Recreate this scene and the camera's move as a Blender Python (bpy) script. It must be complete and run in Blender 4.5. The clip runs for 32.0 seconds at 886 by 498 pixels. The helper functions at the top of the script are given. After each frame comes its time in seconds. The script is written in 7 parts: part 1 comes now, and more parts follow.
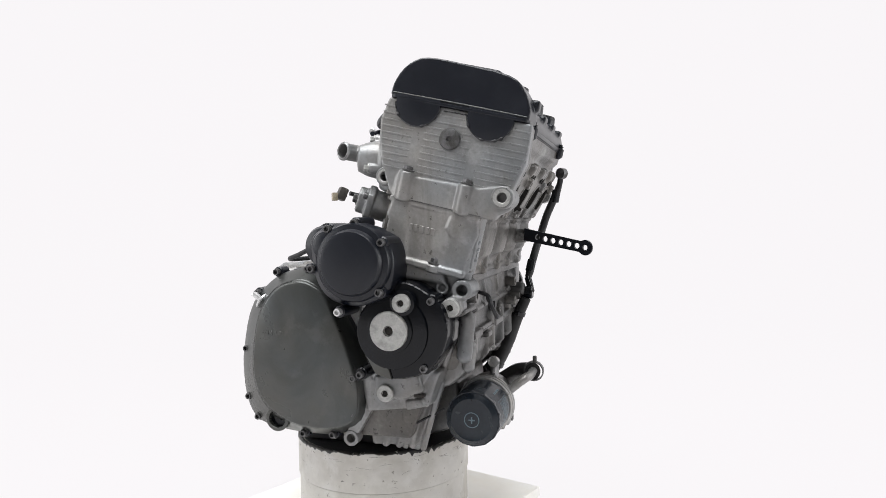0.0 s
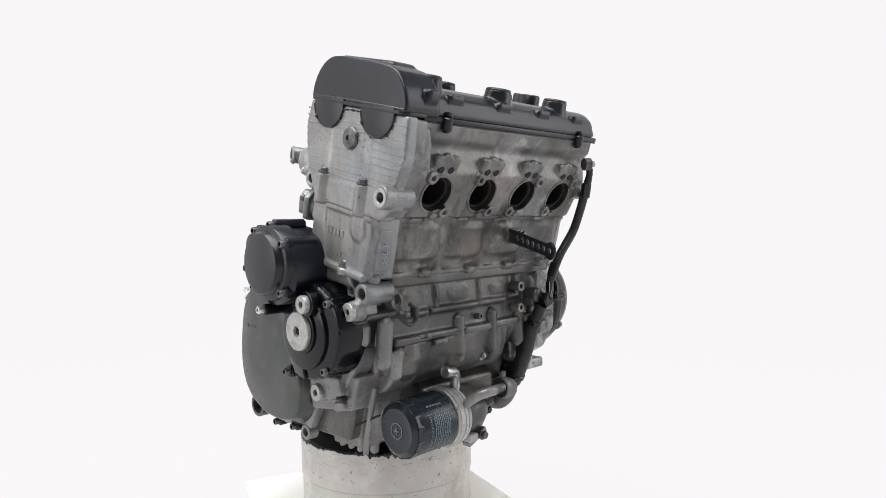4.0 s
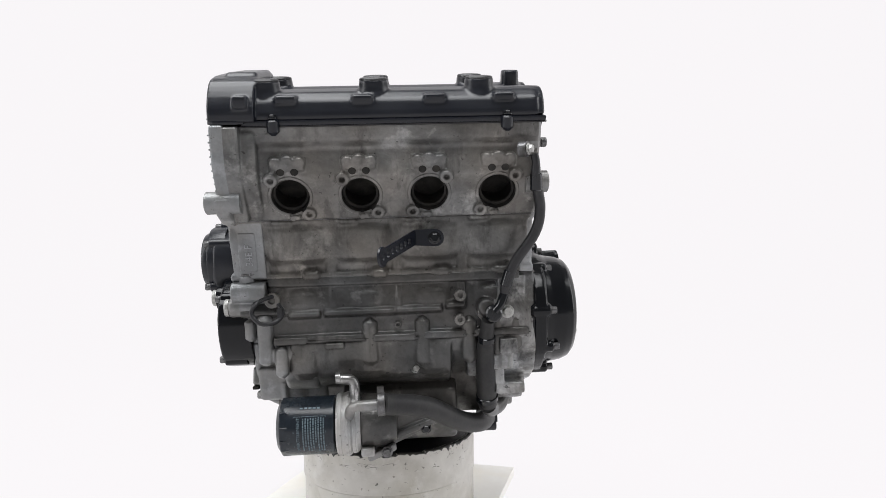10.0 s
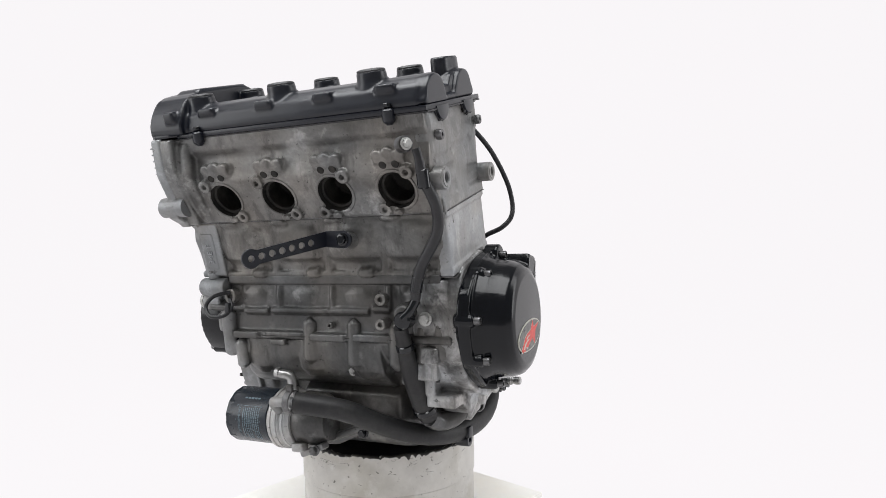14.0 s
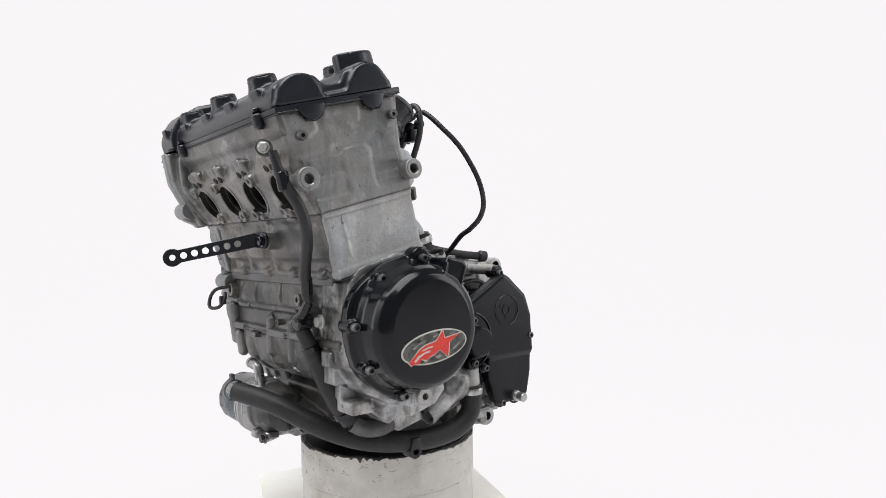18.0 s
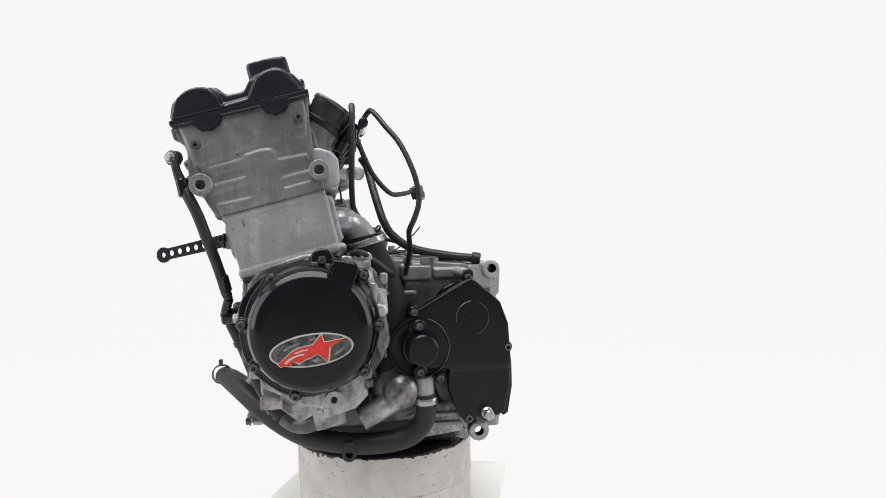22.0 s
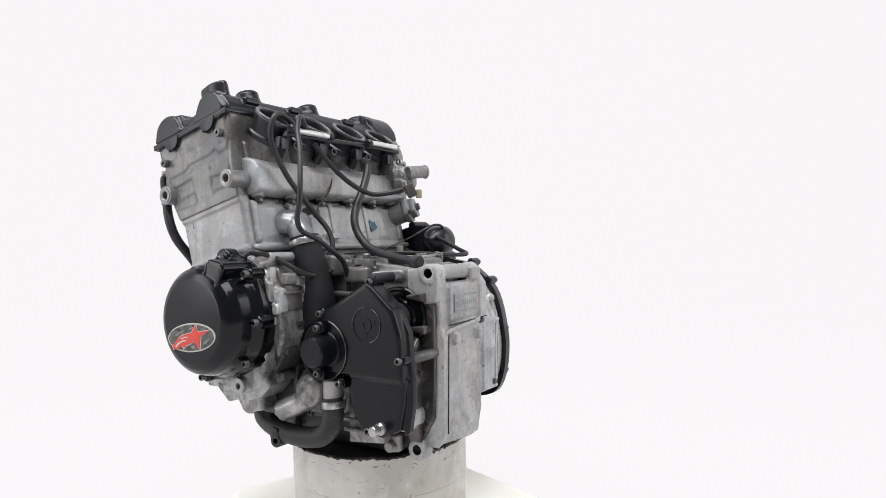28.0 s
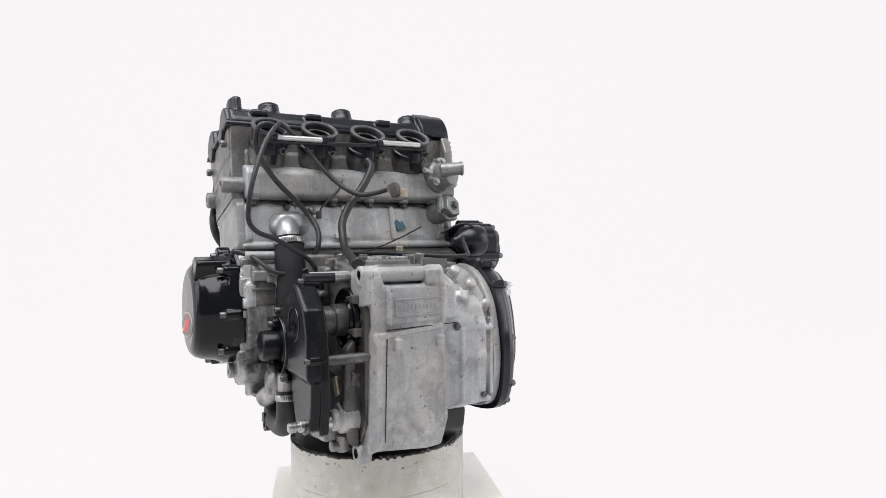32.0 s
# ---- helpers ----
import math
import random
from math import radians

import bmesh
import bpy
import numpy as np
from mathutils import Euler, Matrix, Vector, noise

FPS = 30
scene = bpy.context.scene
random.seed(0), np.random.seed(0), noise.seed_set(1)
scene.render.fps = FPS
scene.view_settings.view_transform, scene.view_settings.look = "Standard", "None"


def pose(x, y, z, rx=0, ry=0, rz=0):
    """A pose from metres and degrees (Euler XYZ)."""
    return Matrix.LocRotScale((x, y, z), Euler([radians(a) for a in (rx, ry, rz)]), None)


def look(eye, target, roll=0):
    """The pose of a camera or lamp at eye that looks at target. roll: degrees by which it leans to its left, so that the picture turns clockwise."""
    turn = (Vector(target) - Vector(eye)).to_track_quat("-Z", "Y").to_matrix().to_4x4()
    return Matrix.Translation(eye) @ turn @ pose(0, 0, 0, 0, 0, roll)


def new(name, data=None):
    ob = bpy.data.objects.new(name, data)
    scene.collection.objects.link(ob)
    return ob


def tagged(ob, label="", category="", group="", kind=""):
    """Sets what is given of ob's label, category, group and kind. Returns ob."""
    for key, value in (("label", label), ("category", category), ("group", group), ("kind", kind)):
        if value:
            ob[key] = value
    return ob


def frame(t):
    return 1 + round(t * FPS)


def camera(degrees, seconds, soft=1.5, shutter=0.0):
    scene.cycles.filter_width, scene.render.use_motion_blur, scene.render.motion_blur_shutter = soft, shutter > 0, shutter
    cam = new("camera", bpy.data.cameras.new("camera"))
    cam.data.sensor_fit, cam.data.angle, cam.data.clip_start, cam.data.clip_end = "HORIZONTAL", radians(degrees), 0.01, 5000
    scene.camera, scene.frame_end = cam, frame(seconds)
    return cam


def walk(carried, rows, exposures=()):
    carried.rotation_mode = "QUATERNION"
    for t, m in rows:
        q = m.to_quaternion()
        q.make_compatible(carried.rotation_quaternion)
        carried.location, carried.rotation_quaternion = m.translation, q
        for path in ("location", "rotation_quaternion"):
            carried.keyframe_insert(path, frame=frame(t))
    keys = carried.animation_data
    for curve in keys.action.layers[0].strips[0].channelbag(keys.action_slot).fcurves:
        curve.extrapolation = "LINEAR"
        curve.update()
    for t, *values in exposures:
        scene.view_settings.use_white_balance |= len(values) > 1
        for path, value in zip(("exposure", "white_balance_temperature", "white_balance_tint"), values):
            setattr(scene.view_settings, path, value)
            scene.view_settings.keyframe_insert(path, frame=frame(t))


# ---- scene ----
# The camera stands still on a stand; the engine turns on its table.
LIFT = 0.40   # height of the table frame's origin above the studio floor
EYE = Vector((0.0, -0.9645, 0.03024 + LIFT))
cam = camera(67.48, 32.0, soft=0.55)
VIEW = look(EYE, EYE + Vector((0.0957, 0.99509, -0.02535)), -1.034)
walk(cam, [(0.0, VIEW), (32.0, VIEW)])

# ---- light ----
world = bpy.data.worlds.new("studio")
scene.world = world
world.use_nodes = True
wbg = world.node_tree.nodes["Background"]
wbg.inputs[0].default_value = (1.0, 0.985, 0.975, 1)
wbg.inputs[1].default_value = 0.25


def softbox(name, eye, target, sx, sy, power):
    lamp = bpy.data.lights.new(name, "AREA")
    lamp.shape, lamp.size, lamp.size_y, lamp.energy = "RECTANGLE", sx, sy, power
    lamp.color = (0.975, 0.985, 1.0)
    ob = new(name, lamp)
    ob.matrix_world = look(eye, target)
    return ob


softbox("softbox_top", (-0.3, -0.5, 2.2), (0, 0, 0.4), 2.2, 1.4, 67)
softbox("softbox_left", (-2.2, -0.5, 1.1), (0, 0, 0.45), 0.8, 1.8, 14)
softbox("softbox_right", (2.2, -0.3, 1.1), (0, 0, 0.45), 0.8, 1.8, 13)
scene.view_settings.exposure = 0.0


# ---- materials ----
def nodes_of(name):
    m = bpy.data.materials.new(name)
    m.use_nodes = True
    t = m.node_tree
    return m, t, t.nodes["Principled BSDF"]


def surface(name, base, rough=0.5, metal=0.0, dirt=None, amount=0.5, scale=18.0, fine=160.0, bump=0.15, coat=0.0, rvar=0.12, spec=0.5, tone=0.15, grainy=0.18, pits=None, oxide=None, drips=None):
    """A worn surface: base colour, broad stains in the dirt colour, fine grain in colour, gloss and relief."""
    m, t, b = nodes_of(name)
    N, L = t.nodes.new, t.links.new
    co = N("ShaderNodeTexCoord")
    big, small = N("ShaderNodeTexNoise"), N("ShaderNodeTexNoise")
    for n, s, d in ((big, scale, 6.0), (small, fine, 4.0)):
        n.inputs["Scale"].default_value, n.inputs["Detail"].default_value = s, d
        n.inputs["Roughness"].default_value = 0.62
        n.inputs["Distortion"].default_value = 0.6 if n is big else 0.0
        L(co.outputs["Object"], n.inputs["Vector"])
    ramp = N("ShaderNodeValToRGB")
    ramp.color_ramp.elements[0].position, ramp.color_ramp.elements[1].position = 0.62 - 0.5 * amount, 0.78 - 0.3 * amount
    L(big.outputs[0], ramp.inputs[0])
    dirt = dirt or tuple(c * 0.72 for c in base)
    wide = N("ShaderNodeTexNoise")
    wide.inputs["Scale"].default_value, wide.inputs["Detail"].default_value = 9.0, 5.0
    L(co.outputs["Object"], wide.inputs["Vector"])
    mix = N("ShaderNodeMix")
    mix.data_type = "RGBA"
    mix.inputs[6].default_value, mix.inputs[7].default_value = (*base, 1), (*dirt, 1)
    L(ramp.outputs[0], mix.inputs[0])
    grain = N("ShaderNodeMapRange")
    grain.inputs[1].default_value, grain.inputs[2].default_value = 0.25, 0.75
    grain.inputs[3].default_value, grain.inputs[4].default_value = 1 - grainy, 1 + grainy
    L(small.outputs[0], grain.inputs[0])
    cloud = N("ShaderNodeMapRange")
    cloud.inputs[1].default_value, cloud.inputs[2].default_value = 0.3, 0.7
    cloud.inputs[3].default_value, cloud.inputs[4].default_value = 1 - tone, 1 + tone
    L(wide.outputs[0], cloud.inputs[0])
    both = N("ShaderNodeMath")
    both.operation = "MULTIPLY"
    L(grain.outputs[0], both.inputs[0])
    L(cloud.outputs[0], both.inputs[1])
    colour = mix.outputs[2]
    for tint, s, lo, hi, off, tall in ((oxide, 26.0, 0.55, 0.66, 3.1, 1.0), (drips, 60.0, 0.52, 0.64, 5.3, 0.16), (pits, 120.0, 0.64, 0.68, 7.7, 1.0)):   # pale oxide, runs of oil, dark pits
        if not tint:
            continue
        shift, spot, edge, lay = N("ShaderNodeMapping"), N("ShaderNodeTexNoise"), N("ShaderNodeMapRange"), N("ShaderNodeMix")
        shift.inputs["Location"].default_value = (off, off * 0.7, off * 1.3)
        shift.inputs["Scale"].default_value = (1.0, 1.0, tall)
        spot.inputs["Scale"].default_value, spot.inputs["Detail"].default_value = s, 5.0
        spot.inputs["Roughness"].default_value = 0.66
        edge.inputs[1].default_value, edge.inputs[2].default_value = lo, hi
        edge.inputs[4].default_value = 0.75
        lay.data_type = "RGBA"
        lay.inputs[7].default_value = (*tint, 1)
        L(co.outputs["Object"], shift.inputs["Vector"])
        L(shift.outputs[0], spot.inputs["Vector"])
        L(spot.outputs[0], edge.inputs[0])
        L(edge.outputs[0], lay.inputs[0])
        L(colour, lay.inputs[6])
        colour = lay.outputs[2]
    mul = N("ShaderNodeVectorMath")
    mul.operation = "SCALE"
    L(colour, mul.inputs[0])
    L(both.outputs[0], mul.inputs["Scale"])
    if oxide and metal:                                                                # patches gone tan or bluish with age
        drift, hue, cast = N("ShaderNodeTexNoise"), N("ShaderNodeMix"), N("ShaderNodeMix")
        drift.inputs["Scale"].default_value, drift.inputs["Detail"].default_value = 14.0, 4.0
        L(co.outputs["Object"], drift.inputs["Vector"])
        reach = N("ShaderNodeMapRange")
        reach.inputs[1].default_value, reach.inputs[2].default_value = 0.36, 0.64
        L(drift.outputs[0], reach.inputs[0])
        hue.data_type = cast.data_type = "RGBA"
        cast.blend_type = "MULTIPLY"
        hue.inputs[6].default_value, hue.inputs[7].default_value = (1.04, 1.0, 0.95, 1), (0.968, 1.0, 1.028, 1)
        cast.inputs[0].default_value = 1.0
        L(reach.outputs[0], hue.inputs[0])
        L(mul.outputs[0], cast.inputs[6])
        L(hue.outputs[2], cast.inputs[7])
        L(cast.outputs[2], b.inputs["Base Color"])
    else:
        L(mul.outputs[0], b.inputs["Base Color"])
    rr = N("ShaderNodeMapRange")
    rr.inputs[3].default_value, rr.inputs[4].default_value = max(0.05, rough - rvar), min(1.0, rough + rvar)
    L(big.outputs[0], rr.inputs[0])
    L(rr.outputs[0], b.inputs["Roughness"])
    b.inputs["Metallic"].default_value = metal
    b.inputs["Specular IOR Level"].default_value = spec
    b.inputs["Coat Weight"].default_value = coat
    b.inputs["Coat Roughness"].default_value = 0.12
    if bump:
        bp = N("ShaderNodeBump")
        bp.inputs["Strength"].default_value, bp.inputs["Distance"].default_value = bump, 0.001
        L(small.outputs[0], bp.inputs["Height"])
        L(bp.outputs[0], b.inputs["Normal"])
    return m


ALU = surface("cast_aluminium", (0.265, 0.267, 0.268), 0.4, 0.45, (0.185, 0.186, 0.186), 0.42, 13, 260, 0.3, tone=0.16, grainy=0.1, pits=(0.06, 0.058, 0.056), oxide=(0.325, 0.327, 0.327), drips=(0.20, 0.198, 0.195))
ALU_GRIMY = surface("grimy_cast_aluminium", (0.205, 0.2, 0.193), 0.38, 0.45, (0.07, 0.068, 0.065), 0.47, 9, 220, 0.38, tone=0.42, grainy=0.14, pits=(0.02, 0.019, 0.018), oxide=(0.29, 0.284, 0.272), drips=(0.09, 0.087, 0.083))
ALU_BLOCK = surface("heat_stained_aluminium", (0.172, 0.166, 0.157), 0.4, 0.45, (0.058, 0.056, 0.053), 0.47, 11, 220, 0.38, tone=0.42, grainy=0.14, pits=(0.018, 0.017, 0.016), oxide=(0.25, 0.243, 0.23), drips=(0.07, 0.067, 0.063))
ALU_DULL = surface("dulled_cast_aluminium", (0.215, 0.216, 0.215), 0.4, 0.45, (0.13, 0.1305, 0.1295), 0.44, 12, 260, 0.32, tone=0.24, grainy=0.11, pits=(0.045, 0.044, 0.043), oxide=(0.28, 0.281, 0.28), drips=(0.14, 0.139, 0.137))
ALU_PALE = surface("pale_cast_aluminium", (0.34, 0.342, 0.345), 0.46, 0.4, (0.235, 0.236, 0.237), 0.43, 12, 280, 0.32, tone=0.17, grainy=0.1, pits=(0.08, 0.079, 0.077), oxide=(0.40, 0.402, 0.402), drips=(0.25, 0.25, 0.249))
ALU_OILY_SHADED = surface("oil_and_shade_dark_aluminium", (0.094, 0.093, 0.0915), 0.32, 0.45, (0.034, 0.0336, 0.033), 0.45, 11, 220, 0.4, tone=0.36, grainy=0.14, pits=(0.011, 0.0108, 0.0105), oxide=(0.165, 0.163, 0.16))
ALU_MID = surface("stained_cast_aluminium", (0.108, 0.1065, 0.1045), 0.36, 0.45, (0.037, 0.0365, 0.036), 0.45, 10, 220, 0.4, tone=0.36, grainy=0.14, pits=(0.012, 0.0118, 0.0115), oxide=(0.17, 0.168, 0.164))
ALU_CASE = surface("stained_case_aluminium", (0.140, 0.137, 0.132), 0.38, 0.45, (0.05, 0.049, 0.0475), 0.45, 9, 220, 0.4, tone=0.36, grainy=0.14, pits=(0.015, 0.0147, 0.0143), oxide=(0.21, 0.206, 0.199), drips=(0.07, 0.068, 0.065))
ALU_CLEAN = surface("bare_aluminium", (0.42, 0.424, 0.428), 0.52, 0.35, (0.27, 0.272, 0.274), 0.43, 12, 280, 0.34, tone=0.2, grainy=0.11, pits=(0.09, 0.089, 0.087), oxide=(0.50, 0.503, 0.503), drips=(0.30, 0.3, 0.299))
ALU_WORN = surface("oil_stained_bare_aluminium", (0.37, 0.373, 0.375), 0.36, 0.45, (0.055, 0.0545, 0.054), 0.45, 24, 260, 0.4, tone=0.3, grainy=0.14, pits=(0.02, 0.0195, 0.019), oxide=(0.50, 0.502, 0.502), drips=(0.15, 0.149, 0.148))
ALU_SMEARED = surface("smeared_bare_aluminium", (0.47, 0.475, 0.482), 0.46, 0.35, (0.25, 0.252, 0.255), 0.44, 17, 260, 0.36, tone=0.24, grainy=0.12, pits=(0.07, 0.069, 0.068), oxide=(0.58, 0.583, 0.583), drips=(0.33, 0.332, 0.334))
SMOOTH = surface("smooth_aluminium", (0.34, 0.345, 0.35), 0.36, 0.6, (0.28, 0.282, 0.285), 0.4, 16, 300, 0.08, tone=0.12, grainy=0.06, oxide=(0.46, 0.463, 0.465))
BRIGHT = surface("machined_steel", (0.46, 0.46, 0.46), 0.3, 0.85, (0.28, 0.275, 0.265), 0.38, 60, 500, 0.05)
TUBE = surface("bright_tube", (0.72, 0.72, 0.72), 0.3, 0.7, (0.55, 0.55, 0.54), 0.3, 40, 300, 0.03, tone=0.06, grainy=0.04)
WASHER = surface("zinc_plated", (0.42, 0.42, 0.405), 0.42, 0.45, (0.28, 0.28, 0.27), 0.35, 90, 500, 0.08)
BOLT = surface("dull_bolt_steel", (0.16, 0.16, 0.165), 0.4, 0.7, (0.07, 0.068, 0.065), 0.5, 70, 400, 0.1)
BOLT_BLACK = surface("black_engine_paint", (0.004, 0.005, 0.007), 0.1, 0.0, (0.008, 0.009, 0.011), 0.3, 30, 380, 0.01, spec=0.45, rvar=0.05)
BLACK = surface("black_engine_paint", (0.0022, 0.0028, 0.0044), 0.17, 0.0, (0.0036, 0.0044, 0.0064), 0.3, 30, 380, 0.02, spec=0.3, rvar=0.07)
COVER = surface("worn_black_engine_paint", (0.0046, 0.0054, 0.007), 0.24, 0.0, (0.0066, 0.0074, 0.009), 0.35, 24, 380, 0.03, spec=0.25, rvar=0.08, tone=0.12)
BLACK_SATIN = surface("satin_black_paint", (0.0036, 0.0048, 0.0092), 0.32, 0.0, (0.0076, 0.0092, 0.0142), 0.32, 26, 420, 0.03, spec=0.45, rvar=0.06, tone=0.1)
GREY_COVER = surface("grey_magnesium_paint", (0.082, 0.086, 0.084), 0.3, 0.6, (0.062, 0.065, 0.063), 0.35, 14, 700, 0.05, tone=0.12, grainy=0.05, oxide=(0.1, 0.103, 0.1))
RUBBER = surface("black_rubber", (0.013, 0.0132, 0.0155), 0.42, 0.0, (0.022, 0.022, 0.0235), 0.4, 40, 300, 0.2, spec=0.4)
DUSTY = surface("dusty_black_rubber", (0.016, 0.016, 0.017), 0.5, 0.0, (0.028, 0.0278, 0.0275), 0.4, 40, 300, 0.25, spec=0.35)
LIP = surface("worn_rubber_lip", (0.085, 0.088, 0.092), 0.3, 0.0, (0.06, 0.06, 0.062), 0.4, 40, 300, 0.1, spec=0.5)
MATTE = surface("matte_black_rubber", (0.0085, 0.009, 0.0118), 0.6, 0.0, (0.013, 0.0133, 0.0158), 0.4, 40, 300, 0.3, spec=0.25)
SOOT_SHADE = surface("soot_and_shade_inside", (0.02, 0.0193, 0.0185), 0.8, 0.0, (0.048, 0.044, 0.04), 0.4, 40, 300, 0.3, spec=0.2)
OIL = surface("oily_black_sump", (0.016, 0.016, 0.017), 0.4, 0.0, (0.03, 0.03, 0.03), 0.45, 30, 300, 0.3, spec=0.4)
WHITE = surface("white_plate", (0.95, 0.94, 0.895), 0.5, 0.0, (0.93, 0.90, 0.82), 0.3, 6, 60, 0.03, tone=0.02, grainy=0.02)
DRUM = surface("worn_white_drum_paint", (0.60, 0.585, 0.55), 0.5, 0.0, (0.47, 0.45, 0.40), 0.36, 11, 60, 0.08, tone=0.08, grainy=0.07, pits=(0.2, 0.19, 0.165), oxide=(0.66, 0.65, 0.62))
GREASE = surface("black_grease", (0.028, 0.028, 0.028), 0.45, 0.0, (0.075, 0.07, 0.063), 0.4, 60, 300, 0.5)
SCUFF = surface("grey_scuffs", (0.16, 0.155, 0.14), 0.6, 0.0, (0.30, 0.29, 0.26), 0.4, 120, 300, 0.0)
RED = surface("red_sticker", (0.60, 0.03, 0.018), 0.4, 0.0, (0.52, 0.045, 0.03), 0.3, 60, 300, 0.03)
PALE = surface("pale_sticker_print", (0.5, 0.485, 0.43), 0.45, 0.0, (0.5, 0.5, 0.46), 0.3, 60, 300, 0.03)
DULL = surface("smoked_sticker", (0.03, 0.031, 0.03), 0.3, 0.2, (0.13, 0.132, 0.125), 0.35, 90, 300, 0.03)
FILTER = surface("dark_blue_black_can", (0.008, 0.012, 0.018), 0.25, 0.0, (0.014, 0.02, 0.026), 0.4, 30, 300, 0.04, spec=0.4)
PRINT = surface("pale_blue_print", (0.115, 0.165, 0.195), 0.5, 0.0, (0.075, 0.115, 0.14), 0.3, 60, 300, 0.0)
PLUG = surface("dark_brown_plastic", (0.05, 0.045, 0.04), 0.5, 0.0, (0.08, 0.075, 0.065), 0.4, 60, 300, 0.1)
CREAM = surface("cream_plastic", (0.36, 0.31, 0.23), 0.5, 0.0, (0.26, 0.22, 0.17), 0.4, 60, 300, 0.1)
BLUE = surface("blue_paint_mark", (0.03, 0.09, 0.14), 0.6, 0.0, (0.08, 0.14, 0.18), 0.5, 90, 300, 0.1)


def glow_backdrop():
    m, t, b = nodes_of("glowing_white_sweep")
    b.inputs["Base Color"].default_value = (0.8, 0.8, 0.8, 1)
    b.inputs["Roughness"].default_value = 1.0
    b.inputs["Specular IOR Level"].default_value = 0.0
    # emission stands in for the light on the white sweep and wings
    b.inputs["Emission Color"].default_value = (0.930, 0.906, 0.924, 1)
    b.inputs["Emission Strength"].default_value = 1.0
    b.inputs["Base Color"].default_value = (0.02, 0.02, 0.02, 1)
    return m


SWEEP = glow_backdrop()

# ---- mesh tools, in millimetres of the engine's own space ----
MM = 0.001
CA, SA = math.cos(radians(14.5)), math.sin(radians(14.5))   # the cylinders lean forward


def cyl(u, v, x):
    """A point of the leaning cylinder bank: u rearwards, v up along the bores, x across."""
    return Vector((x, -135 + u * CA - v * SA, 64 + u * SA + v * CA))


LEFT = Matrix(((0, 0, 1, 0), (1, 0, 0, 0), (0, 1, 0, 0), (0, 0, 0, 1)))           # u = y, v = z, w = x
FRONT = Matrix(((1, 0, 0, 0), (0, 0, -1, 0), (0, 1, 0, 0), (0, 0, 0, 1)))         # u = x, v = z, w = -y
REAR = Matrix(((1, 0, 0, 0), (0, 0, 1, 0), (0, 1, 0, 0), (0, 0, 0, 1)))           # u = x, v = z, w = y
TOP = Matrix.Identity(4)                                                          # u = x, v = y, w = z
BANK = Matrix(((0, 0, 1, 0), (CA, -SA, 0, -135), (SA, CA, 0, 64), (0, 0, 0, 1)))  # u, v of the bank, w = x
BANKF = Matrix(((1, 0, 0, 0), (0, -SA, -CA, -135), (0, CA, -SA, 64), (0, 0, 0, 1)))  # u = x, v up the bank, w forward
BANKT = Matrix(((1, 0, 0, 0), (0, CA, -SA, -135), (0, SA, CA, 64), (0, 0, 0, 1)))  # u = x, v rearward, w up the bank


def merge(bm, other):
    me = bpy.data.meshes.new("tmp")
    other.to_mesh(me)
    other.free()
    bm.from_mesh(me)
    bpy.data.meshes.remove(me)
    return bm


def prism(bm, pts, fr, d0, d1, bev=0.0, seg=2, taper=1.0):
    """A polygon in the frame's u, v pushed from w = d0 to d1; its edges rounded by bev; taper shrinks the far end."""
    t = bmesh.new()
    cu, cv = sum(p[0] for p in pts) / len(pts), sum(p[1] for p in pts) / len(pts)
    a = [t.verts.new(fr @ Vector((u, v, d0))) for u, v in pts]
    b = [t.verts.new(fr @ Vector((cu + (u - cu) * taper, cv + (v - cv) * taper, d1))) for u, v in pts]
    n = len(pts)
    t.faces.new(a)
    t.faces.new(b)
    for i in range(n):
        t.faces.new((a[i], a[(i + 1) % n], b[(i + 1) % n], b[i]))
    bmesh.ops.recalc_face_normals(t, faces=t.faces)
    if bev:
        bmesh.ops.bevel(t, geom=list(t.edges), offset=bev, segments=seg, profile=0.6, affect="EDGES", clamp_overlap=True)
    return merge(bm, t)


def box(bm, c, size, fr=TOP, bev=1.0, seg=2):
    """A rounded box centred on c (engine space) with its size along the frame's u, v, w."""
    r = fr.to_3x3().to_4x4()
    r.translation = Vector(c)
    x, y, z = (s / 2 for s in size)
    return prism(bm, ((-x, -y), (x, -y), (x, y), (-x, y)), r, -z, z, bev, seg)


def lathe(bm, p, d, prof, seg=24, phase=0.0):
    """Turns (radius, height) pairs about the axis from p along d."""
    q = Vector((0, 0, 1)).rotation_difference(Vector(d).normalized()).to_matrix()
    p = Vector(p)
    rings = []
    for r, h in prof:
        if r < 1e-6:
            rings.append([bm.verts.new(p + q @ Vector((0, 0, h)))])
        else:
            rings.append([bm.verts.new(p + q @ Vector((r * math.cos(phase + 2 * math.pi * i / seg), r * math.sin(phase + 2 * math.pi * i / seg), h))) for i in range(seg)])
    for a, b in zip(rings, rings[1:]):
        for i in range(seg):
            j = (i + 1) % seg
            if len(a) == 1 and len(b) == 1:
                continue
            if len(a) == 1:
                bm.faces.new((a[0], b[j], b[i]))
            elif len(b) == 1:
                bm.faces.new((a[i], a[j], b[0]))
            else:
                bm.faces.new((a[i], a[j], b[j], b[i]))
    return bm


def rod(bm, p, d, r, h, seg=20, bev=0.8, r2=None):
    """A closed round bar with eased edges."""
    r2 = r if r2 is None else r2
    return lathe(bm, p, d, ((0, 0), (r - bev, 0), (r, bev), (r2, h - bev), (r2 - bev, h), (0, h)), seg)


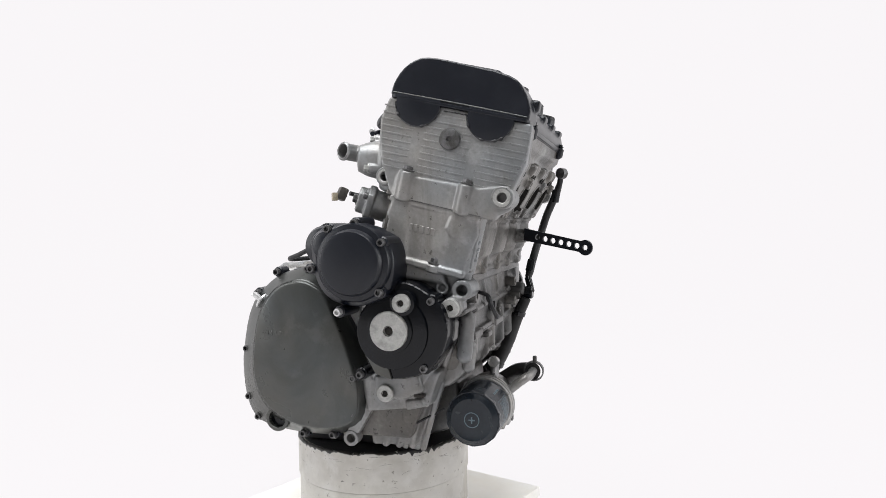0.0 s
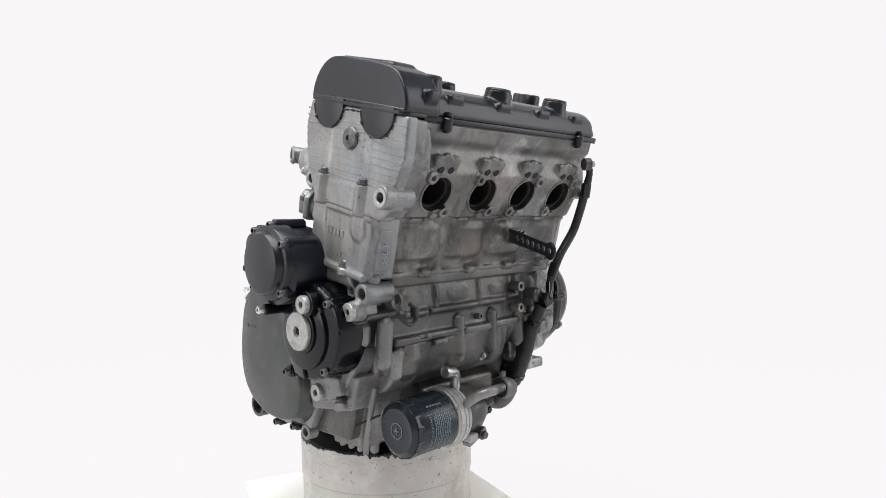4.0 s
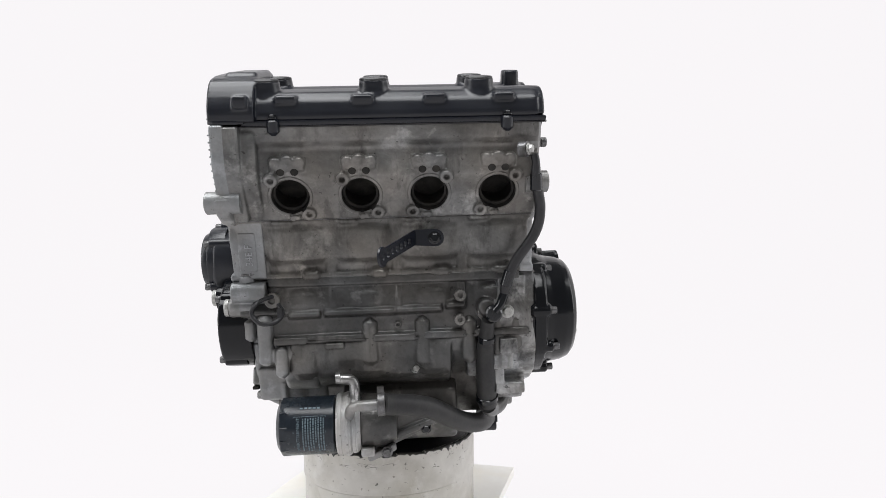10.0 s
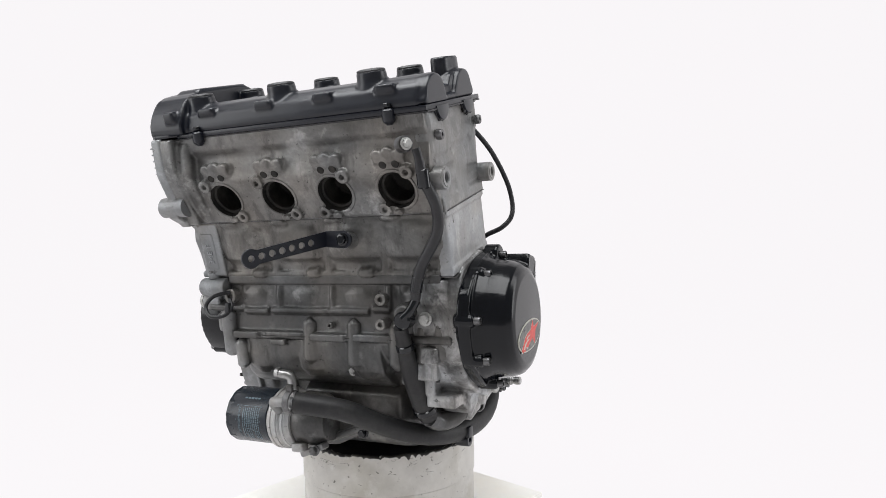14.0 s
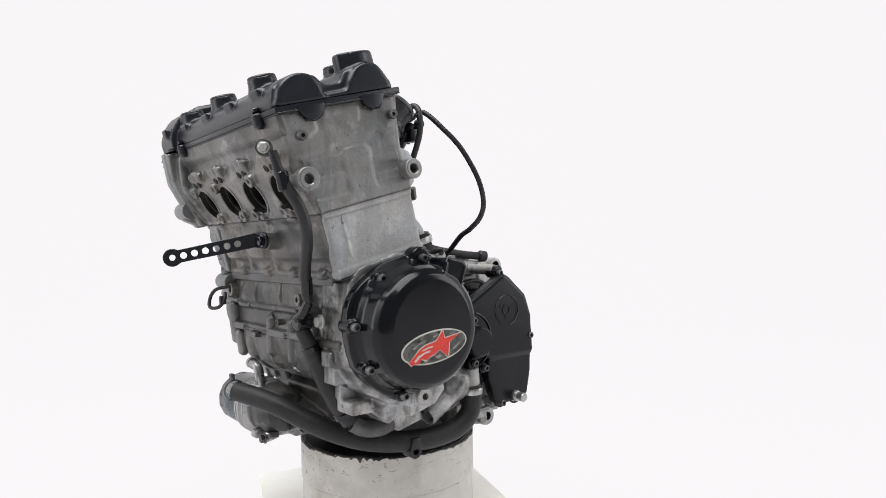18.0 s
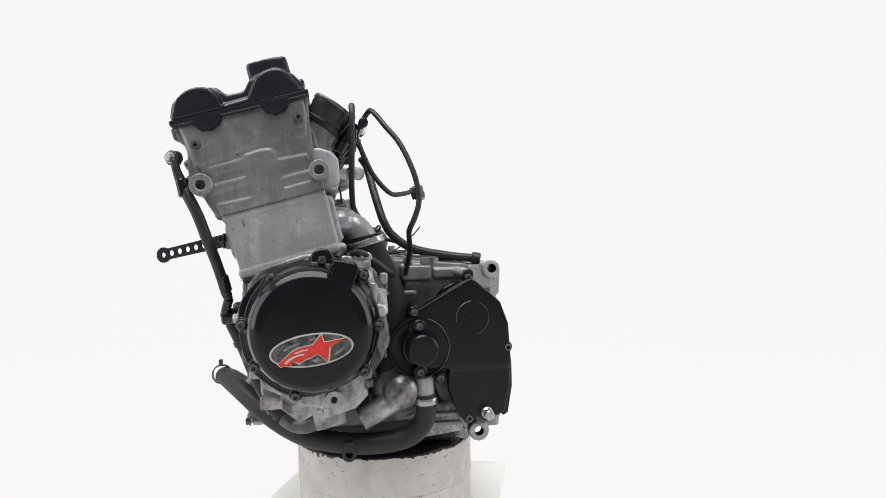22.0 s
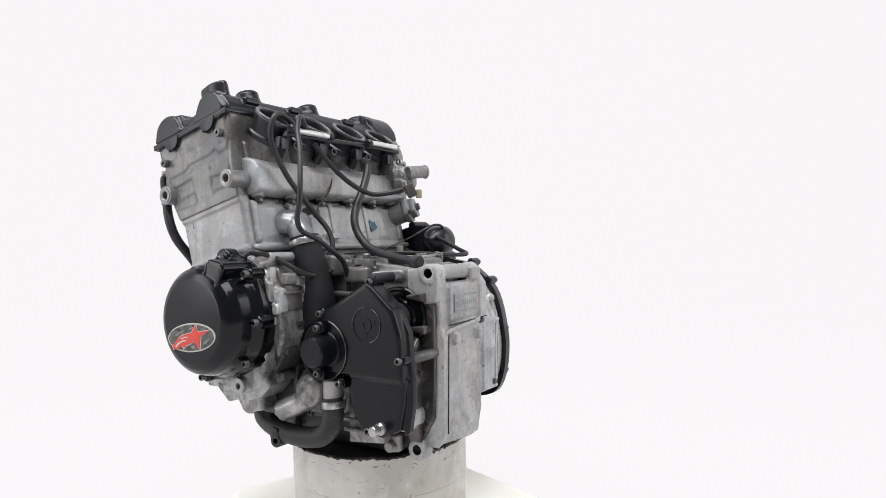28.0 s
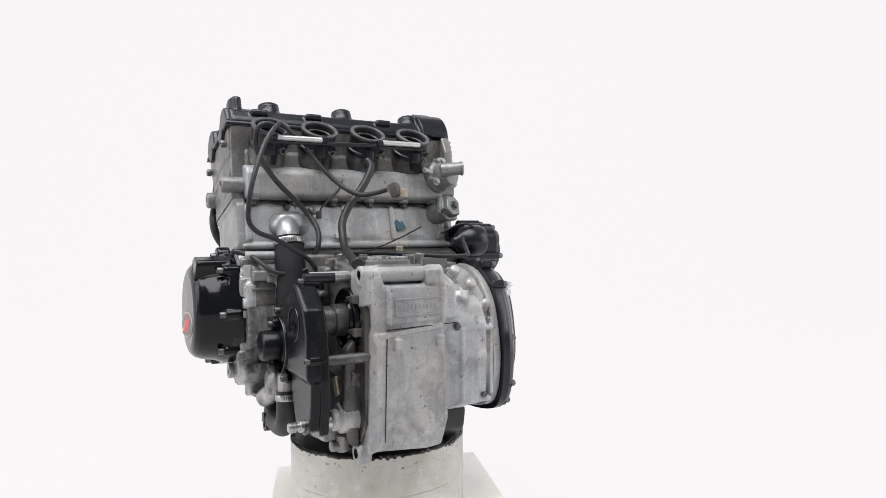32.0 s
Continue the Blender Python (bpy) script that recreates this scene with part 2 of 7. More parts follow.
def pipe(bm, p, d, ro, ri, h, depth=None, seg=24):
    """A bored boss: open at its far end down to depth."""
    depth = h if depth is None else depth
    return lathe(bm, p, d, ((0, 0), (ro, 0), (ro, h - 0.8), (ro - 0.8, h), (ri + 0.5, h), (ri, h - 0.5), (ri, h - depth), (0, h - depth)), seg)


def smooth_path(pts, n=6):
    pts = [Vector(p) for p in pts]
    q = [pts[0] * 2 - pts[1], *pts, pts[-1] * 2 - pts[-2]]
    out = []
    for i in range(1, len(q) - 2):
        for k in range(n):
            s = k / n
            a, b, c, d = q[i - 1:i + 3]
            out.append(0.5 * (2 * b + (c - a) * s + (2 * a - 5 * b + 4 * c - d) * s * s + (3 * b - a - 3 * c + d) * s ** 3))
    return [*out, pts[-1]]


def hose(bm, pts, r, seg=10, n=6, ends=True):
    """A tube swept along a smooth line; r is one radius or one for each point."""
    line = smooth_path(pts, n)
    m = len(line)
    rad = [r] * m if isinstance(r, (int, float)) else [np.interp(i / (m - 1) * (len(r) - 1), range(len(r)), r) for i in range(m)]
    side = None
    rings = []
    for i, p in enumerate(line):
        d = (line[min(i + 1, m - 1)] - line[max(i - 1, 0)]).normalized()
        side = d.orthogonal().normalized() if side is None else (side - d * side.dot(d)).normalized()
        up = d.cross(side)
        rings.append([bm.verts.new(p + (side * math.cos(2 * math.pi * k / seg) + up * math.sin(2 * math.pi * k / seg)) * rad[i]) for k in range(seg)])
    for a, b in zip(rings, rings[1:]):
        for k in range(seg):
            bm.faces.new((a[k], a[(k + 1) % seg], b[(k + 1) % seg], b[k]))
    if ends:
        bm.faces.new(rings[0][::-1])
        bm.faces.new(rings[-1])
    return bm


def circle(cu, cv, r, n=28, a0=0.0, a1=360.0):
    full = abs(a1 - a0) >= 360
    k = n if full else n + 1
    return [(cu + r * math.cos(radians(a0 + (a1 - a0) * i / n)), cv + r * math.sin(radians(a0 + (a1 - a0) * i / n))) for i in range(k)]


def blend(pts, n=5):
    """Rounds a closed outline through its points."""
    m, out = len(pts), []
    for i in range(m):
        a, b, c, d = (Vector(pts[(i + k) % m]) for k in (-1, 0, 1, 2))
        for k in range(n):
            s = k / n
            out.append(tuple(0.5 * (2 * b + (c - a) * s + (2 * a - 5 * b + 4 * c - d) * s * s + (3 * b - a - 3 * c + d) * s ** 3)))
    return out


def mesh_of(name, bm, material, sharp=32):
    bmesh.ops.recalc_face_normals(bm, faces=bm.faces)
    bmesh.ops.scale(bm, vec=(MM, MM, MM), verts=bm.verts)
    me = bpy.data.meshes.new(name)
    bm.to_mesh(me)
    bm.free()
    me.materials.append(material)
    me.polygons.foreach_set("use_smooth", [True] * len(me.polygons))
    me.set_sharp_from_angle(angle=radians(sharp))
    return me


def part(name, bm, material, parent, label="", sharp=32):
    ob = new(name, mesh_of(name, bm, material, sharp))
    ob.parent = parent
    if label:
        ob["label"] = label
    return ob


def cut(ob, bm, inside=None):
    """Bores the shape bm out of ob's mesh."""
    bmesh.ops.recalc_face_normals(bm, faces=bm.faces)
    bmesh.ops.scale(bm, vec=(MM, MM, MM), verts=bm.verts)
    me = bpy.data.meshes.new("bore")
    bm.to_mesh(me)
    bm.free()
    if inside:
        ob.data.materials.append(inside)
        me.materials.append(inside)
    tool = new("bore", me)
    tool.parent = engine
    bpy.context.view_layer.update()
    mod = ob.modifiers.new("bore", "BOOLEAN")
    mod.operation, mod.object, mod.solver = "DIFFERENCE", tool, "EXACT"
    mod.material_mode = "TRANSFER"
    done = bpy.data.meshes.new_from_object(ob.evaluated_get(bpy.context.evaluated_depsgraph_get()))
    ob.modifiers.clear()
    ob.data = done
    done.polygons.foreach_set("use_smooth", [True] * len(done.polygons))
    done.set_sharp_from_angle(angle=radians(32))
    bpy.data.objects.remove(tool)


def bolt_mesh(kind, r, h, material):
    bm = bmesh.new()
    if kind == "socket":
        lathe(bm, (0, 0, 0), (0, 0, 1), ((0, 0), (r, 0), (r, h * 0.85), (r * 0.88, h), (r * 0.58, h), (r * 0.52, h * 0.45), (0, h * 0.4)), 14)
    elif kind == "hex":
        lathe(bm, (0, 0, 0), (0, 0, 1), ((0, 0), (r * 1.35, 0), (r * 1.35, h * 0.22), (r * 1.0, h * 0.3)), 16)
        lathe(bm, (0, 0, 0), (0, 0, 1), ((0, 0), (r, h * 0.2), (r, h * 0.88), (r * 0.8, h), (0, h)), 6)
    elif kind == "washer":
        lathe(bm, (0, 0, 0), (0, 0, 1), ((0, 0), (r, 0), (r, h * 0.75), (r * 0.93, h), (r * 0.4, h), (r * 0.36, h * 0.45), (0, h * 0.4)), 28)
    return mesh_of("bolt", bm, material, 28)


def pieces_of(body, names):
    out = []
    for ob in body.children:
        out += pieces_of(ob, names)
        if ob.name.split(".")[0] in names:
            out.append(ob)
    return out


def fuse(body, names=(), voxel=1.5, turns=3):
    """Melts a casting's lumps, ribs and bosses into its body, with soft fillets where they meet."""
    bm = bmesh.new()
    bm.from_mesh(body.data)
    for ob in pieces_of(body, names):
        bm.from_mesh(ob.data)
        for kid in list(ob.children):
            kid.parent = body
        bpy.data.objects.remove(ob)
    me = bpy.data.meshes.new(body.data.name)
    bm.to_mesh(me)
    bm.free()
    me.materials.append(body.data.materials[0])
    body.data = me
    melt = body.modifiers.new("melt", "REMESH")
    melt.mode, melt.voxel_size, melt.adaptivity = "VOXEL", voxel * MM, 0.0
    soften = body.modifiers.new("soften", "SMOOTH")
    soften.factor, soften.iterations = 0.5, turns
    bpy.context.view_layer.update()
    done = bpy.data.meshes.new_from_object(body.evaluated_get(bpy.context.evaluated_depsgraph_get()))
    body.modifiers.clear()
    if not done.materials:
        done.materials.append(me.materials[0])
    body.data = done
    done.polygons.foreach_set("use_smooth", [True] * len(done.polygons))
    return body


BOLTS = {}


def bolt(parent, p, d, r=4.0, h=6.0, kind="socket", material=None, name="bolt", label=""):
    material = material or BOLT
    key = (kind, r, h, material.name)
    if key not in BOLTS:
        BOLTS[key] = bolt_mesh(kind, r, h, material)
    ob = new(name, BOLTS[key])
    ob.parent = parent
    ob.matrix_basis = Matrix.LocRotScale(Vector(p) * MM, Vector((0, 0, 1)).rotation_difference(Vector(d).normalized()), None)
    if kind == "washer":                                                               # dark insert painting the shade inside the hex socket
        bm = bmesh.new()
        lathe(bm, (0, 0, h * 0.36), (0, 0, 1), ((0, 0), (r * 0.35, 0), (r * 0.35, h * 0.16), (0, h * 0.16)), 6)
        part("hex_socket", bm, SOOT_SHADE, ob)
    if label:
        ob["label"] = label
    return ob


PX, NX, PY, NY, PZ, NZ = ((1, 0, 0), (-1, 0, 0), (0, 1, 0), (0, -1, 0), (0, 0, 1), (0, 0, -1))
UP = Vector((0, -SA, CA))


# ---- studio ----
def studio():
    bm = bmesh.new()
    line = [(-3.0, 0.0), (1.6, 0.0)] + [(1.6 + 1.2 * math.sin(radians(a)), 1.2 - 1.2 * math.cos(radians(a))) for a in range(10, 91, 10)] + [(2.8, 4.0)]
    rows = [[bm.verts.new((x, y, z)) for y, z in line] for x in (-6.0, 6.0)]
    for i in range(len(line) - 1):
        bm.faces.new((rows[0][i], rows[1][i], rows[1][i + 1], rows[0][i + 1]))
    for x in (-3.6, 3.6):                                                              # added wings, out of view, glowing to brighten side reflections
        bm.faces.new([bm.verts.new((x, y, z)) for y, z in ((-0.7, 0.0), (2.7, 0.0), (2.7, 3.6), (-0.7, 3.6))])
    me = bpy.data.meshes.new("backdrop")
    bm.to_mesh(me)
    bm.free()
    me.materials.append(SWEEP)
    for p in me.polygons:
        p.use_smooth = True
    return tagged(new("backdrop", me), "seamless glowing white studio sweep with added unseen side wings", "backdrop", kind="structure")


studio()


# ---- turntable plate and drum ----
def base_plate():
    root = new("turntable_plate")
    s = 334
    bm = bmesh.new()
    prism(bm, ((-s / 2, -s / 2), (s / 2, -s / 2), (s / 2, s / 2), (-s / 2, s / 2)), TOP, 30, 44, 1.2)
    part("board", bm, WHITE, root)
    bm = bmesh.new()
    rod(bm, (0, 0, 0), PZ, 110, 30, 48, 1.5)
    part("turning_disc", bm, WHITE, root)
    root.matrix_basis = pose(-0.004, 0, 0, 0, 0, -14.2)
    return tagged(root, "square white painted board on a turning disc", "turntable")


def pedestal():
    root = new("pedestal_drum")
    rnd = random.Random(4)
    n = 160
    ro, ri, low, mid, top = 123.0, 117.0, 44.0, 93.0, 146.0
    edge = [top + 2.2 * noise.noise(Vector((i * 0.21, 0, 3))) + 1.8 * noise.noise(Vector((i * 0.9, 5, 3))) for i in range(n)]

    def wall(z0, zs, r0, r1, chamfer):
        bm = bmesh.new()
        rings = []
        for r, z in ((r1, z0), (r0, z0), (r0, None), (r0 - chamfer, "t"), (r1, "t")):
            ring = []
            for i in range(n):
                a = 2 * math.pi * i / n
                zz = zs[i] - chamfer if z is None else zs[i] if z == "t" else z
                ring.append(bm.verts.new((r * math.cos(a), r * math.sin(a), zz)))
            rings.append(ring)
        rings.append(rings[0])
        for a, b in zip(rings, rings[1:]):
            for i in range(n):
                bm.faces.new((a[i], a[(i + 1) % n], b[(i + 1) % n], b[i]))
        return bm

    part("lower_ring", wall(low, [mid] * n, ro - 1.6, ri, 0.6), DRUM, root)
    part("upper_ring", wall(mid + 0.9, edge, ro, ri, 1.0), DRUM, root)
    bm = bmesh.new()
    lathe(bm, (0, 0, 0), PZ, ((0, low), (ri - 0.2, low), (ri - 0.2, top - 1.0), (ri - 12, top + 0.6), (0, top + 1.0)), 64)
    part("rubber_pad", bm, OIL, root, "black oily pad closing the drum")
    # grease smeared along the broken rim
    bm = bmesh.new()
    m = 640
    rows = []
    for i in range(m):
        a = 2 * math.pi * i / m
        k = max(0.0, noise.noise(Vector((math.cos(a) * 2.2, math.sin(a) * 2.2, 9))) + 0.25)
        f = 0.5 + 0.5 * noise.noise(Vector((math.cos(a) * 26, math.sin(a) * 26, 2)))
        drop = 0.6 + 15.0 * k * f * f * f + 1.6 * f
        z = edge[int(i * n / m) % n] + 0.5
        rows.append([bm.verts.new((r * math.cos(a), r * math.sin(a), h)) for r, h in ((ro - 3.5, z + 0.5), (ro + 0.2, z - 0.2), (ro + 0.3, z - drop))])
    for i in range(m):
        p, q = rows[i], rows[(i + 1) % m]
        for k in range(2):
            bm.faces.new((p[k], q[k], q[k + 1], p[k + 1]))
    part("grease_smear", bm, GREASE, root, "black grease along the broken rim", 80)
    # scuffs, scratches and thumbed marks
    bm = bmesh.new()
    for i in range(110):
        a0, z0 = rnd.uniform(0, 2 * math.pi), top - abs(rnd.gauss(0, 16)) - 3
        da, dz, w = rnd.uniform(-0.16, 0.16), rnd.uniform(-4, 4), rnd.uniform(0.10, 0.30)
        if i % 3 == 0:
            da, dz, w = rnd.uniform(0.008, 0.05), rnd.uniform(-3, 3), rnd.uniform(0.4, 1.6)
        bend = rnd.uniform(-3, 3)
        up, dn = [], []
        for k in range(9):
            s = k / 8
            a, z = a0 + da * s, z0 + dz * s + bend * s * (1 - s) * 2 + rnd.uniform(-0.2, 0.2)
            ww = w * (1 - abs(2 * s - 1) ** 2) * rnd.uniform(0.4, 1.3) + 0.03
            rr = (ro if z > mid + 2 else ro - 1.6) + 0.25
            up.append(bm.verts.new((rr * math.cos(a), rr * math.sin(a), z + ww)))
            dn.append(bm.verts.new((rr * math.cos(a), rr * math.sin(a), z - ww)))
        for k in range(8):
            bm.faces.new((up[k], up[k + 1], dn[k + 1], dn[k]))
    tagged(part("scuffs", bm, SCUFF, root, "dark scratches and oil marks", 80), kind="stuff")
    root.matrix_basis = pose(0.009, 0.003, 0)
    return tagged(root, "round off-white painted drum stand, scuffed, with a greasy broken rim", "pedestal")


plate, drum = base_plate(), pedestal()


# ---- engine: castings ----
engine = new("motorcycle_engine")
tagged(engine, "used four-cylinder motorcycle engine in grimy aluminium with black covers", "engine")
engine.matrix_basis = pose(0, 0, LIFT, 0, 0, 5.2) @ pose(0, 0, 0, 0, -0.8, 0) @ pose(0.045, 0, 0)

BORES = (-135, -57, 20.5, 98)
PORT_D = Vector((0, -CA * 0.954 + SA * 0.298, -SA * 0.954 - CA * 0.298))   # the way an exhaust port faces
PORT_UP = Vector((0, PORT_D.z, -PORT_D.y))


def port_point(x, a, b, out=0.0):
    """A point of the exhaust face: a across, b up it, from the port's centre."""
    return cyl(-71, 29, x) + Vector((a, 0, 0)) + PORT_UP * b + PORT_D * out


def loft(bm, pts, fr, levels):
    """Stacks one outline at (depth, scale) levels into a domed lid."""
    cu, cv = sum(p[0] for p in pts) / len(pts), sum(p[1] for p in pts) / len(pts)
    return skin(bm, [([(cu + (u - cu) * s, cv + (v - cv) * s) for u, v in pts], d) for d, s in levels], fr)


def skin(bm, rows, fr):
    """Joins outlines of equal length, each at its own depth, into one closed shell."""
    rings = [[bm.verts.new(fr @ Vector((u, v, d))) for u, v in pts] for pts, d in rows]
    n = len(rings[0])
    for a, b in zip(rings, rings[1:]):
        for i in range(n):
            bm.faces.new((a[i], a[(i + 1) % n], b[(i + 1) % n], b[i]))
    bm.faces.new(rings[0])
    bm.faces.new(rings[-1])
    return bm


def between(a, b, s):
    return [(p[0] + (q[0] - p[0]) * s, p[1] + (q[1] - p[1]) * s) for p, q in zip(a, b)]


def cylinder_block():
    bm = bmesh.new()
    prism(bm, ((-44, -70), (-44, -52), (-48, -20), (-50, -6), (56, -6), (56, -70)), BANK, -203, 137, 2)
    prism(bm, ((-58, -7), (-60, 0), (58, 0), (58, -7)), BANK, -206, 141, 1.6)          # top flange
    prism(bm, ((-56, -74), (-56, -67), (58, -67), (58, -74)), BANK, -206, 141, 1.6)    # base flange
    for x in BORES:                                                                    # water jacket round each barrel, undercut below
        wide = blend(((x - 41, -30), (x - 38, -51), (x - 28, -58.5), (x - 12, -62), (x + 12, -62), (x + 28, -58.5), (x + 38, -51), (x + 41, -30)), 3)
        deep = blend(((x - 40, -30), (x - 36, -46), (x - 28, -50.5), (x - 12, -52.5), (x + 12, -52.5), (x + 28, -50.5), (x + 36, -46), (x + 40, -30)), 3)
        skin(bm, [(deep, -66), (deep, -58), (between(deep, wide, 0.35), -53), (between(deep, wide, 0.85), -49), (wide, -44), (wide, -14), (between(deep, wide, 0.75), -8), (between(deep, wide, 0.4), -4)], BANKT)
    for x, w in ((-174, 5), (-96, 6), (-18, 6), (59.5, 6), (132, 6)):                  # bolt columns between the barrels
        prism(bm, ((-50, -70), (-55, -66), (-53, -50), (-56, -40), (-57, -4), (-44, -4), (-44, -70)), BANK, x - w, x + w, 4, 3)
    for x, w in ((-120, 10), (-40, 9), (34, 10), (106, 10)):                           # scallops along the base flange
        prism(bm, ((-50, -76), (-61, -74), (-61, -66), (-50, -60)), BANK, x - w, x + w, 4, 3)
    for x, w in ((-150, 12), (-74, 11), (2, 11), (78, 12)):                            # and along the top one
        prism(bm, ((-50, -9), (-63, -6), (-64, 0), (-50, 0)), BANK, x - w, x + w, 3, 3)
    body = part("cylinder_block", bm, ALU_BLOCK, engine, "grimy cast aluminium cylinder block")
    for v, x0, x1, u0, u1 in ((0, -214.2, 147.2, -62, 60.0), (-74.6, -209.5, 147, -56, 60)):
        bm = bmesh.new()
        prism(bm, ((x0 + 8, u0), (x1, u0), (x1, u1), (x0 + 4, u1 - 6), (x0, 0)) if v else ((x0 + 12, u0 - 1), (140, u0), (x1, u0 + 8), (x1, u1), (-190, u1), (x0, 46), (x0, u0 + 2)), BANKT, v - 0.35, v + 0.35, 0)
        part("gasket", bm, BOLT, body, "thin dark gasket line")
    # cam chain tunnel end
    bm = bmesh.new()
    prism(bm, ((-172, -59), (-198, -59), (-205, -57), (-209.5, -52), (-211.5, -44), (-211.5, 42), (-209, 48), (-203, 51), (-172, 51)), BANKT, -71, -1, 1.2)
    prism(bm, ((16, -70), (24, -1), (48, -1), (48, -70)), BANK, -213.6, -196, 4, 3)
    prism(bm, ((-50, -22), (-46, -1), (-26, -1), (-22, -22), (-30, -32), (-44, -32)), BANK, -213.8, -196, 4, 3)
    prism(bm, ((24, -22), (28, -1), (48, -1), (52, -22), (44, -32), (32, -32)), BANK, -213.8, -196, 4, 3)
    prism(bm, ((-58, -6), (-58, 1), (52, 1), (52, -6)), BANK, -213.2, -196, 1.2, 2)
    prism(bm, ((-56, -74), (-56, -66), (54, -66), (54, -74)), BANK, -214.5, -196, 1.6, 2)
    prism(bm, ((-54, -66), (-56, -44), (-60, -22), (-56, -4), (-48, -4), (-44, -66)), BANK, -211, -190, 3, 3)
    tunnel = part("chain_tunnel", bm, ALU, body)
    bm = bmesh.new()
    for i, w in enumerate((5, 4, 5, 5, 4, 3)):                                        # maker's cast mark as plain bars
        prism(bm, ((-12 + i * 7, -34 - 0.2 * i), (-12 + i * 7 + w, -34 - 0.2 * i), (-11 + i * 7 + w, -26), (-11 + i * 7, -26)), BANK, -212.5, -210, 0.4, 1)
    part("cast_mark", bm, ALU, body)
    # left face panel
    bm = bmesh.new()
    prism(bm, ((-55, -74), (-56, -1), (60, -1), (58, -74)), BANK, 128, 143.5, 2.5)
    prism(bm, ((-57, -7), (-57, 0.8), (61, 0.8), (60, -7)), BANK, 128, 145.6, 1.2)
    prism(bm, ((-57, -74), (-57, -64), (59, -64), (58, -74)), BANK, 128, 144.9, 2)
    prism(bm, ((-37, -52), (-37, -18), (-35, -18), (-35, -52)), BANK, 139, 144.6, 0.6)
    prism(bm, ((40, -66), (36, -6), (62, -6), (60, -66)), BANK, 118, 141.4, 3)
    part("left_wall", bm, ALU_PALE, body)
    # rear water jacket
    bm = bmesh.new()
    prism(bm, ((50, -68), (63, -62), (65, -10), (52, -4)), BANK, -190, 130, 4)
    prism(bm, ((50, -74), (66, -74), (68, -66), (50, -62)), BANK, -196, 136, 3)
    for x in BORES:
        lathe(bm, cyl(30, -64, x), UP, ((0, 0), (34, 0), (37, 10), (37, 48), (33, 58), (0, 58)), 32)
    part("rear_wall", bm, ALU_CLEAN, body)
    return body


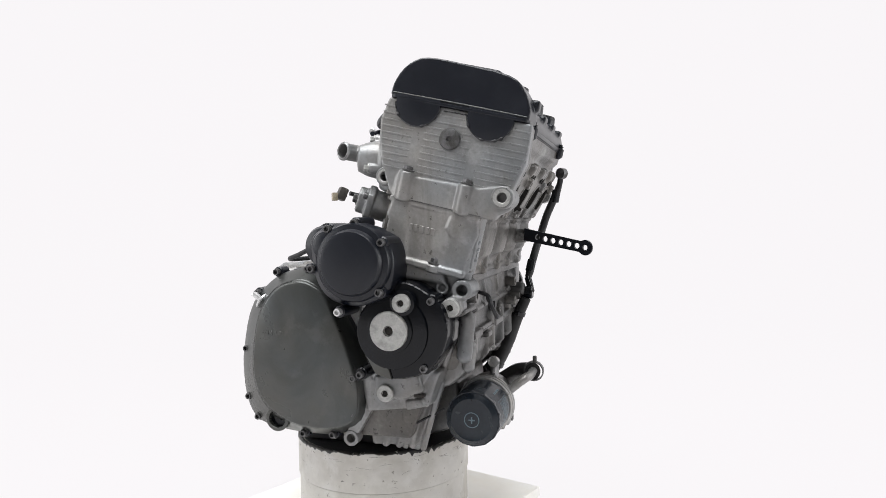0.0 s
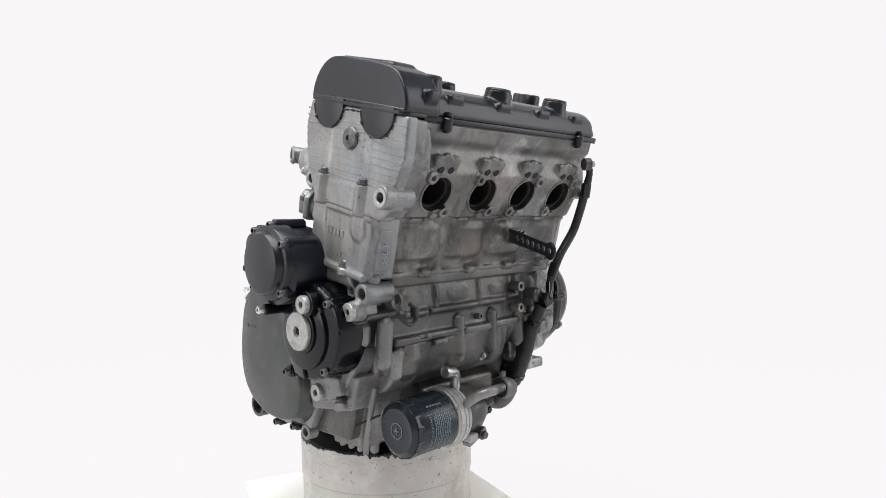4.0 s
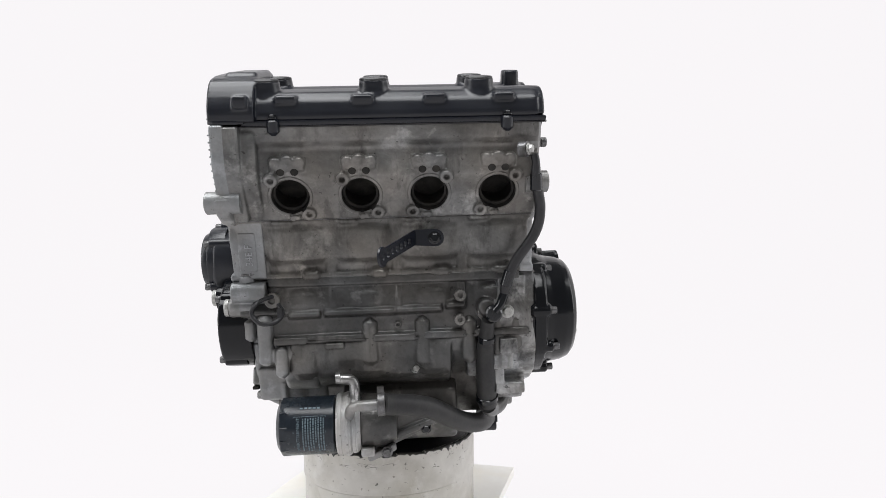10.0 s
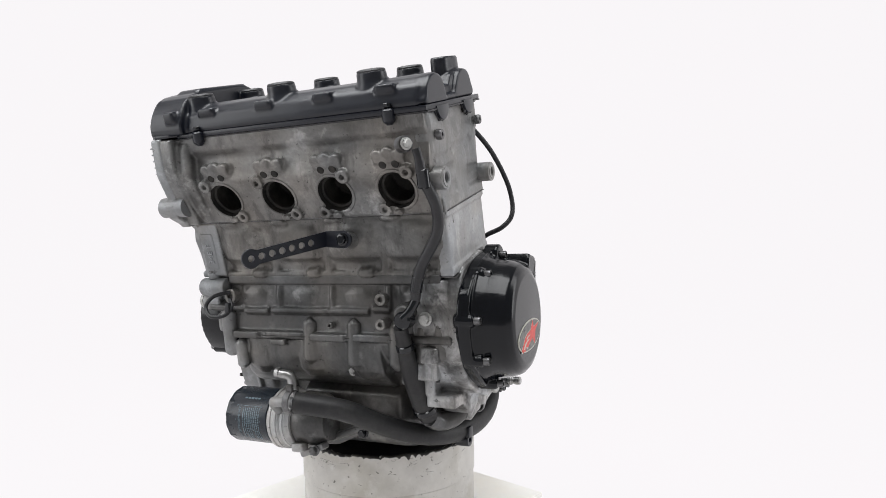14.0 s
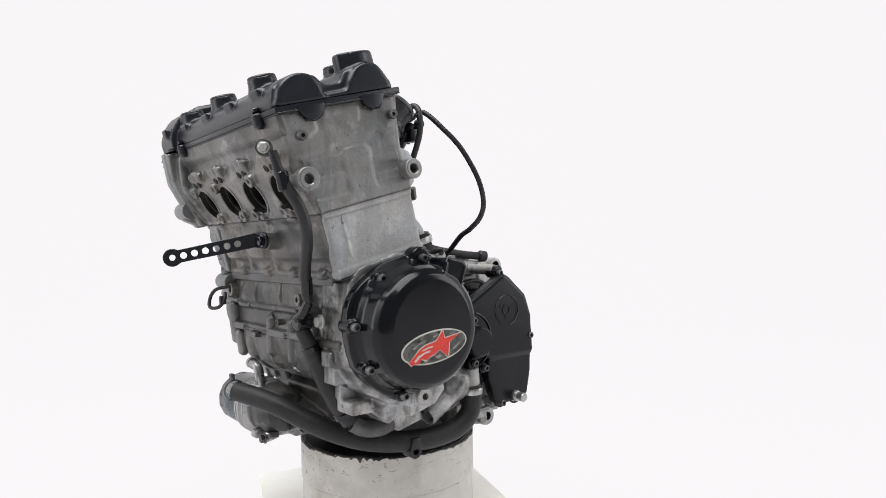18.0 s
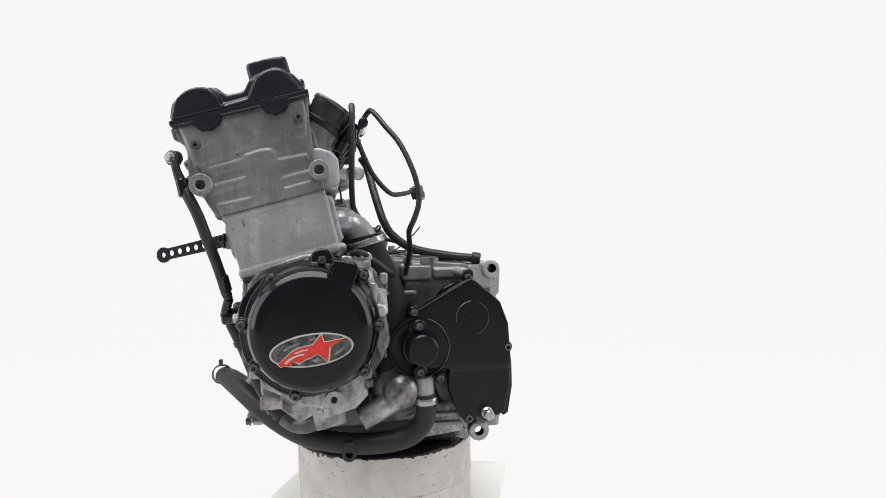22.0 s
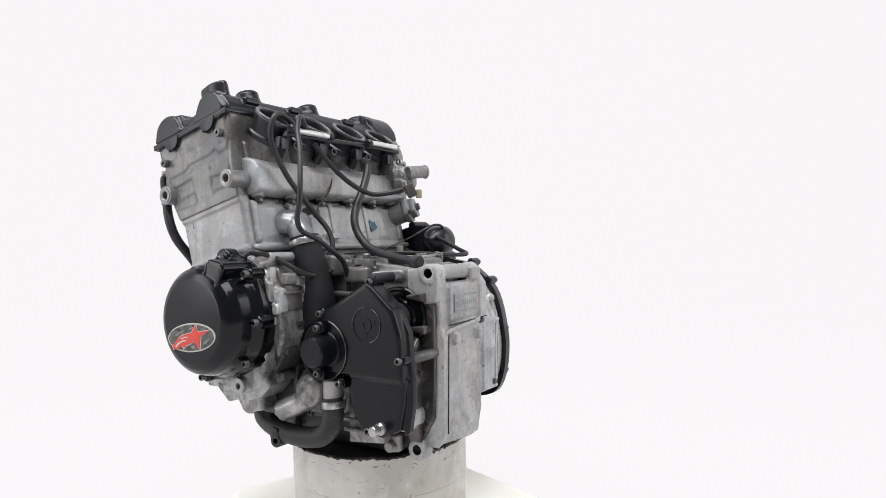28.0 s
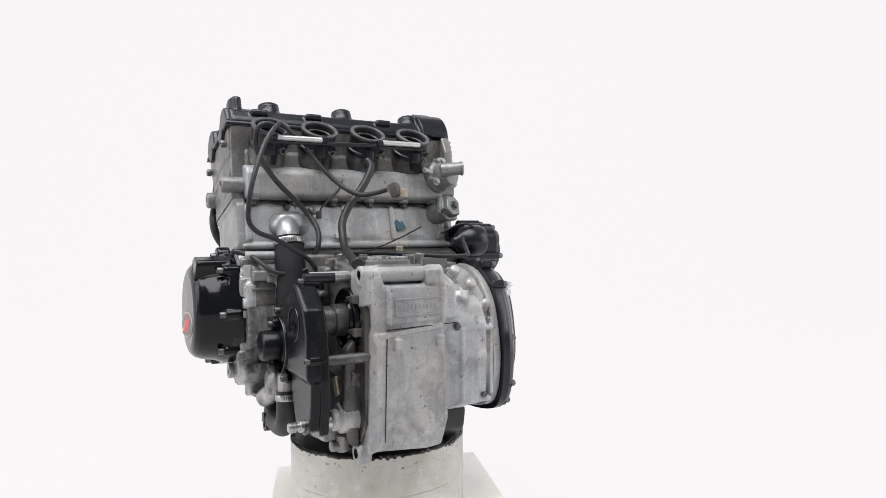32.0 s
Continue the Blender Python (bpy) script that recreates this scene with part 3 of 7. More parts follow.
def cylinder_head():
    bm = bmesh.new()
    prism(bm, ((-57, 0), (-64, 4), (-79, 53), (-77, 62), (-72.5, 81), (-73, 84), (-79, 92), (-80, 109), (72, 109), (66, 84), (60, 40), (58, 0)), BANK, -200, 144, 2)
    prism(bm, ((-75, 1), (-85, 30), (-95, 68), (-92, 109), (70, 109), (66, 84), (60, 40), (52, 1)), BANK, -203, -182, 3, 3)
    body = part("cylinder_head", bm, ALU_GRIMY, engine, "grimy cast aluminium cylinder head with four open exhaust ports")
    bm = bmesh.new()
    prism(bm, ((-63, 0), (-65, 6), (-60, 7), (58, 7), (60, 0)), BANK, -208, 143, 1.2)
    part("head_flange", bm, ALU_GRIMY, body)
    for x in BORES:
        bm = bmesh.new()
        lathe(bm, port_point(x, 0, 0, -3), PORT_D, ((21.4, 0), (27, 0), (25.0, 4.0), (24.4, 4.8), (22.4, 4.8), (21.4, 4.0), (21.4, 0)), 40)
        ring = part("exhaust_port", bm, ALU_GRIMY, body)
        bm = bmesh.new()
        lathe(bm, port_point(x, 0, 0, -9), PORT_D, ((17.5, 0), (21.2, 0), (21.2, 3), (19.5, 4), (17.5, 3), (17.5, 0)), 32)
        part("gasket_ring", bm, SOOT_SHADE, ring)
        s = 1 if x > -18 else -1
        for a, b, ro, ri in ((19 * s, 22, 8, 3.2), (-19 * s, -21, 8, 3.2), (-s * 1, -25, 3.8, 1.8), (-s * 6, -25, 3.2, 1.5)):
            bm = bmesh.new()
            pipe(bm, port_point(x, a, b, -6), PORT_D, ro, ri, 12.5, 8, 18)
            part("stud_boss", bm, ALU_GRIMY, ring)
        bm = bmesh.new()                                                               # air passage lump over each port
        for a, b, r in ((-13, 40, 7), (0, 41, 8), (13, 40, 7), (-7, 32, 5), (7, 32, 5)):
            lathe(bm, port_point(x, a, b, -8), PORT_D, ((0, 0), (r, 0), (r, 7), (r * 0.85, 8.6), (r * 0.5, 9.2), (0, 9.4)), 18)
        prism(bm, ((-19, 31), (-18, 45), (18, 45), (19, 31)), Matrix.Translation(port_point(x, 0, 0)) @ Matrix(((1, 0, 0, 0), (0, PORT_UP.y, PORT_D.y, 0), (0, PORT_UP.z, PORT_D.z, 0), (0, 0, 0, 1))), -8, 0.5, 2)
        part("air_passage", bm, ALU_GRIMY, ring)
        for a in (-7.5, 7.5):
            bm = bmesh.new()
            lathe(bm, port_point(x, a, 30.5, -2), PORT_D, ((0, 0), (4.4, 0), (4.4, 3.0), (3.6, 3.5), (0, 3.5)), 16)
            part("dimple", bm, SOOT_SHADE, ring, "dark dimple")
    # ribs between the ports, and the wide column at the chain end
    for x in (-96, -18, 59.5):
        bm = bmesh.new()
        prism(bm, ((-60, 6), (-76, 46), (-72, 54), (-56, 6)), BANK, x - 6, x + 6, 2)
        part("rib", bm, ALU_GRIMY, body)
    bm = bmesh.new()
    prism(bm, ((-66, 2), (-80, 30), (-90, 60), (-87, 84), (-82, 104), (-60, 104), (-52, 2)), BANK, -200, -166, 9, 4)
    part("corner_column", bm, ALU_GRIMY, body)
    # finned chain end
    bm = bmesh.new()
    prism(bm, ((-76, -1), (-86, 30), (-96, 68), (-93, 111), (78, 111), (84, 84), (80, 60), (72, 35), (56, 6), (50, -1)), BANK, -212, -197, 3, 3)
    prism(bm, ((-70, -1.5), (-90, 14), (-94, 30), (-84, 40), (-50, 30), (48, 26), (50, -1.5)), BANK, -213.8, -198, 2, 3)
    prism(bm, ((-50, 24), (-52, 108), (-40, 108), (-42, 24)), BANK, -212.6, -205, 2, 3)
    prism(bm, ((30, 24), (28, 108), (40, 108), (42, 24)), BANK, -212.6, -205, 2, 3)
    end = part("finned_end", bm, ALU, body, "finned cast aluminium cam chain end")
    for i in range(10):
        v = 33 + i * 7.6
        lo, hi = -84 - 0.28 * min(v - 30, 40), 70 + 0.25 * min(v - 30, 50)
        for a, b in ((lo, -41), (-30, 28), (39, hi)):
            if a == lo and v > 84 or b == hi and v > 84:
                a, b = (a, b - 12) if a == lo else (a + 20, b)
            bm = bmesh.new()
            prism(bm, ((a + 1, v - 1.2), (b - 1, v - 1.2), (b - 1, v + 0.6), (a + 1, v + 0.6)), BANK, -212.9, -210, 0.6, 2)
            part("fin", bm, ALU, end)
    for u in (-36, 36):                                                                # upright bosses with nuts
        bm = bmesh.new()
        rod(bm, cyl(u, -4, -212), UP, 9, 36, 20, 2)
        part("nut_boss", bm, ALU, end)
        bolt(end, cyl(u, 32, -212), UP, 6, 6, "hex")
    bm = bmesh.new()
    lathe(bm, cyl(-5, 77, -211), NX, ((0, 0), (12.5, 0), (12.5, 2.6), (11, 4.6), (7, 5.6), (3.2, 6), (2.8, 4), (0, 4)), 32)
    part("round_plug", bm, BOLT, end, "dark steel round plug with a hex socket")
    # left end
    bm = bmesh.new()
    prism(bm, ((-57, -1), (-66, 30), (-72, 60), (-76, 109), (66, 109), (65, 86), (58, 60), (54, 34), (60, 12), (61, -1)), BANK, 128, 144.5, 3, 3)
    prism(bm, ((-58, -1.2), (-62, 14), (-30, 12.5), (30, 13.5), (62, 13), (61, -1.2)), BANK, 134, 146.4, 1.6, 3)               # foot flange
    prism(bm, ((-18, 8), (-20, 54), (-15, 60), (2, 61), (14, 60), (19, 52), (16, 30), (18, 8)), BANK, 136, 146.6, 2.2, 3)  # raised panel
    prism(bm, ((-68, 60), (-75, 109), (66, 109), (65, 86), (58, 64), (40, 62), (34, 70), (20, 66), (-22, 66), (-30, 60)), BANK, 136, 146.4, 4, 4)
    for pts in (((-58, 46), (-60, 56), (-16, 56), (-16, 48)), ((-58, 26), (-60, 36), (-16, 36), (-16, 28)), ((18, 38), (18, 46), (54, 44), (54, 34)), ((18, 18), (18, 25), (56, 26), (56, 18))):
        prism(bm, pts, BANK, 136, 146.2, 2.0, 3)
    prism(bm, ((-70, 76), (-72, 106), (-60, 107), (-40, 98), (-38, 84), (-52, 78)), BANK, 138, 147.8, 4, 4)
    prism(bm, ((-36, 82), (-30, 104), (20, 105), (14, 84)), BANK, 138, 147.2, 4, 4)
    prism(bm, ((44, 72), (40, 106), (64, 106), (63, 76)), BANK, 136, 147.4, 4, 4)
    part("left_end", bm, ALU_DULL, body, "pale cast aluminium left end of the head")
    # mounting bosses
    for p, d, r, h, ring_mat in (((-225, -220, 69), NX, 12.5, 38, WASHER), ((-211, -78, 99), NX, 11, 30, WASHER), ((156, -210, 84), PX, 12.5, 26, ALU), ((160, -82, 100), PX, 11.5, 40, ALU)):
        bm = bmesh.new()
        q = Vector(p) - Vector(d) * h
        pipe(bm, q, d, r, 5.5, h, 16, 26)
        boss = part("mount_boss", bm, ALU, body)
        bm = bmesh.new()
        lathe(bm, p, d, ((5.6, 0), (r - 2.5, 0), (r - 2.5, 0.8), (6.4, 0.8), (5.6, 0)), 26)
        part("bearing_face", bm, ring_mat, boss, "machined ring face")
    for p in ((149, -215, 128), (149, -104, 160)):
        bolt(body, p, PX, 5.5, 6, "washer", BOLT)
    # intake side: stubs and slope
    bm = bmesh.new()
    prism(bm, ((50, 1), (75, 1), (80, 4), (84, 20), (86, 32), (81, 42), (68, 50), (54, 52)), BANK, -184, 129, 3, 3)
    part("intake_wall", bm, ALU_CLEAN, body)
    # darker than the wall: shade under the boots put into the colour
    bm = bmesh.new()
    prism(bm, ((54, 38), (56, 74), (62, 78), (68, 70), (68, 38)), BANK, -172, 126, 3, 3)
    part("intake_recess", bm, ALU_GRIMY, body)
    return body


def valve_cover():
    bm = bmesh.new()
    prism(bm, ((-81, 113), (-81, 120), (-75, 134), (-62, 142), (-42, 145), (-24, 141), (-15, 130), (4, 130), (13, 141), (30, 145), (46, 144), (62, 137), (70, 122), (71, 113)), BANK, -168, 142, 4, 3)
    body = part("valve_cover", bm, BLACK_SATIN, engine, "satin black painted valve cover")
    bm = bmesh.new()
    prism(bm, [(min(max(a, -88), 77), max(b, 113)) for a, b in blend(((-88, 113), (-87, 127), (-76, 145), (-56, 158), (0, 162), (42, 162), (62, 152), (73, 136), (77, 122), (77, 113)), 3)[:-2]], BANK, -213, -164, 2.5, 3)
    prism(bm, ((-50, 158), (-40, 164), (44, 165), (56, 154)), BANK, -200, -166, 3)
    box(bm, cyl(-86, 134, -178), (16, 14, 10), BANKF, 3)
    part("chain_end_dome", bm, BLACK_SATIN, body)
    bm = bmesh.new()
    prism(bm, ((-82, 108.5), (-82, 114), (73, 114), (73, 108.5)), BANK, -180, 150, 1.2)
    prism(bm, ((-215, -80), (-213, -86), (-207, -89), (-184, -89), (-176, -84), (-176, 72), (-182, 77), (-207, 77.5), (-213, 75), (-214.5, 70)), BANKT, 111, 115, 1.2)
    part("flange", bm, BLACK_SATIN, body)
    bm = bmesh.new()
    prism(bm, ((-81, 106.6), (-81, 108.4), (72, 108.4), (72, 106.6)), BANK, -200, 150.8, 0.4, 1)
    part("gasket", bm, RUBBER, body)
    for u in (-46, 41):                                                                # half-moon cam plugs, both ends
        bm = bmesh.new()
        prism(bm, [(u + 27, 117)] + circle(u, 110, 27, 24, 0, -180) + [(u - 27, 117)], BANK, -214.4, -200, 1.0)
        part("cam_plug", bm, BLACK_SATIN, body)
    for u in (-42, 34):
        bm = bmesh.new()
        prism(bm, circle(u, 111, 15.5, 20, 180, 360), BANK, 140, 151.5, 1)
        part("cam_plug", bm, BLACK_SATIN, body)
    arch = blend(((-76, 113), (-76, 124), (-70, 135), (-57, 143), (-43, 144.5), (-31, 140.5), (-24.5, 131), (-22, 120), (-22, 113)), 3)
    arch = [(a, max(b, 113)) for a, b in arch[:-2]]                                    # dome over the exhaust camshaft's end
    bm = bmesh.new()
    loft(bm, arch, BANK, ((100, 1.0), (140, 1.0), (145, 0.985), (148, 0.95), (149.5, 0.88)))
    part("cam_end_dome", bm, BLACK_SATIN, body)
    arch = blend(((8, 113), (9, 124), (17, 135), (26, 143), (40, 146), (54, 142), (61, 130), (63, 113)), 3)
    arch = [(a, max(b, 113)) for a, b in arch[:-2]]
    bm = bmesh.new()
    loft(bm, arch, BANK, ((100, 1.0), (138, 1.0), (143, 0.985), (146, 0.95), (147.5, 0.88)))
    prism(bm, ((-30, 113), (-30, 119), (12, 121), (12, 113)), BANK, 100, 147, 3)
    part("cam_end_dome", bm, BLACK_SATIN, body)
    bm = bmesh.new()                                                                   # tower: a square box and a round post side by side
    loft(bm, blend(((44, 47), (26, 46), (14, 42), (13, 29), (20, 24), (34, 25), (44, 30), (56, 30), (60, 40)), 3), Matrix(((0, 1, 0, 92), (CA, 0, -SA, -135), (SA, 0, CA, 64), (0, 0, 0, 1))), ((120, 1.06), (140, 1.0), (156, 0.98), (159.5, 0.95), (160.5, 0.9)))
    part("breather_box", bm, BLACK_SATIN, body, "tall black box on the cover's rear corner")
    for x in (-156, -38, 79):
        for u in (-53, 42):
            bm = bmesh.new()
            lathe(bm, cyl(u, 130, x), UP, ((0, 0), (21, 0), (19.5, 7), (17.4, 12), (16.4, 16), (15.8, 24), (0, 24)), 28)
            boss = part("bolt_boss", bm, BLACK_SATIN, body)
            bm = bmesh.new()
            lathe(bm, cyl(u, 152.5, x), UP, ((0, 0), (15.2, 0), (15.4, 2.2), (14, 3.6), (9, 4.4), (7, 4.2), (6, 3.2), (0, 3.2)), 28)
            part("rubber_cap", bm, RUBBER, boss)
    for x in (-132, -50, 28, 104):                                                     # small lugs on the front slope
        bm = bmesh.new()
        box(bm, cyl(-74, 135, x), (23, 11, 9), BANKT, 3, 3)
        part("lug", bm, BLACK_SATIN, body)
    for x in (-98, 18, 100):
        bm = bmesh.new()
        box(bm, cyl(68, 131, x), (26, 10, 10), BANKT, 3.5, 3)
        part("lug", bm, BLACK_SATIN, body)
    for x in (-146, 107):
        bm = bmesh.new()
        rod(bm, cyl(-82, 98, x), UP, 6.8, 19, 18, 4)
        ear = part("bolt_ear", bm, BLACK_SATIN, body)
        bolt(ear, cyl(-82, 116.5, x), UP, 4.0, 4, "hex", BOLT_BLACK)
    bm = bmesh.new()                                                                   # raised moulding line and seams
    hose(bm, [cyl(u, v, -213.4) for u, v in ((-86, 117), (-40, 117.5), (20, 117.5), (74, 117))], 0.7, 6)
    for u in (-46, 41):                                                                # faint round outlines over the cam ends
        hose(bm, [cyl(u + 27 * math.cos(radians(a)), 112 + 27 * math.sin(radians(a)), -212.3) for a in range(15, 166, 15)], 0.7, 6, 3)
    part("moulding", bm, GREY_COVER, body)
    rnd = random.Random(21)
    for u, r, x in ((-46, 27.6, -214.2), (41, 27.6, -214.2), (-42, 16.2, 148.4), (34, 16.2, 148.4)):   # squeezed-out sealant round the cam plugs
        line = [cyl(u + r * math.cos(radians(a)), 110.5 + r * math.sin(radians(a)), x) for a in range(-176, 0, 8)]
        bm = bmesh.new()
        hose(bm, line, [rnd.uniform(0.3, 0.8) + (1.5 if rnd.random() < 0.16 else 0) for _ in line], 6, 3)
        part("sealant", bm, RUBBER, body, "crumbs of black sealant")
    for x, u0, u1 in ((148.6, -74, 64), (-213.6, -18, 14)):
        line = [cyl(u0 + (u1 - u0) * k / 40, 106.8 + rnd.uniform(-0.7, 0.5), x) for k in range(41)]
        bm = bmesh.new()
        hose(bm, line, [rnd.uniform(0.25, 0.7) + (1.1 if rnd.random() < 0.14 else 0) for _ in line], 6, 2)
        part("sealant", bm, RUBBER, body, "crumbs of black sealant")
    return body


cylinder_block()
cylinder_head()
valve_cover()


def crankcase():
    bm = bmesh.new()
    prism(bm, ((-164, -16), (-165.5, -40), (-166.5, -56), (-163, -66), (-162.5, -98), (-36, -98), (-36, 0), (-58, 8)), LEFT, -174, 40, 4)
    prism(bm, ((-162, -16), (-160, -44), (-154, -70), (-146, -98), (-36, -98), (-36, 0), (-58, 8)), LEFT, -196, -168, 4)
    prism(bm, ((-162, -16), (-164, -46), (-164, -64), (-162, -98), (-24, -98), (-24, -6), (-58, 8)), LEFT, 36, 126, 4)
    upper = part("upper_crankcase", bm, ALU_MID, engine, "grimy cast aluminium upper crankcase")
    bm = bmesh.new()
    prism(bm, ((-44, -98), (-44, 0), (20, -6), (126, -14), (138, -28), (142, -98)), LEFT, -62, 40, 4)
    prism(bm, ((-44, -98), (-44, 0), (20, -14), (70, -28), (96, -46), (112, -70), (118, -98)), LEFT, -146, -58, 4)
    part("gearbox_top", bm, ALU_DULL, upper, "dirty cast aluminium top of the gearbox")
    bm = bmesh.new()
    prism(bm, ((-166, -98), (-161, -122), (-153, -142), (-136, -155), (-114, -163), (-104, -185), (-90, -222), (60, -222), (60, -98)), LEFT, -150, 44, 4)
    prism(bm, ((-150, -98), (-142, -112), (-128, -134), (-114, -156), (-104, -185), (-90, -222), (60, -222), (60, -98)), LEFT, -178, -146, 4)
    prism(bm, ((-166, -98), (-156, -116), (-140, -132), (-118, -150), (-104, -185), (-90, -210), (-30, -210), (-24, -98)), LEFT, 40, 96, 4)
    prism(bm, ((0, -98), (0, -215), (110, -222), (132, -205), (142, -98)), LEFT, -72, 40, 4)
    lower = part("lower_crankcase", bm, ALU_CASE, engine, "oily cast aluminium lower crankcase")
    bm = bmesh.new()
    prism(bm, ((-96, -205), (-84, -236), (-60, -252), (90, -252), (112, -235), (118, -205)), LEFT, -120, 40, 6)
    part("oil_pan", bm, OIL, engine, "black oily sump resting on the drum")
    return upper, lower


upper_case, lower_case = crankcase()


# ---- engine: covers on the clutch side ----
def clutch_cover():
    rim = blend(((143, -140), (140, -110), (131, -71), (116, -44), (85, -19), (56, -11), (34, -11), (10, -28), (-6, -64), (-24, -98), (-39, -138), (-41, -167), (-33, -200), (2, -221), (55, -223), (100, -218), (126, -207), (139, -180)), 3)
    face = blend(((109, -141), (108, -112), (101, -75), (91, -53), (73, -33), (51, -25), (30, -26), (8, -39), (-6, -68), (-21, -104), (-32, -141), (-34, -167), (-27, -195), (6, -207), (48, -205), (76, -194), (93, -181), (104, -163)), 3)
    bm = bmesh.new()
    skin(bm, [(rim, -164), (rim, -175), (between(rim, face, 0.05), -177.5)], LEFT)
    flange = part("joint_flange", bm, BLACK_SATIN, engine)
    bm = bmesh.new()
    skin(bm, [(between(rim, face, 0.05), -170), (between(rim, face, 0.05), -179), (between(rim, face, 0.08), -182), (between(rim, face, 0.14), -184), (between(rim, face, 0.5), -193), (between(rim, face, 0.86), -202), (between(rim, face, 0.94), -204), (face, -204.6)], LEFT)
    body = part("clutch_cover", bm, GREY_COVER, engine, "large round dark grey painted clutch cover", 40)
    flange.parent = body
    bm = bmesh.new()
    loft(bm, face, LEFT, ((-200, 1.0), (-205.6, 1.0), (-207.4, 0.992), (-208.6, 0.975), (-209.2, 0.95), (-209.8, 0.6)))
    part("face", bm, GREY_COVER, body, "smooth dark grey raised face")
    bm = bmesh.new()                                                                   # bright worn line round the raised face
    hose(bm, [LEFT @ Vector((u, v, -206.6)) for u, v in face[-9:] + face[:16]], 0.45, 5, 2)
    part("worn_line", bm, BOLT, body, "worn bright edge line")
    for y, z, x in ((132, -115, -180), (131, -178, -180), (118, -204, -180), (48, -219, -188), (7, -218, -188), (-24, -186, -200), (-29, -142, -202), (84, -15, -180), (38, -11, -182), (113, -42, -180)):
        bm = bmesh.new()
        rod(bm, (x + 16, y, z), NX, 6.6, 18, 16, 1)
        ear = part("bolt_ear", bm, BLACK_SATIN, body)
        bolt(ear, (x - 2, y, z), NX, 4.4, 7)
    bm = bmesh.new()
    pipe(bm, (-176, 79.5, -200), NX, 16, 11.5, 28, 8, 28)
    part("sight_rim", bm, GREY_COVER, body)
    bm = bmesh.new()
    lathe(bm, (-196, 79.5, -200), NX, ((0, 0), (11.6, 0), (11.6, 2), (9, 2.6), (0, 2.6)), 28)
    part("sight_glass", bm, BLACK, body, "round dark oil sight glass")
    bm = bmesh.new()
    rod(bm, (-190, 86, -62), (-0.1, 0.8, 0.6), 12, 18, 20, 1.5)
    part("filler_neck", bm, GREY_COVER, body)
    bm = bmesh.new()
    rod(bm, (-194, 99, -52), (-0.1, 0.8, 0.6), 11, 4, 20, 1.2)
    box(bm, (-196, 105, -47), (19, 5, 9), Matrix.Rotation(radians(37), 4, "X") @ LEFT, 1.5)
    part("filler_cap", bm, TUBE, body, "bright oil filler cap")
    bm = bmesh.new()
    for i in range(4):
        prism(bm, ((88 - i * 6, -92), (84 - i * 6, -92), (84 - i * 6, -87), (88 - i * 6, -87)), LEFT, -210.2, -207, 0.3, 1)
    part("cast_mark", bm, GREY_COVER, body)
    return body


def starter_cover():
    bm = bmesh.new()
    lathe(bm, (-166, 2, 18), NX, ((0, 0), (6, 0), (8, 5), (16, 12), (22, 20), (25, 30), (25, 46), (22, 52), (12, 56), (0, 57)), 32)
    part("starter_motor", bm, BLACK_SATIN, engine, "black cylindrical starter motor")
    edge = blend(((-2, 8), (-2, 26), (-10, 36), (-26, 43), (-56, 43), (-84, 34), (-99, 22), (-103, -2), (-99, -26), (-86, -40), (-58, -49), (-26, -42), (-8, -22)), 3)
    bm = bmesh.new()
    skin(bm, [(edge, -205), (edge, -250), (between(edge, [(-56, 0)] * len(edge), 0.03), -253), (between(edge, [(-56, 0)] * len(edge), 0.16), -258), (between(edge, [(-56, 0)] * len(edge), 0.4), -259)], LEFT)
    lathe(bm, (-240, -57, 1), NX, ((0, 0), (45, 0), (44.5, 19), (43, 22), (37.6, 23.4), (36.6, 28), (34.6, 31), (30, 32), (0, 32.6)), 56)
    lathe(bm, (-240, -24, 20), NX, ((0, 0), (19, 0), (19, 14), (16, 20), (10, 22), (0, 22)), 32)
    body = part("starter_gear_cover", bm, BLACK_SATIN, engine, "round satin black starter gear cover", 26)
    for y, z, x in ((-92.5, 23, -259), (-89, -32, -260), (-26, 39, -254), (-4, -6, -254), (-38, -54.5, -258), (-58, 45, -252)):
        bm = bmesh.new()
        rod(bm, (x + 42, y, z), NX, 6.8, 42, 16, 1.4)
        ear = part("bolt_ear", bm, BLACK_SATIN, body)
        bolt(ear, (x, y, z), NX, 4.6, 7, "socket", TUBE if z == -54.5 else None)
    return body


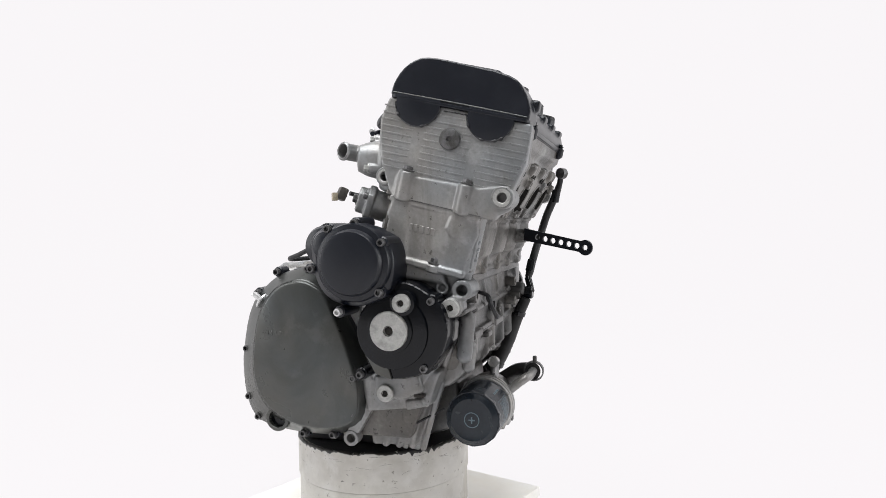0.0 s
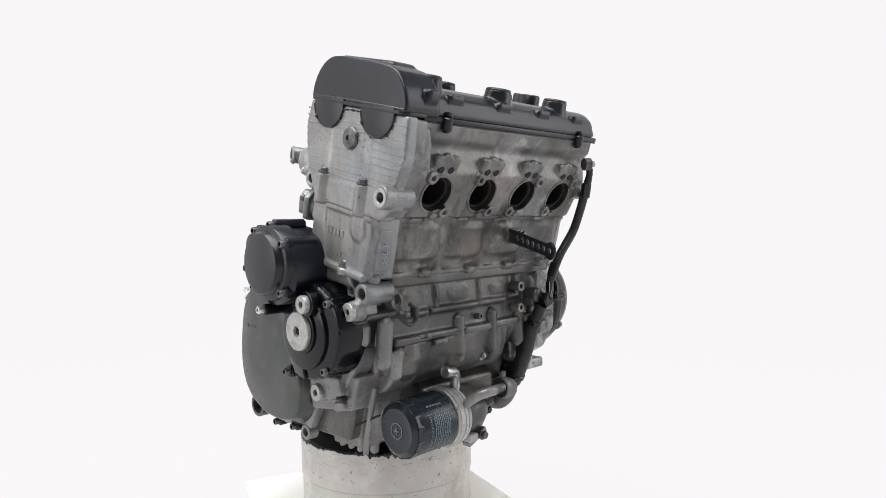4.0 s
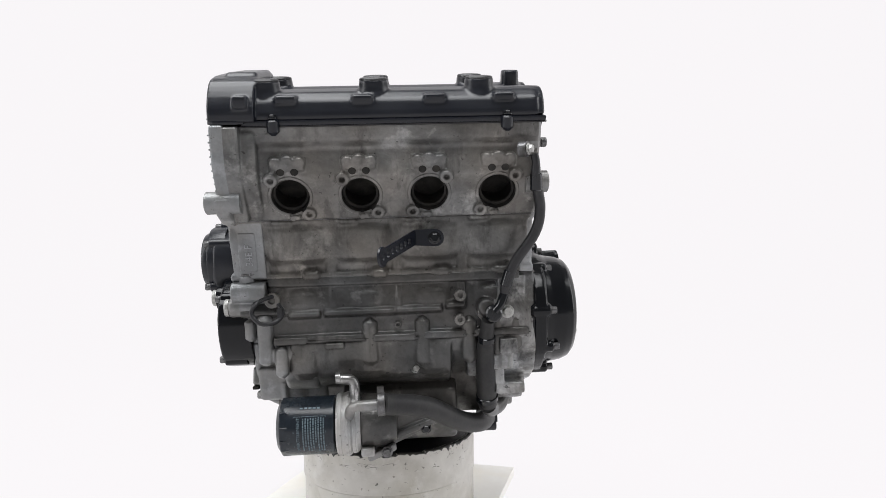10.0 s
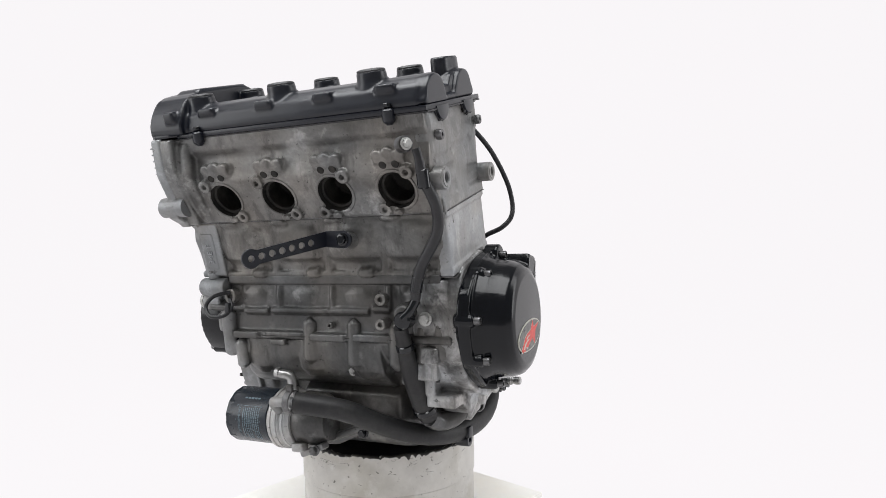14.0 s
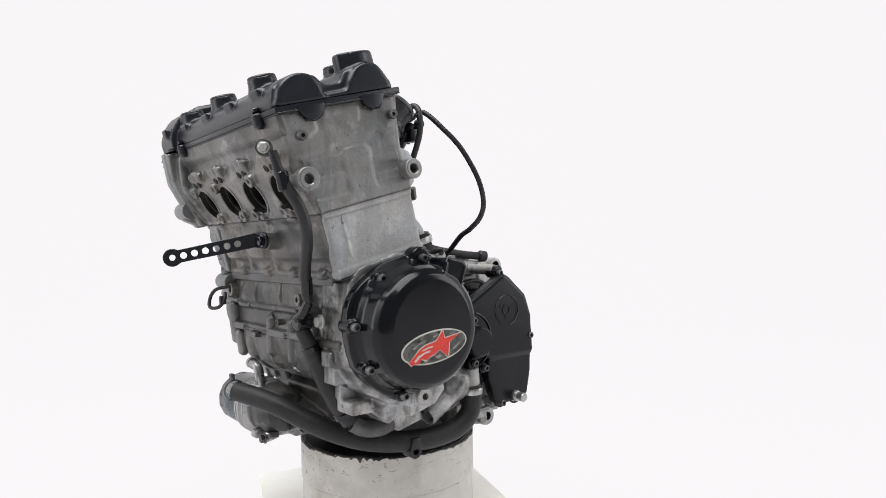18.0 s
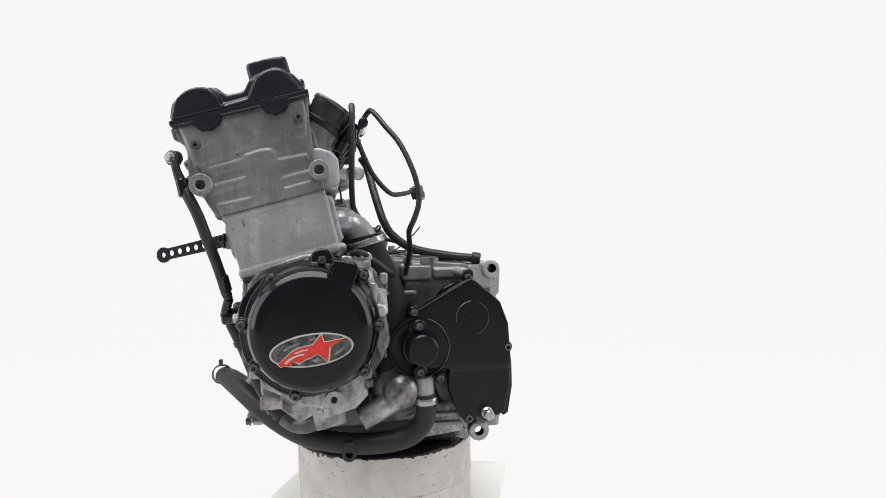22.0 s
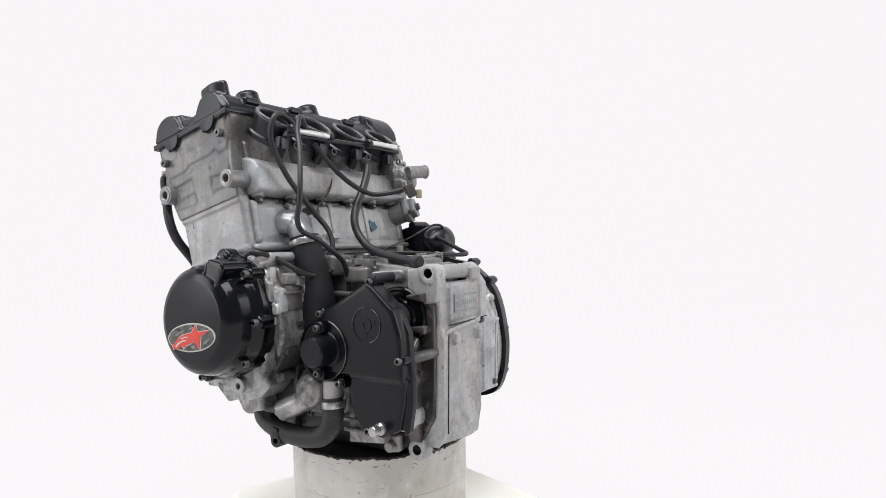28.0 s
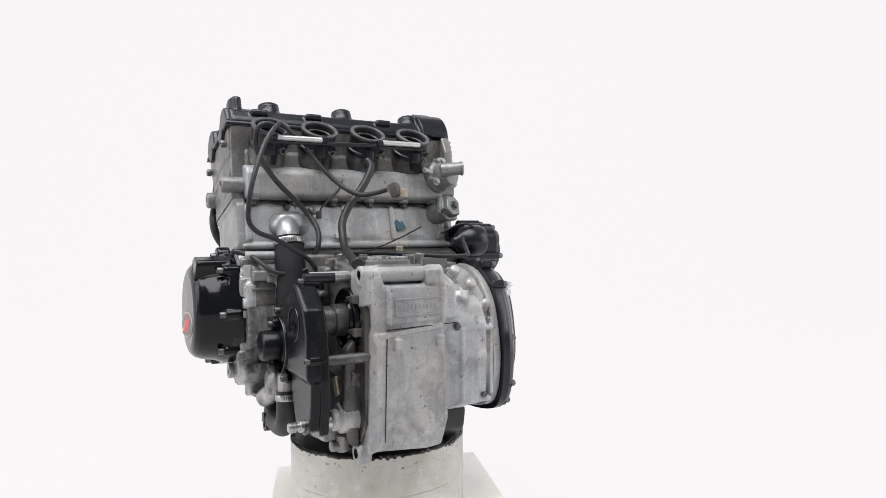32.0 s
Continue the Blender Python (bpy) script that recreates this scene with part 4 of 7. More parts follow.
def pickup_cover():
    bm = bmesh.new()
    prism(bm, blend(((-58, -60), (-54, -92), (-66, -122), (-94, -134), (-130, -126), (-150, -104), (-158, -78), (-152, -50), (-128, -30), (-104, -22), (-80, -32)), 3), LEFT, -196, -236, 4, 3)
    prism(bm, circle(-93, -79, 43, 48), LEFT, -230, -240, 2.5)
    prism(bm, circle(-92, -77, 27, 40), LEFT, -236, -243, 1.2)
    prism(bm, circle(-109, -45, 15, 28), LEFT, -230, -246, 2)
    body = part("pickup_cover", bm, BLACK, engine, "glossy black ignition pickup cover")
    bm = bmesh.new()
    lathe(bm, (-243, -92, -77), NX, ((0, 0), (22.5, 0), (22.5, 3.5), (21.5, 4.5), (6, 4.5)), 44)
    lathe(bm, (-243, -92, -77), NX, ((6, 4.5), (5.4, 0.6), (0, 0.6)), 6)
    plug = part("inspection_plug", bm, WASHER, body, "large bright hex-socket plug")
    # dark hexagon colours in the shade of the plug's socket
    bm = bmesh.new()
    lathe(bm, (-243.5, -92, -77), NX, ((0, 0), (5.2, 0), (5.2, 1.2), (0, 1.2)), 6)
    part("hex_socket", bm, SOOT_SHADE, plug)
    bolt(body, (-246, -109, -45), NX, 10.5, 6, "washer", WASHER, "timing_plug", "small bright hex-socket plug")
    for y, z in ((-140, -44), (-130, -120), (-52, -130)):
        bm = bmesh.new()
        rod(bm, (-206, y, z), NX, 7.5, 28, 16, 1)
        ear = part("bolt_ear", bm, BLACK, body)
        bolt(ear, (-234, y, z), NX, 4.4, 7)
    # grey crescent: a reflection on the black cover, put into the colour
    bm = bmesh.new()
    prism(bm, ((-60, -62), (-56, -100), (-72, -128), (-92, -134), (-86, -114), (-74, -100), (-70, -64)), LEFT, -232, -239, 1.5)
    part("face_step", bm, GREY_COVER, body)
    return body


clutch_cover()
starter_cover()
pickup_cover()


# ---- engine: covers on the chain side ----
def stator_cover():
    bm = bmesh.new()
    prism(bm, blend(((-174, -72), (-169, -42), (-148, -20), (-124, -9), (-102, 1), (-72, 3), (-42, -9), (-26, -36), (-20, -77), (-28, -114), (-44, -136), (-82, -152), (-115, -154), (-143, -139), (-165, -115)), 3), LEFT, 146, 161, 2.5)
    lathe(bm, (120, -93, -76), PX, ((0, 20), (77, 20), (76, 38), (73.5, 45), (70.5, 52), (68, 68), (64.5, 77), (58.5, 82.4), (52, 84.4), (0, 85)), 72)
    lathe(bm, (150, -81, -1), PX, ((0, 0), (13, 0), (13, 16), (11, 18), (0, 18)), 24)
    body = part("stator_cover", bm, BLACK, engine, "glossy black domed alternator cover")
    bm = bmesh.new()
    prism(bm, ((-72, -8), (-68, 0), (-44, -5), (-41, -12), (-62, -54), (-86, -48)), LEFT, 152, 200, 2.5)
    hose(bm, ((199, -70, -5), (200.5, -76, -22), (203, -85, -46)), 1.6, 8)
    hose(bm, ((199, -43, -11), (200.5, -51, -30), (203, -62, -54)), 1.6, 8)
    part("cable_ridge", bm, BLACK, body)
    for y, z, x in ((-36, -19, 168), (-20.5, -77, 168), (-37, -127, 168), (-113, -150, 171), (-136, -21, 168), (-81, -1, 168), (-169, -70, 166), (-156, -116, 171)):
        bm = bmesh.new()
        rod(bm, (x - 24, y, z), PX, 7.4, 24, 16, 2)
        ear = part("bolt_ear", bm, BLACK, body)
        bolt(ear, (x, y, z), PX, 4.6, 7)
    return body


def sticker(parent):
    """Oval sticker with an abstract red star shape, on the alternator cover's flat face."""
    c, s = math.cos(radians(6)), math.sin(radians(6))
    fr = LEFT @ Matrix(((c, -s, 0, -93.5), (s, c, 0, -95), (0, 0, 1, 0), (0, 0, 0, 1)))
    bm = bmesh.new()
    prism(bm, [(44 * math.cos(a), 17.5 * math.sin(a)) for a in (2 * math.pi * i / 48 for i in range(48))], fr, 204, 205.5, 0)
    oval = part("sticker", bm, PALE, parent, "oval red and silver sticker, scuffed")
    bm = bmesh.new()
    prism(bm, [(42 * math.cos(a), 15.8 * math.sin(a)) for a in (2 * math.pi * i / 48 for i in range(48))], fr, 205, 205.9, 0)
    part("dark_field", bm, DULL, oval)
    star = [(-36, -9.6), (-27, -3.2), (-20, 1.6), (-12, 4.2), (-3.5, 5.0), (1.8, 5.6), (11.6, 15.0), (13.2, 6.2), (34.5, 7.4), (18.6, 0.6), (15.2, -14.4), (5.0, -4.2), (-1.6, -7.4), (-8, -8.6), (-13, -11.4), (-20, -9.0), (-24, -13.6), (-29, -12.2), (-33, -13)]
    bm = bmesh.new()                                                                   # pale backing behind the star
    prism(bm, [(4 + (x - 4) * 1.1, y * 1.16) if x > -16 else (x * 1.03, y * 1.1 + 0.6) for x, y in star], fr, 205.5, 206.1, 0)
    part("pale_edge", bm, PALE, oval)
    bm = bmesh.new()
    prism(bm, star, fr, 205.5, 206.5, 0)
    part("red_shape", bm, RED, oval)
    for pts in (((-30, -9.4), (-24, -5.0), (-15, -2.6), (-8, -2.6), (-8, -4.0), (-15, -4.2), (-22, -6.8), (-28, -10.8)), ((-19, -0.2), (-10, 1.6), (-4, 1.6), (-4, 0.4), (-10, 0.2), (-17, -1.2))):
        bm = bmesh.new()
        prism(bm, pts, fr, 206, 206.8, 0)
        part("pale_slit", bm, PALE, oval)
    for pts in (((-30, 4), (-20, 8.4), (-10, 9.6), (-12, 8), (-21, 6), (-28, 2.6)), ((22, -7), (30, -3.4), (34, -1), (34, -3), (30, -6), (24, -9)), ((-2, -11), (4, -9), (8, -11.6), (2, -13.6)), ((-2, 11), (5, 13), (6, 11.6), (-1, 9.6)), ((21, 10.5), (27, 9.6), (26, 8.6), (20, 9.2))):
        bm = bmesh.new()
        prism(bm, pts, fr, 205.6, 206, 0)
        part("grey_check", bm, SCUFF, oval)
    return oval


def sprocket_cover():
    bm = bmesh.new()
    prism(bm, ((25, -70), (60, -51), (99, -29), (108, -34), (138, -60), (148, -88), (151, -141), (30, -141), (20, -112), (20, -84)), LEFT, 92, 112, 4)
    prism(bm, ((70, -141), (151, -141), (149, -170), (142, -200), (132, -205), (88, -208), (79, -192), (70, -168)), LEFT, 90, 107, 3)
    prism(bm, ((70, -141), (150, -140), (150, -143.5), (72, -144.5)), LEFT, 100, 109.5, 1)
    body = part("sprocket_cover", bm, COVER, engine, "black painted front sprocket cover")
    bm = bmesh.new()
    prism(bm, ((99, -29), (108, -34), (138, -60), (150, -86), (155, -141), (155, -170), (149, -204), (142, -208), (146, -170), (147, -140), (141, -90), (130, -66), (108, -42)), LEFT, 86, 97, 1.5)
    part("side_skirt", bm, COVER, body)
    bm = bmesh.new()
    lathe(bm, (84, 34, -113), PX, ((0, 0), (38.5, 0), (38.5, 27), (37.5, 29.8), (36.2, 29.8), (35.2, 27), (32, 26), (0, 26)), 48)
    lathe(bm, (100, 35.5, -113), PX, ((0, 0), (24, 0), (24, 11), (22.5, 13), (20, 13.5), (19.6, 31), (18.6, 35), (16.5, 36.6), (0, 37)), 40)
    for z in (-86, -141):
        rod(bm, (100, 33, z), PX, 8.5, 21, 18, 1.5)
    dome = part("clutch_pusher_dome", bm, COVER, body)
    for z in (-86, -141):
        bolt(dome, (121, 33, z), PX, 4.4, 5)
    bm = bmesh.new()                                                                   # dished window with its stamped rings
    for r0, r1, h in ((21.5, 20, 1.3), (19, 17.6, 1.0)):
        lathe(bm, (111.4, 101, -79), PX, ((r1, 0), (r0, 0), (r0, h), (r1, h), (r1, 0)), 44)
    lathe(bm, (111.2, 101, -79), PX, ((4, 0), (8, 0), (8, 1.8), (4, 1.8), (4, 0)), 20)
    for a in (150, 20, 265):
        rod(bm, (111.2, 101 + 11 * math.cos(radians(a)), -79 + 11 * math.sin(radians(a))), PX, 3, 1.8, 12, 0.5)
    part("round_window", bm, COVER, body)
    bm = bmesh.new()
    for a0, a1 in ((-75, 80), (95, 200)):
        hose(bm, [(112.8, 101 + 20.8 * math.cos(radians(a)), -79 + 20.8 * math.sin(radians(a))) for a in range(a0, a1, 12)], 0.5, 5, 3)
    hose(bm, [(113.9, 34 + 36.8 * math.cos(radians(a)), -113 + 36.8 * math.sin(radians(a))) for a in range(-58, 84, 12)], 0.7, 5, 3)
    part("worn_rim", bm, BOLT, body, "paint worn off the raised edges")
    for y, z, x in ((28.5, -69.5, 110), (98.5, -29, 100), (146, -118, 108), (59, -152, 111), (96, -206, 102)):
        bm = bmesh.new()
        rod(bm, (x - 20, y, z), PX, 7, 20, 16, 1)
        ear = part("bolt_ear", bm, BLACK, body)
        bolt(ear, (x, y, z), PX, 4.4, 6)
    bm = bmesh.new()
    lathe(bm, (104, 118, -198), PX, ((12, 0), (12, 2.4), (9, 3), (9, 0), (12, 0)), 24)
    part("shaft_hole", bm, BOLT_BLACK, body)
    bm = bmesh.new()
    rod(bm, (60, 118, -199), PX, 7.4, 52, 18, 1)
    lathe(bm, (110, 118, -199), PX, ((0, 0), (6.2, 0), (6.2, 3), (5.2, 4), (5.2, 6), (6.2, 7), (6.2, 14), (5, 15.4), (0, 15.4)), 18)
    part("gear_shift_shaft", bm, BRIGHT, body, "bright splined gear shift shaft")
    return body


stator = stator_cover()
sticker(stator)
sprocket_cover()


# ---- engine: rear of the gearbox ----
def gearbox_rear():
    bm = bmesh.new()
    prism(bm, ((36, -24), (30, -17), (20, -18), (16, -33), (-44, -33), (-50, -18), (-64, -18), (-82, -34), (-86, -78), (-66, -86), (-72, -205), (-62, -238), (-40, -240), (28, -234), (37, -238), (36, -90), (33, -84)), REAR, 120, 153, 4)
    body = part("gearbox_rear_wall", bm, ALU_SMEARED, engine, "flat bare aluminium rear wall of the gearbox")
    bm = bmesh.new()
    prism(bm, blend(((132, -130), (129, -100), (118, -70), (99, -46), (70, -26), (34, -18), (4, -26), (-20, -56), (-34, -130), (-20, -200), (10, -212), (60, -214), (100, -207), (126, -184)), 2), LEFT, -168, -72, 3)
    part("clutch_bay", bm, ALU_CLEAN, body, "bare cast aluminium clutch bay")
    bm = bmesh.new()                                                                   # machined flange that carries the cover
    prism(bm, blend(((137, -140), (134, -110), (125, -73), (110, -47), (82, -24), (54, -16), (34, -16), (8, -32), (-10, -66), (-28, -130), (-20, -200), (5, -215), (55, -218), (97, -212), (121, -201), (133, -176)), 2), LEFT, -163.5, -152, 2)
    part("bay_flange", bm, ALU_CLEAN, body, "clean machined joint flange")
    for x0, x1, y, z0, z1 in ((-152, -146, 133, -188, -84), (-128, -121, 137, -190, -78), (-104, -98, 139, -192, -96), (-150, -96, 138, -100, -94), (-146, -92, 136, -196, -189), (-140, -118, 136, -150, -128)):
        bm = bmesh.new()
        prism(bm, ((x0, z0), (x0, z1), (x1, z1), (x1, z0)), REAR, 116, y + 3, 2.4, 3)
        part("rib", bm, ALU_CLEAN, body)
    for x, y, z, r in ((-108, 128, -58, 9), (-132, 112, -44, 8), (-90, 134, -70, 7), (-146, 128, -70, 7), (-116, 96, -26, 8)):
        bm = bmesh.new()
        rod(bm, (x, y - 18, z - 8), (0, 0.8, 0.6), r, 26, 18, 3)
        part("cast_nub", bm, ALU_CLEAN, body)
    bolt(body, (-134, 136, -186), PY, 4.2, 6, "hex", BOLT)
    bolt(body, (-92, 139, -92), PY, 4.2, 6, "hex", BOLT)
    bm = bmesh.new()
    prism(bm, ((108, -52), (128, -66), (140, -90), (138, -194), (116, -204), (60, -204), (60, -46)), LEFT, -140, -66, 5)
    part("bay_step", bm, ALU_CLEAN, body)
    bm = bmesh.new()
    pipe(bm, (22, 143, -22), PX, 12.5, 5.2, 24, 22, 24)
    prism(bm, ((112, -16), (132, -13), (143, -10), (153, -15), (156, -26), (154, -56), (138, -60), (112, -40)), LEFT, 33, 44, 2)
    pipe(bm, (-66, 142, -21), PX, 11, 5, 20, 16, 24)
    part("mount_lug", bm, ALU_CLEAN, body)
    bm = bmesh.new()
    for x0, x1, z0, z1 in ((4, 2.4, -50, -72), (-63.4, -65, -50, -72), (4, -65, -50, -51.6), (4, -65, -70.4, -72)):
        box(bm, ((x0 + x1) / 2, 155.4, (z0 + z1) / 2), (x0 - x1, 3.2, z0 - z1), TOP, 0.5, 1)
    frame_plate = part("number_pad", bm, ALU_CLEAN, body)
    bm = bmesh.new()
    for i in range(10):
        prism(bm, ((-3 - i * 5.2, -58), (-6 - i * 5.2, -58), (-6 - i * 5.2, -64), (-3 - i * 5.2, -64)), REAR, 154, 155.9, 0.2, 1)
    part("stamped_bars", bm, ALU_CLEAN, frame_plate)
    bm = bmesh.new()
    rod(bm, (26, 123, -241), PX, 14, 17, 24, 1.5)
    part("mount_lug", bm, ALU_CLEAN, body)
    return body


gearbox_rear()


# ---- engine: oil filter and cooler ----
def oil_filter():
    c = Vector((-98, -165, -197))
    bm = bmesh.new()
    lathe(bm, c, NX, ((0, 0), (33, 0), (34, 1), (34, 56), (32, 63), (26, 67), (22, 66), (10, 66.5), (0, 67)), 44)
    can = part("oil_filter", bm, FILTER, engine, "dark blue-black spin-on oil filter with pale print")
    bm = bmesh.new()
    lathe(bm, c + Vector((2, 0, 0)), PX, ((0, 0), (35, 0), (36.5, 2), (36.5, 16), (34, 18), (34, 24), (30, 28), (0, 28)), 44)
    for k in range(14):                                                                # wrench flats round the closed end
        a = 2 * math.pi * (k + 0.5) / 14
        fr = Matrix.Translation(c) @ Matrix.Rotation(a, 4, "X") @ TOP
        grip = bmesh.new()
        prism(grip, ((-62, -7.2), (-53, -7.5), (-53, 7.5), (-62, 7.2)), fr, 27, 33.5, 0.3, 1)
        part("wrench_flat", grip, FILTER, can)
    cooler = part("oil_cooler", bm, ALU_CLEAN, engine, "round aluminium oil cooler")
    return can, cooler


oil_can, oil_cooler = oil_filter()


# ---- engine: front of the crankcase ----
def front_details():
    # ledges along the joints, stepped from bay to bay
    for z, h, y0, y1, x0, x1 in ((-24.5, 11, -171.5, -150, -172, 128), (-91.5, 3.4, -168.5, -158, -166, 140), (-97, 3.4, -169.5, -158, -166, 140)):
        bm = bmesh.new()
        box(bm, ((x0 + x1) / 2, (y0 + y1) / 2, z), (x1 - x0, y1 - y0, h), TOP, 1.2)
        part("joint_flange", bm, ALU_OILY_SHADED, upper_case)
    for x0, x1, dy, z in ((-168, -128, -2.2, -94.5), (-118, -62, 0.4, -94), (-50, 0, -1.6, -95), (10, 62, 0, -94), (74, 138, -2.0, -93)):
        bm = bmesh.new()
        box(bm, ((x0 + x1) / 2, -165 + dy, z), (x1 - x0, 11, 9.5), TOP, 2.4, 3)
        part("joint_flange", bm, ALU_OILY_SHADED, upper_case)
    bm = bmesh.new()
    box(bm, (-12, -167.2, -94.7), (304, 6, 0.8), TOP, 0.2, 1)
    part("joint_seam", bm, SOOT_SHADE, upper_case, "thin dark joint line")
    for x0, x1, dz in ((-206, -152, 3), (-150, -112, -1), (-108, -24, 0), (-22, 34, 0.6), (38, 62, 4)):
        bm = bmesh.new()
        prism(bm, ((-156, -50 + dz), (-164, -56 + dz), (-171, -61 + dz), (-171.5, -64.5 + dz), (-166, -68 + dz), (-156, -70 + dz)), LEFT, x0, x1, 2)
        part("joint_flange", bm, ALU_OILY_SHADED, upper_case)
    for x, z0, z1, y, r in ((-88, -48, -18, -156, 9), (-18, -52, -20, -156, 9), (40, -50, -18, -157, 8), (78, -44, -16, -158, 8), (-150, -50, -18, -158, 9)):
        bm = bmesh.new()                                                               # bolt tubes under the block's base
        rod(bm, (x, y, z0), PZ, r, z1 - z0, 20, 4)
        part("web", bm, ALU_MID, upper_case)
    # rounded crank chambers under each cylinder
    for x in BORES:
        bm = bmesh.new()
        wide = blend(((x - 37, -140), (x - 35, -154), (x - 26, -163), (x - 10, -168), (x + 10, -168), (x + 26, -163), (x + 35, -154), (x + 37, -140)), 3)
        small = [(x + (a - x) * 0.9, b + 9) for a, b in wide]
        skin(bm, [(small, -64), (between(small, wide, 0.8), -58), (wide, -52), (wide, -42), (between(small, wide, 0.6), -34), (small, -26)], TOP)
        part("crank_chamber", bm, ALU_MID, upper_case)
        bm = bmesh.new()
        lathe(bm, (x, -135, -146), PZ, ((0, 0), (18, 0), (27, 10), (31, 26), (31, 44), (0, 46)), 28)
        part("crank_chamber", bm, ALU_OILY_SHADED, lower_case)
    for x, w in ((-96, 4), (-18, 3), (59, 4)):
        bm = bmesh.new()
        prism(bm, ((-158, -20), (-166, -24), (-170, -48), (-167, -63), (-156, -63)), LEFT, x - w, x + w, 3, 3)
        part("web", bm, ALU_MID, upper_case)
    # bolt columns across the case joint
    for x, z0, z1 in ((-54, -130, -70), (9, -134, -70), (66, -132, -72), (100, -126, -72), (122, -120, -60)):
        bm = bmesh.new()
        rod(bm, (x, -160.5, z0), PZ, 10, z1 - z0, 20, 7)
        part("bolt_column", bm, ALU_GRIMY if x < -100 else ALU_OILY_SHADED, lower_case)
    # oil passages and bosses
    for x, y, z, r in ((55, -180, -47, 7), (54, -180, -76, 6.5), (84, -182, -69, 9), (-167, -176, -45, 9), (-20, -172, -80, 4)):
        bm = bmesh.new()
        pipe(bm, (x, y + 18, z), NY, r, r * 0.45, 18, 5, 22)
        part("boss", bm, ALU_GRIMY, upper_case)
    bolt(upper_case, (111, -178, -68), NY, 6, 7, "hex", WASHER)
    bolt(upper_case, (-1, -150, -138), (0.2, -0.9, 0.3), 4, 9, "hex", WASHER)
    bm = bmesh.new()
    rod(bm, (86, -160, -62), NY, 11, 28, 24, 3)
    part("oil_gallery_boss", bm, ALU_OILY_SHADED, upper_case)
    # bulge under the chain end
    bm = bmesh.new()
    prism(bm, ((-162, -99), (-164, -112), (-152, -146), (-138, -158), (-110, -166), (-60, -166), (-60, -99)), LEFT, -160, -118, 8, 3)
    prism(bm, ((-148, -98), (-142, -112), (-130, -130), (-116, -150), (-106, -168), (-60, -168), (-60, -98)), LEFT, -200, -150, 5, 3)
    bulge = part("oil_pump_bulge", bm, ALU, lower_case)
    bm = bmesh.new()
    prism(bm, ((-126, -146), (-122, -166), (-108, -172), (-100, -150)), LEFT, -192, -156, 4, 3)
    part("step", bm, ALU_GRIMY, bulge)
    bm = bmesh.new()
    box(bm, (-96, -170, -102), (22, 10, 7), TOP, 1.5)
    part("tab", bm, ALU_OILY_SHADED, lower_case)
    # sump walls behind the filter
    bm = bmesh.new()
    prism(bm, ((-104, -150), (-128, -170), (-130, -200), (-112, -236), (-80, -246), (-60, -150)), LEFT, -92, 52, 6, 3)
    sump = part("sump_front", bm, ALU_OILY_SHADED, lower_case)
    bm = bmesh.new()
    prism(bm, ((-70, -178), (30, -196), (34, -204), (-30, -232), (-64, -234)), FRONT, 118, 148, 4)
    part("gusset", bm, ALU_OILY_SHADED, sump)
    bm = bmesh.new()
    prism(bm, ((-60, -226), (-62, -236), (20, -206), (24, -196)), FRONT, 140, 156, 2)
    part("brace", bm, ALU_GRIMY, sump)


front_details()


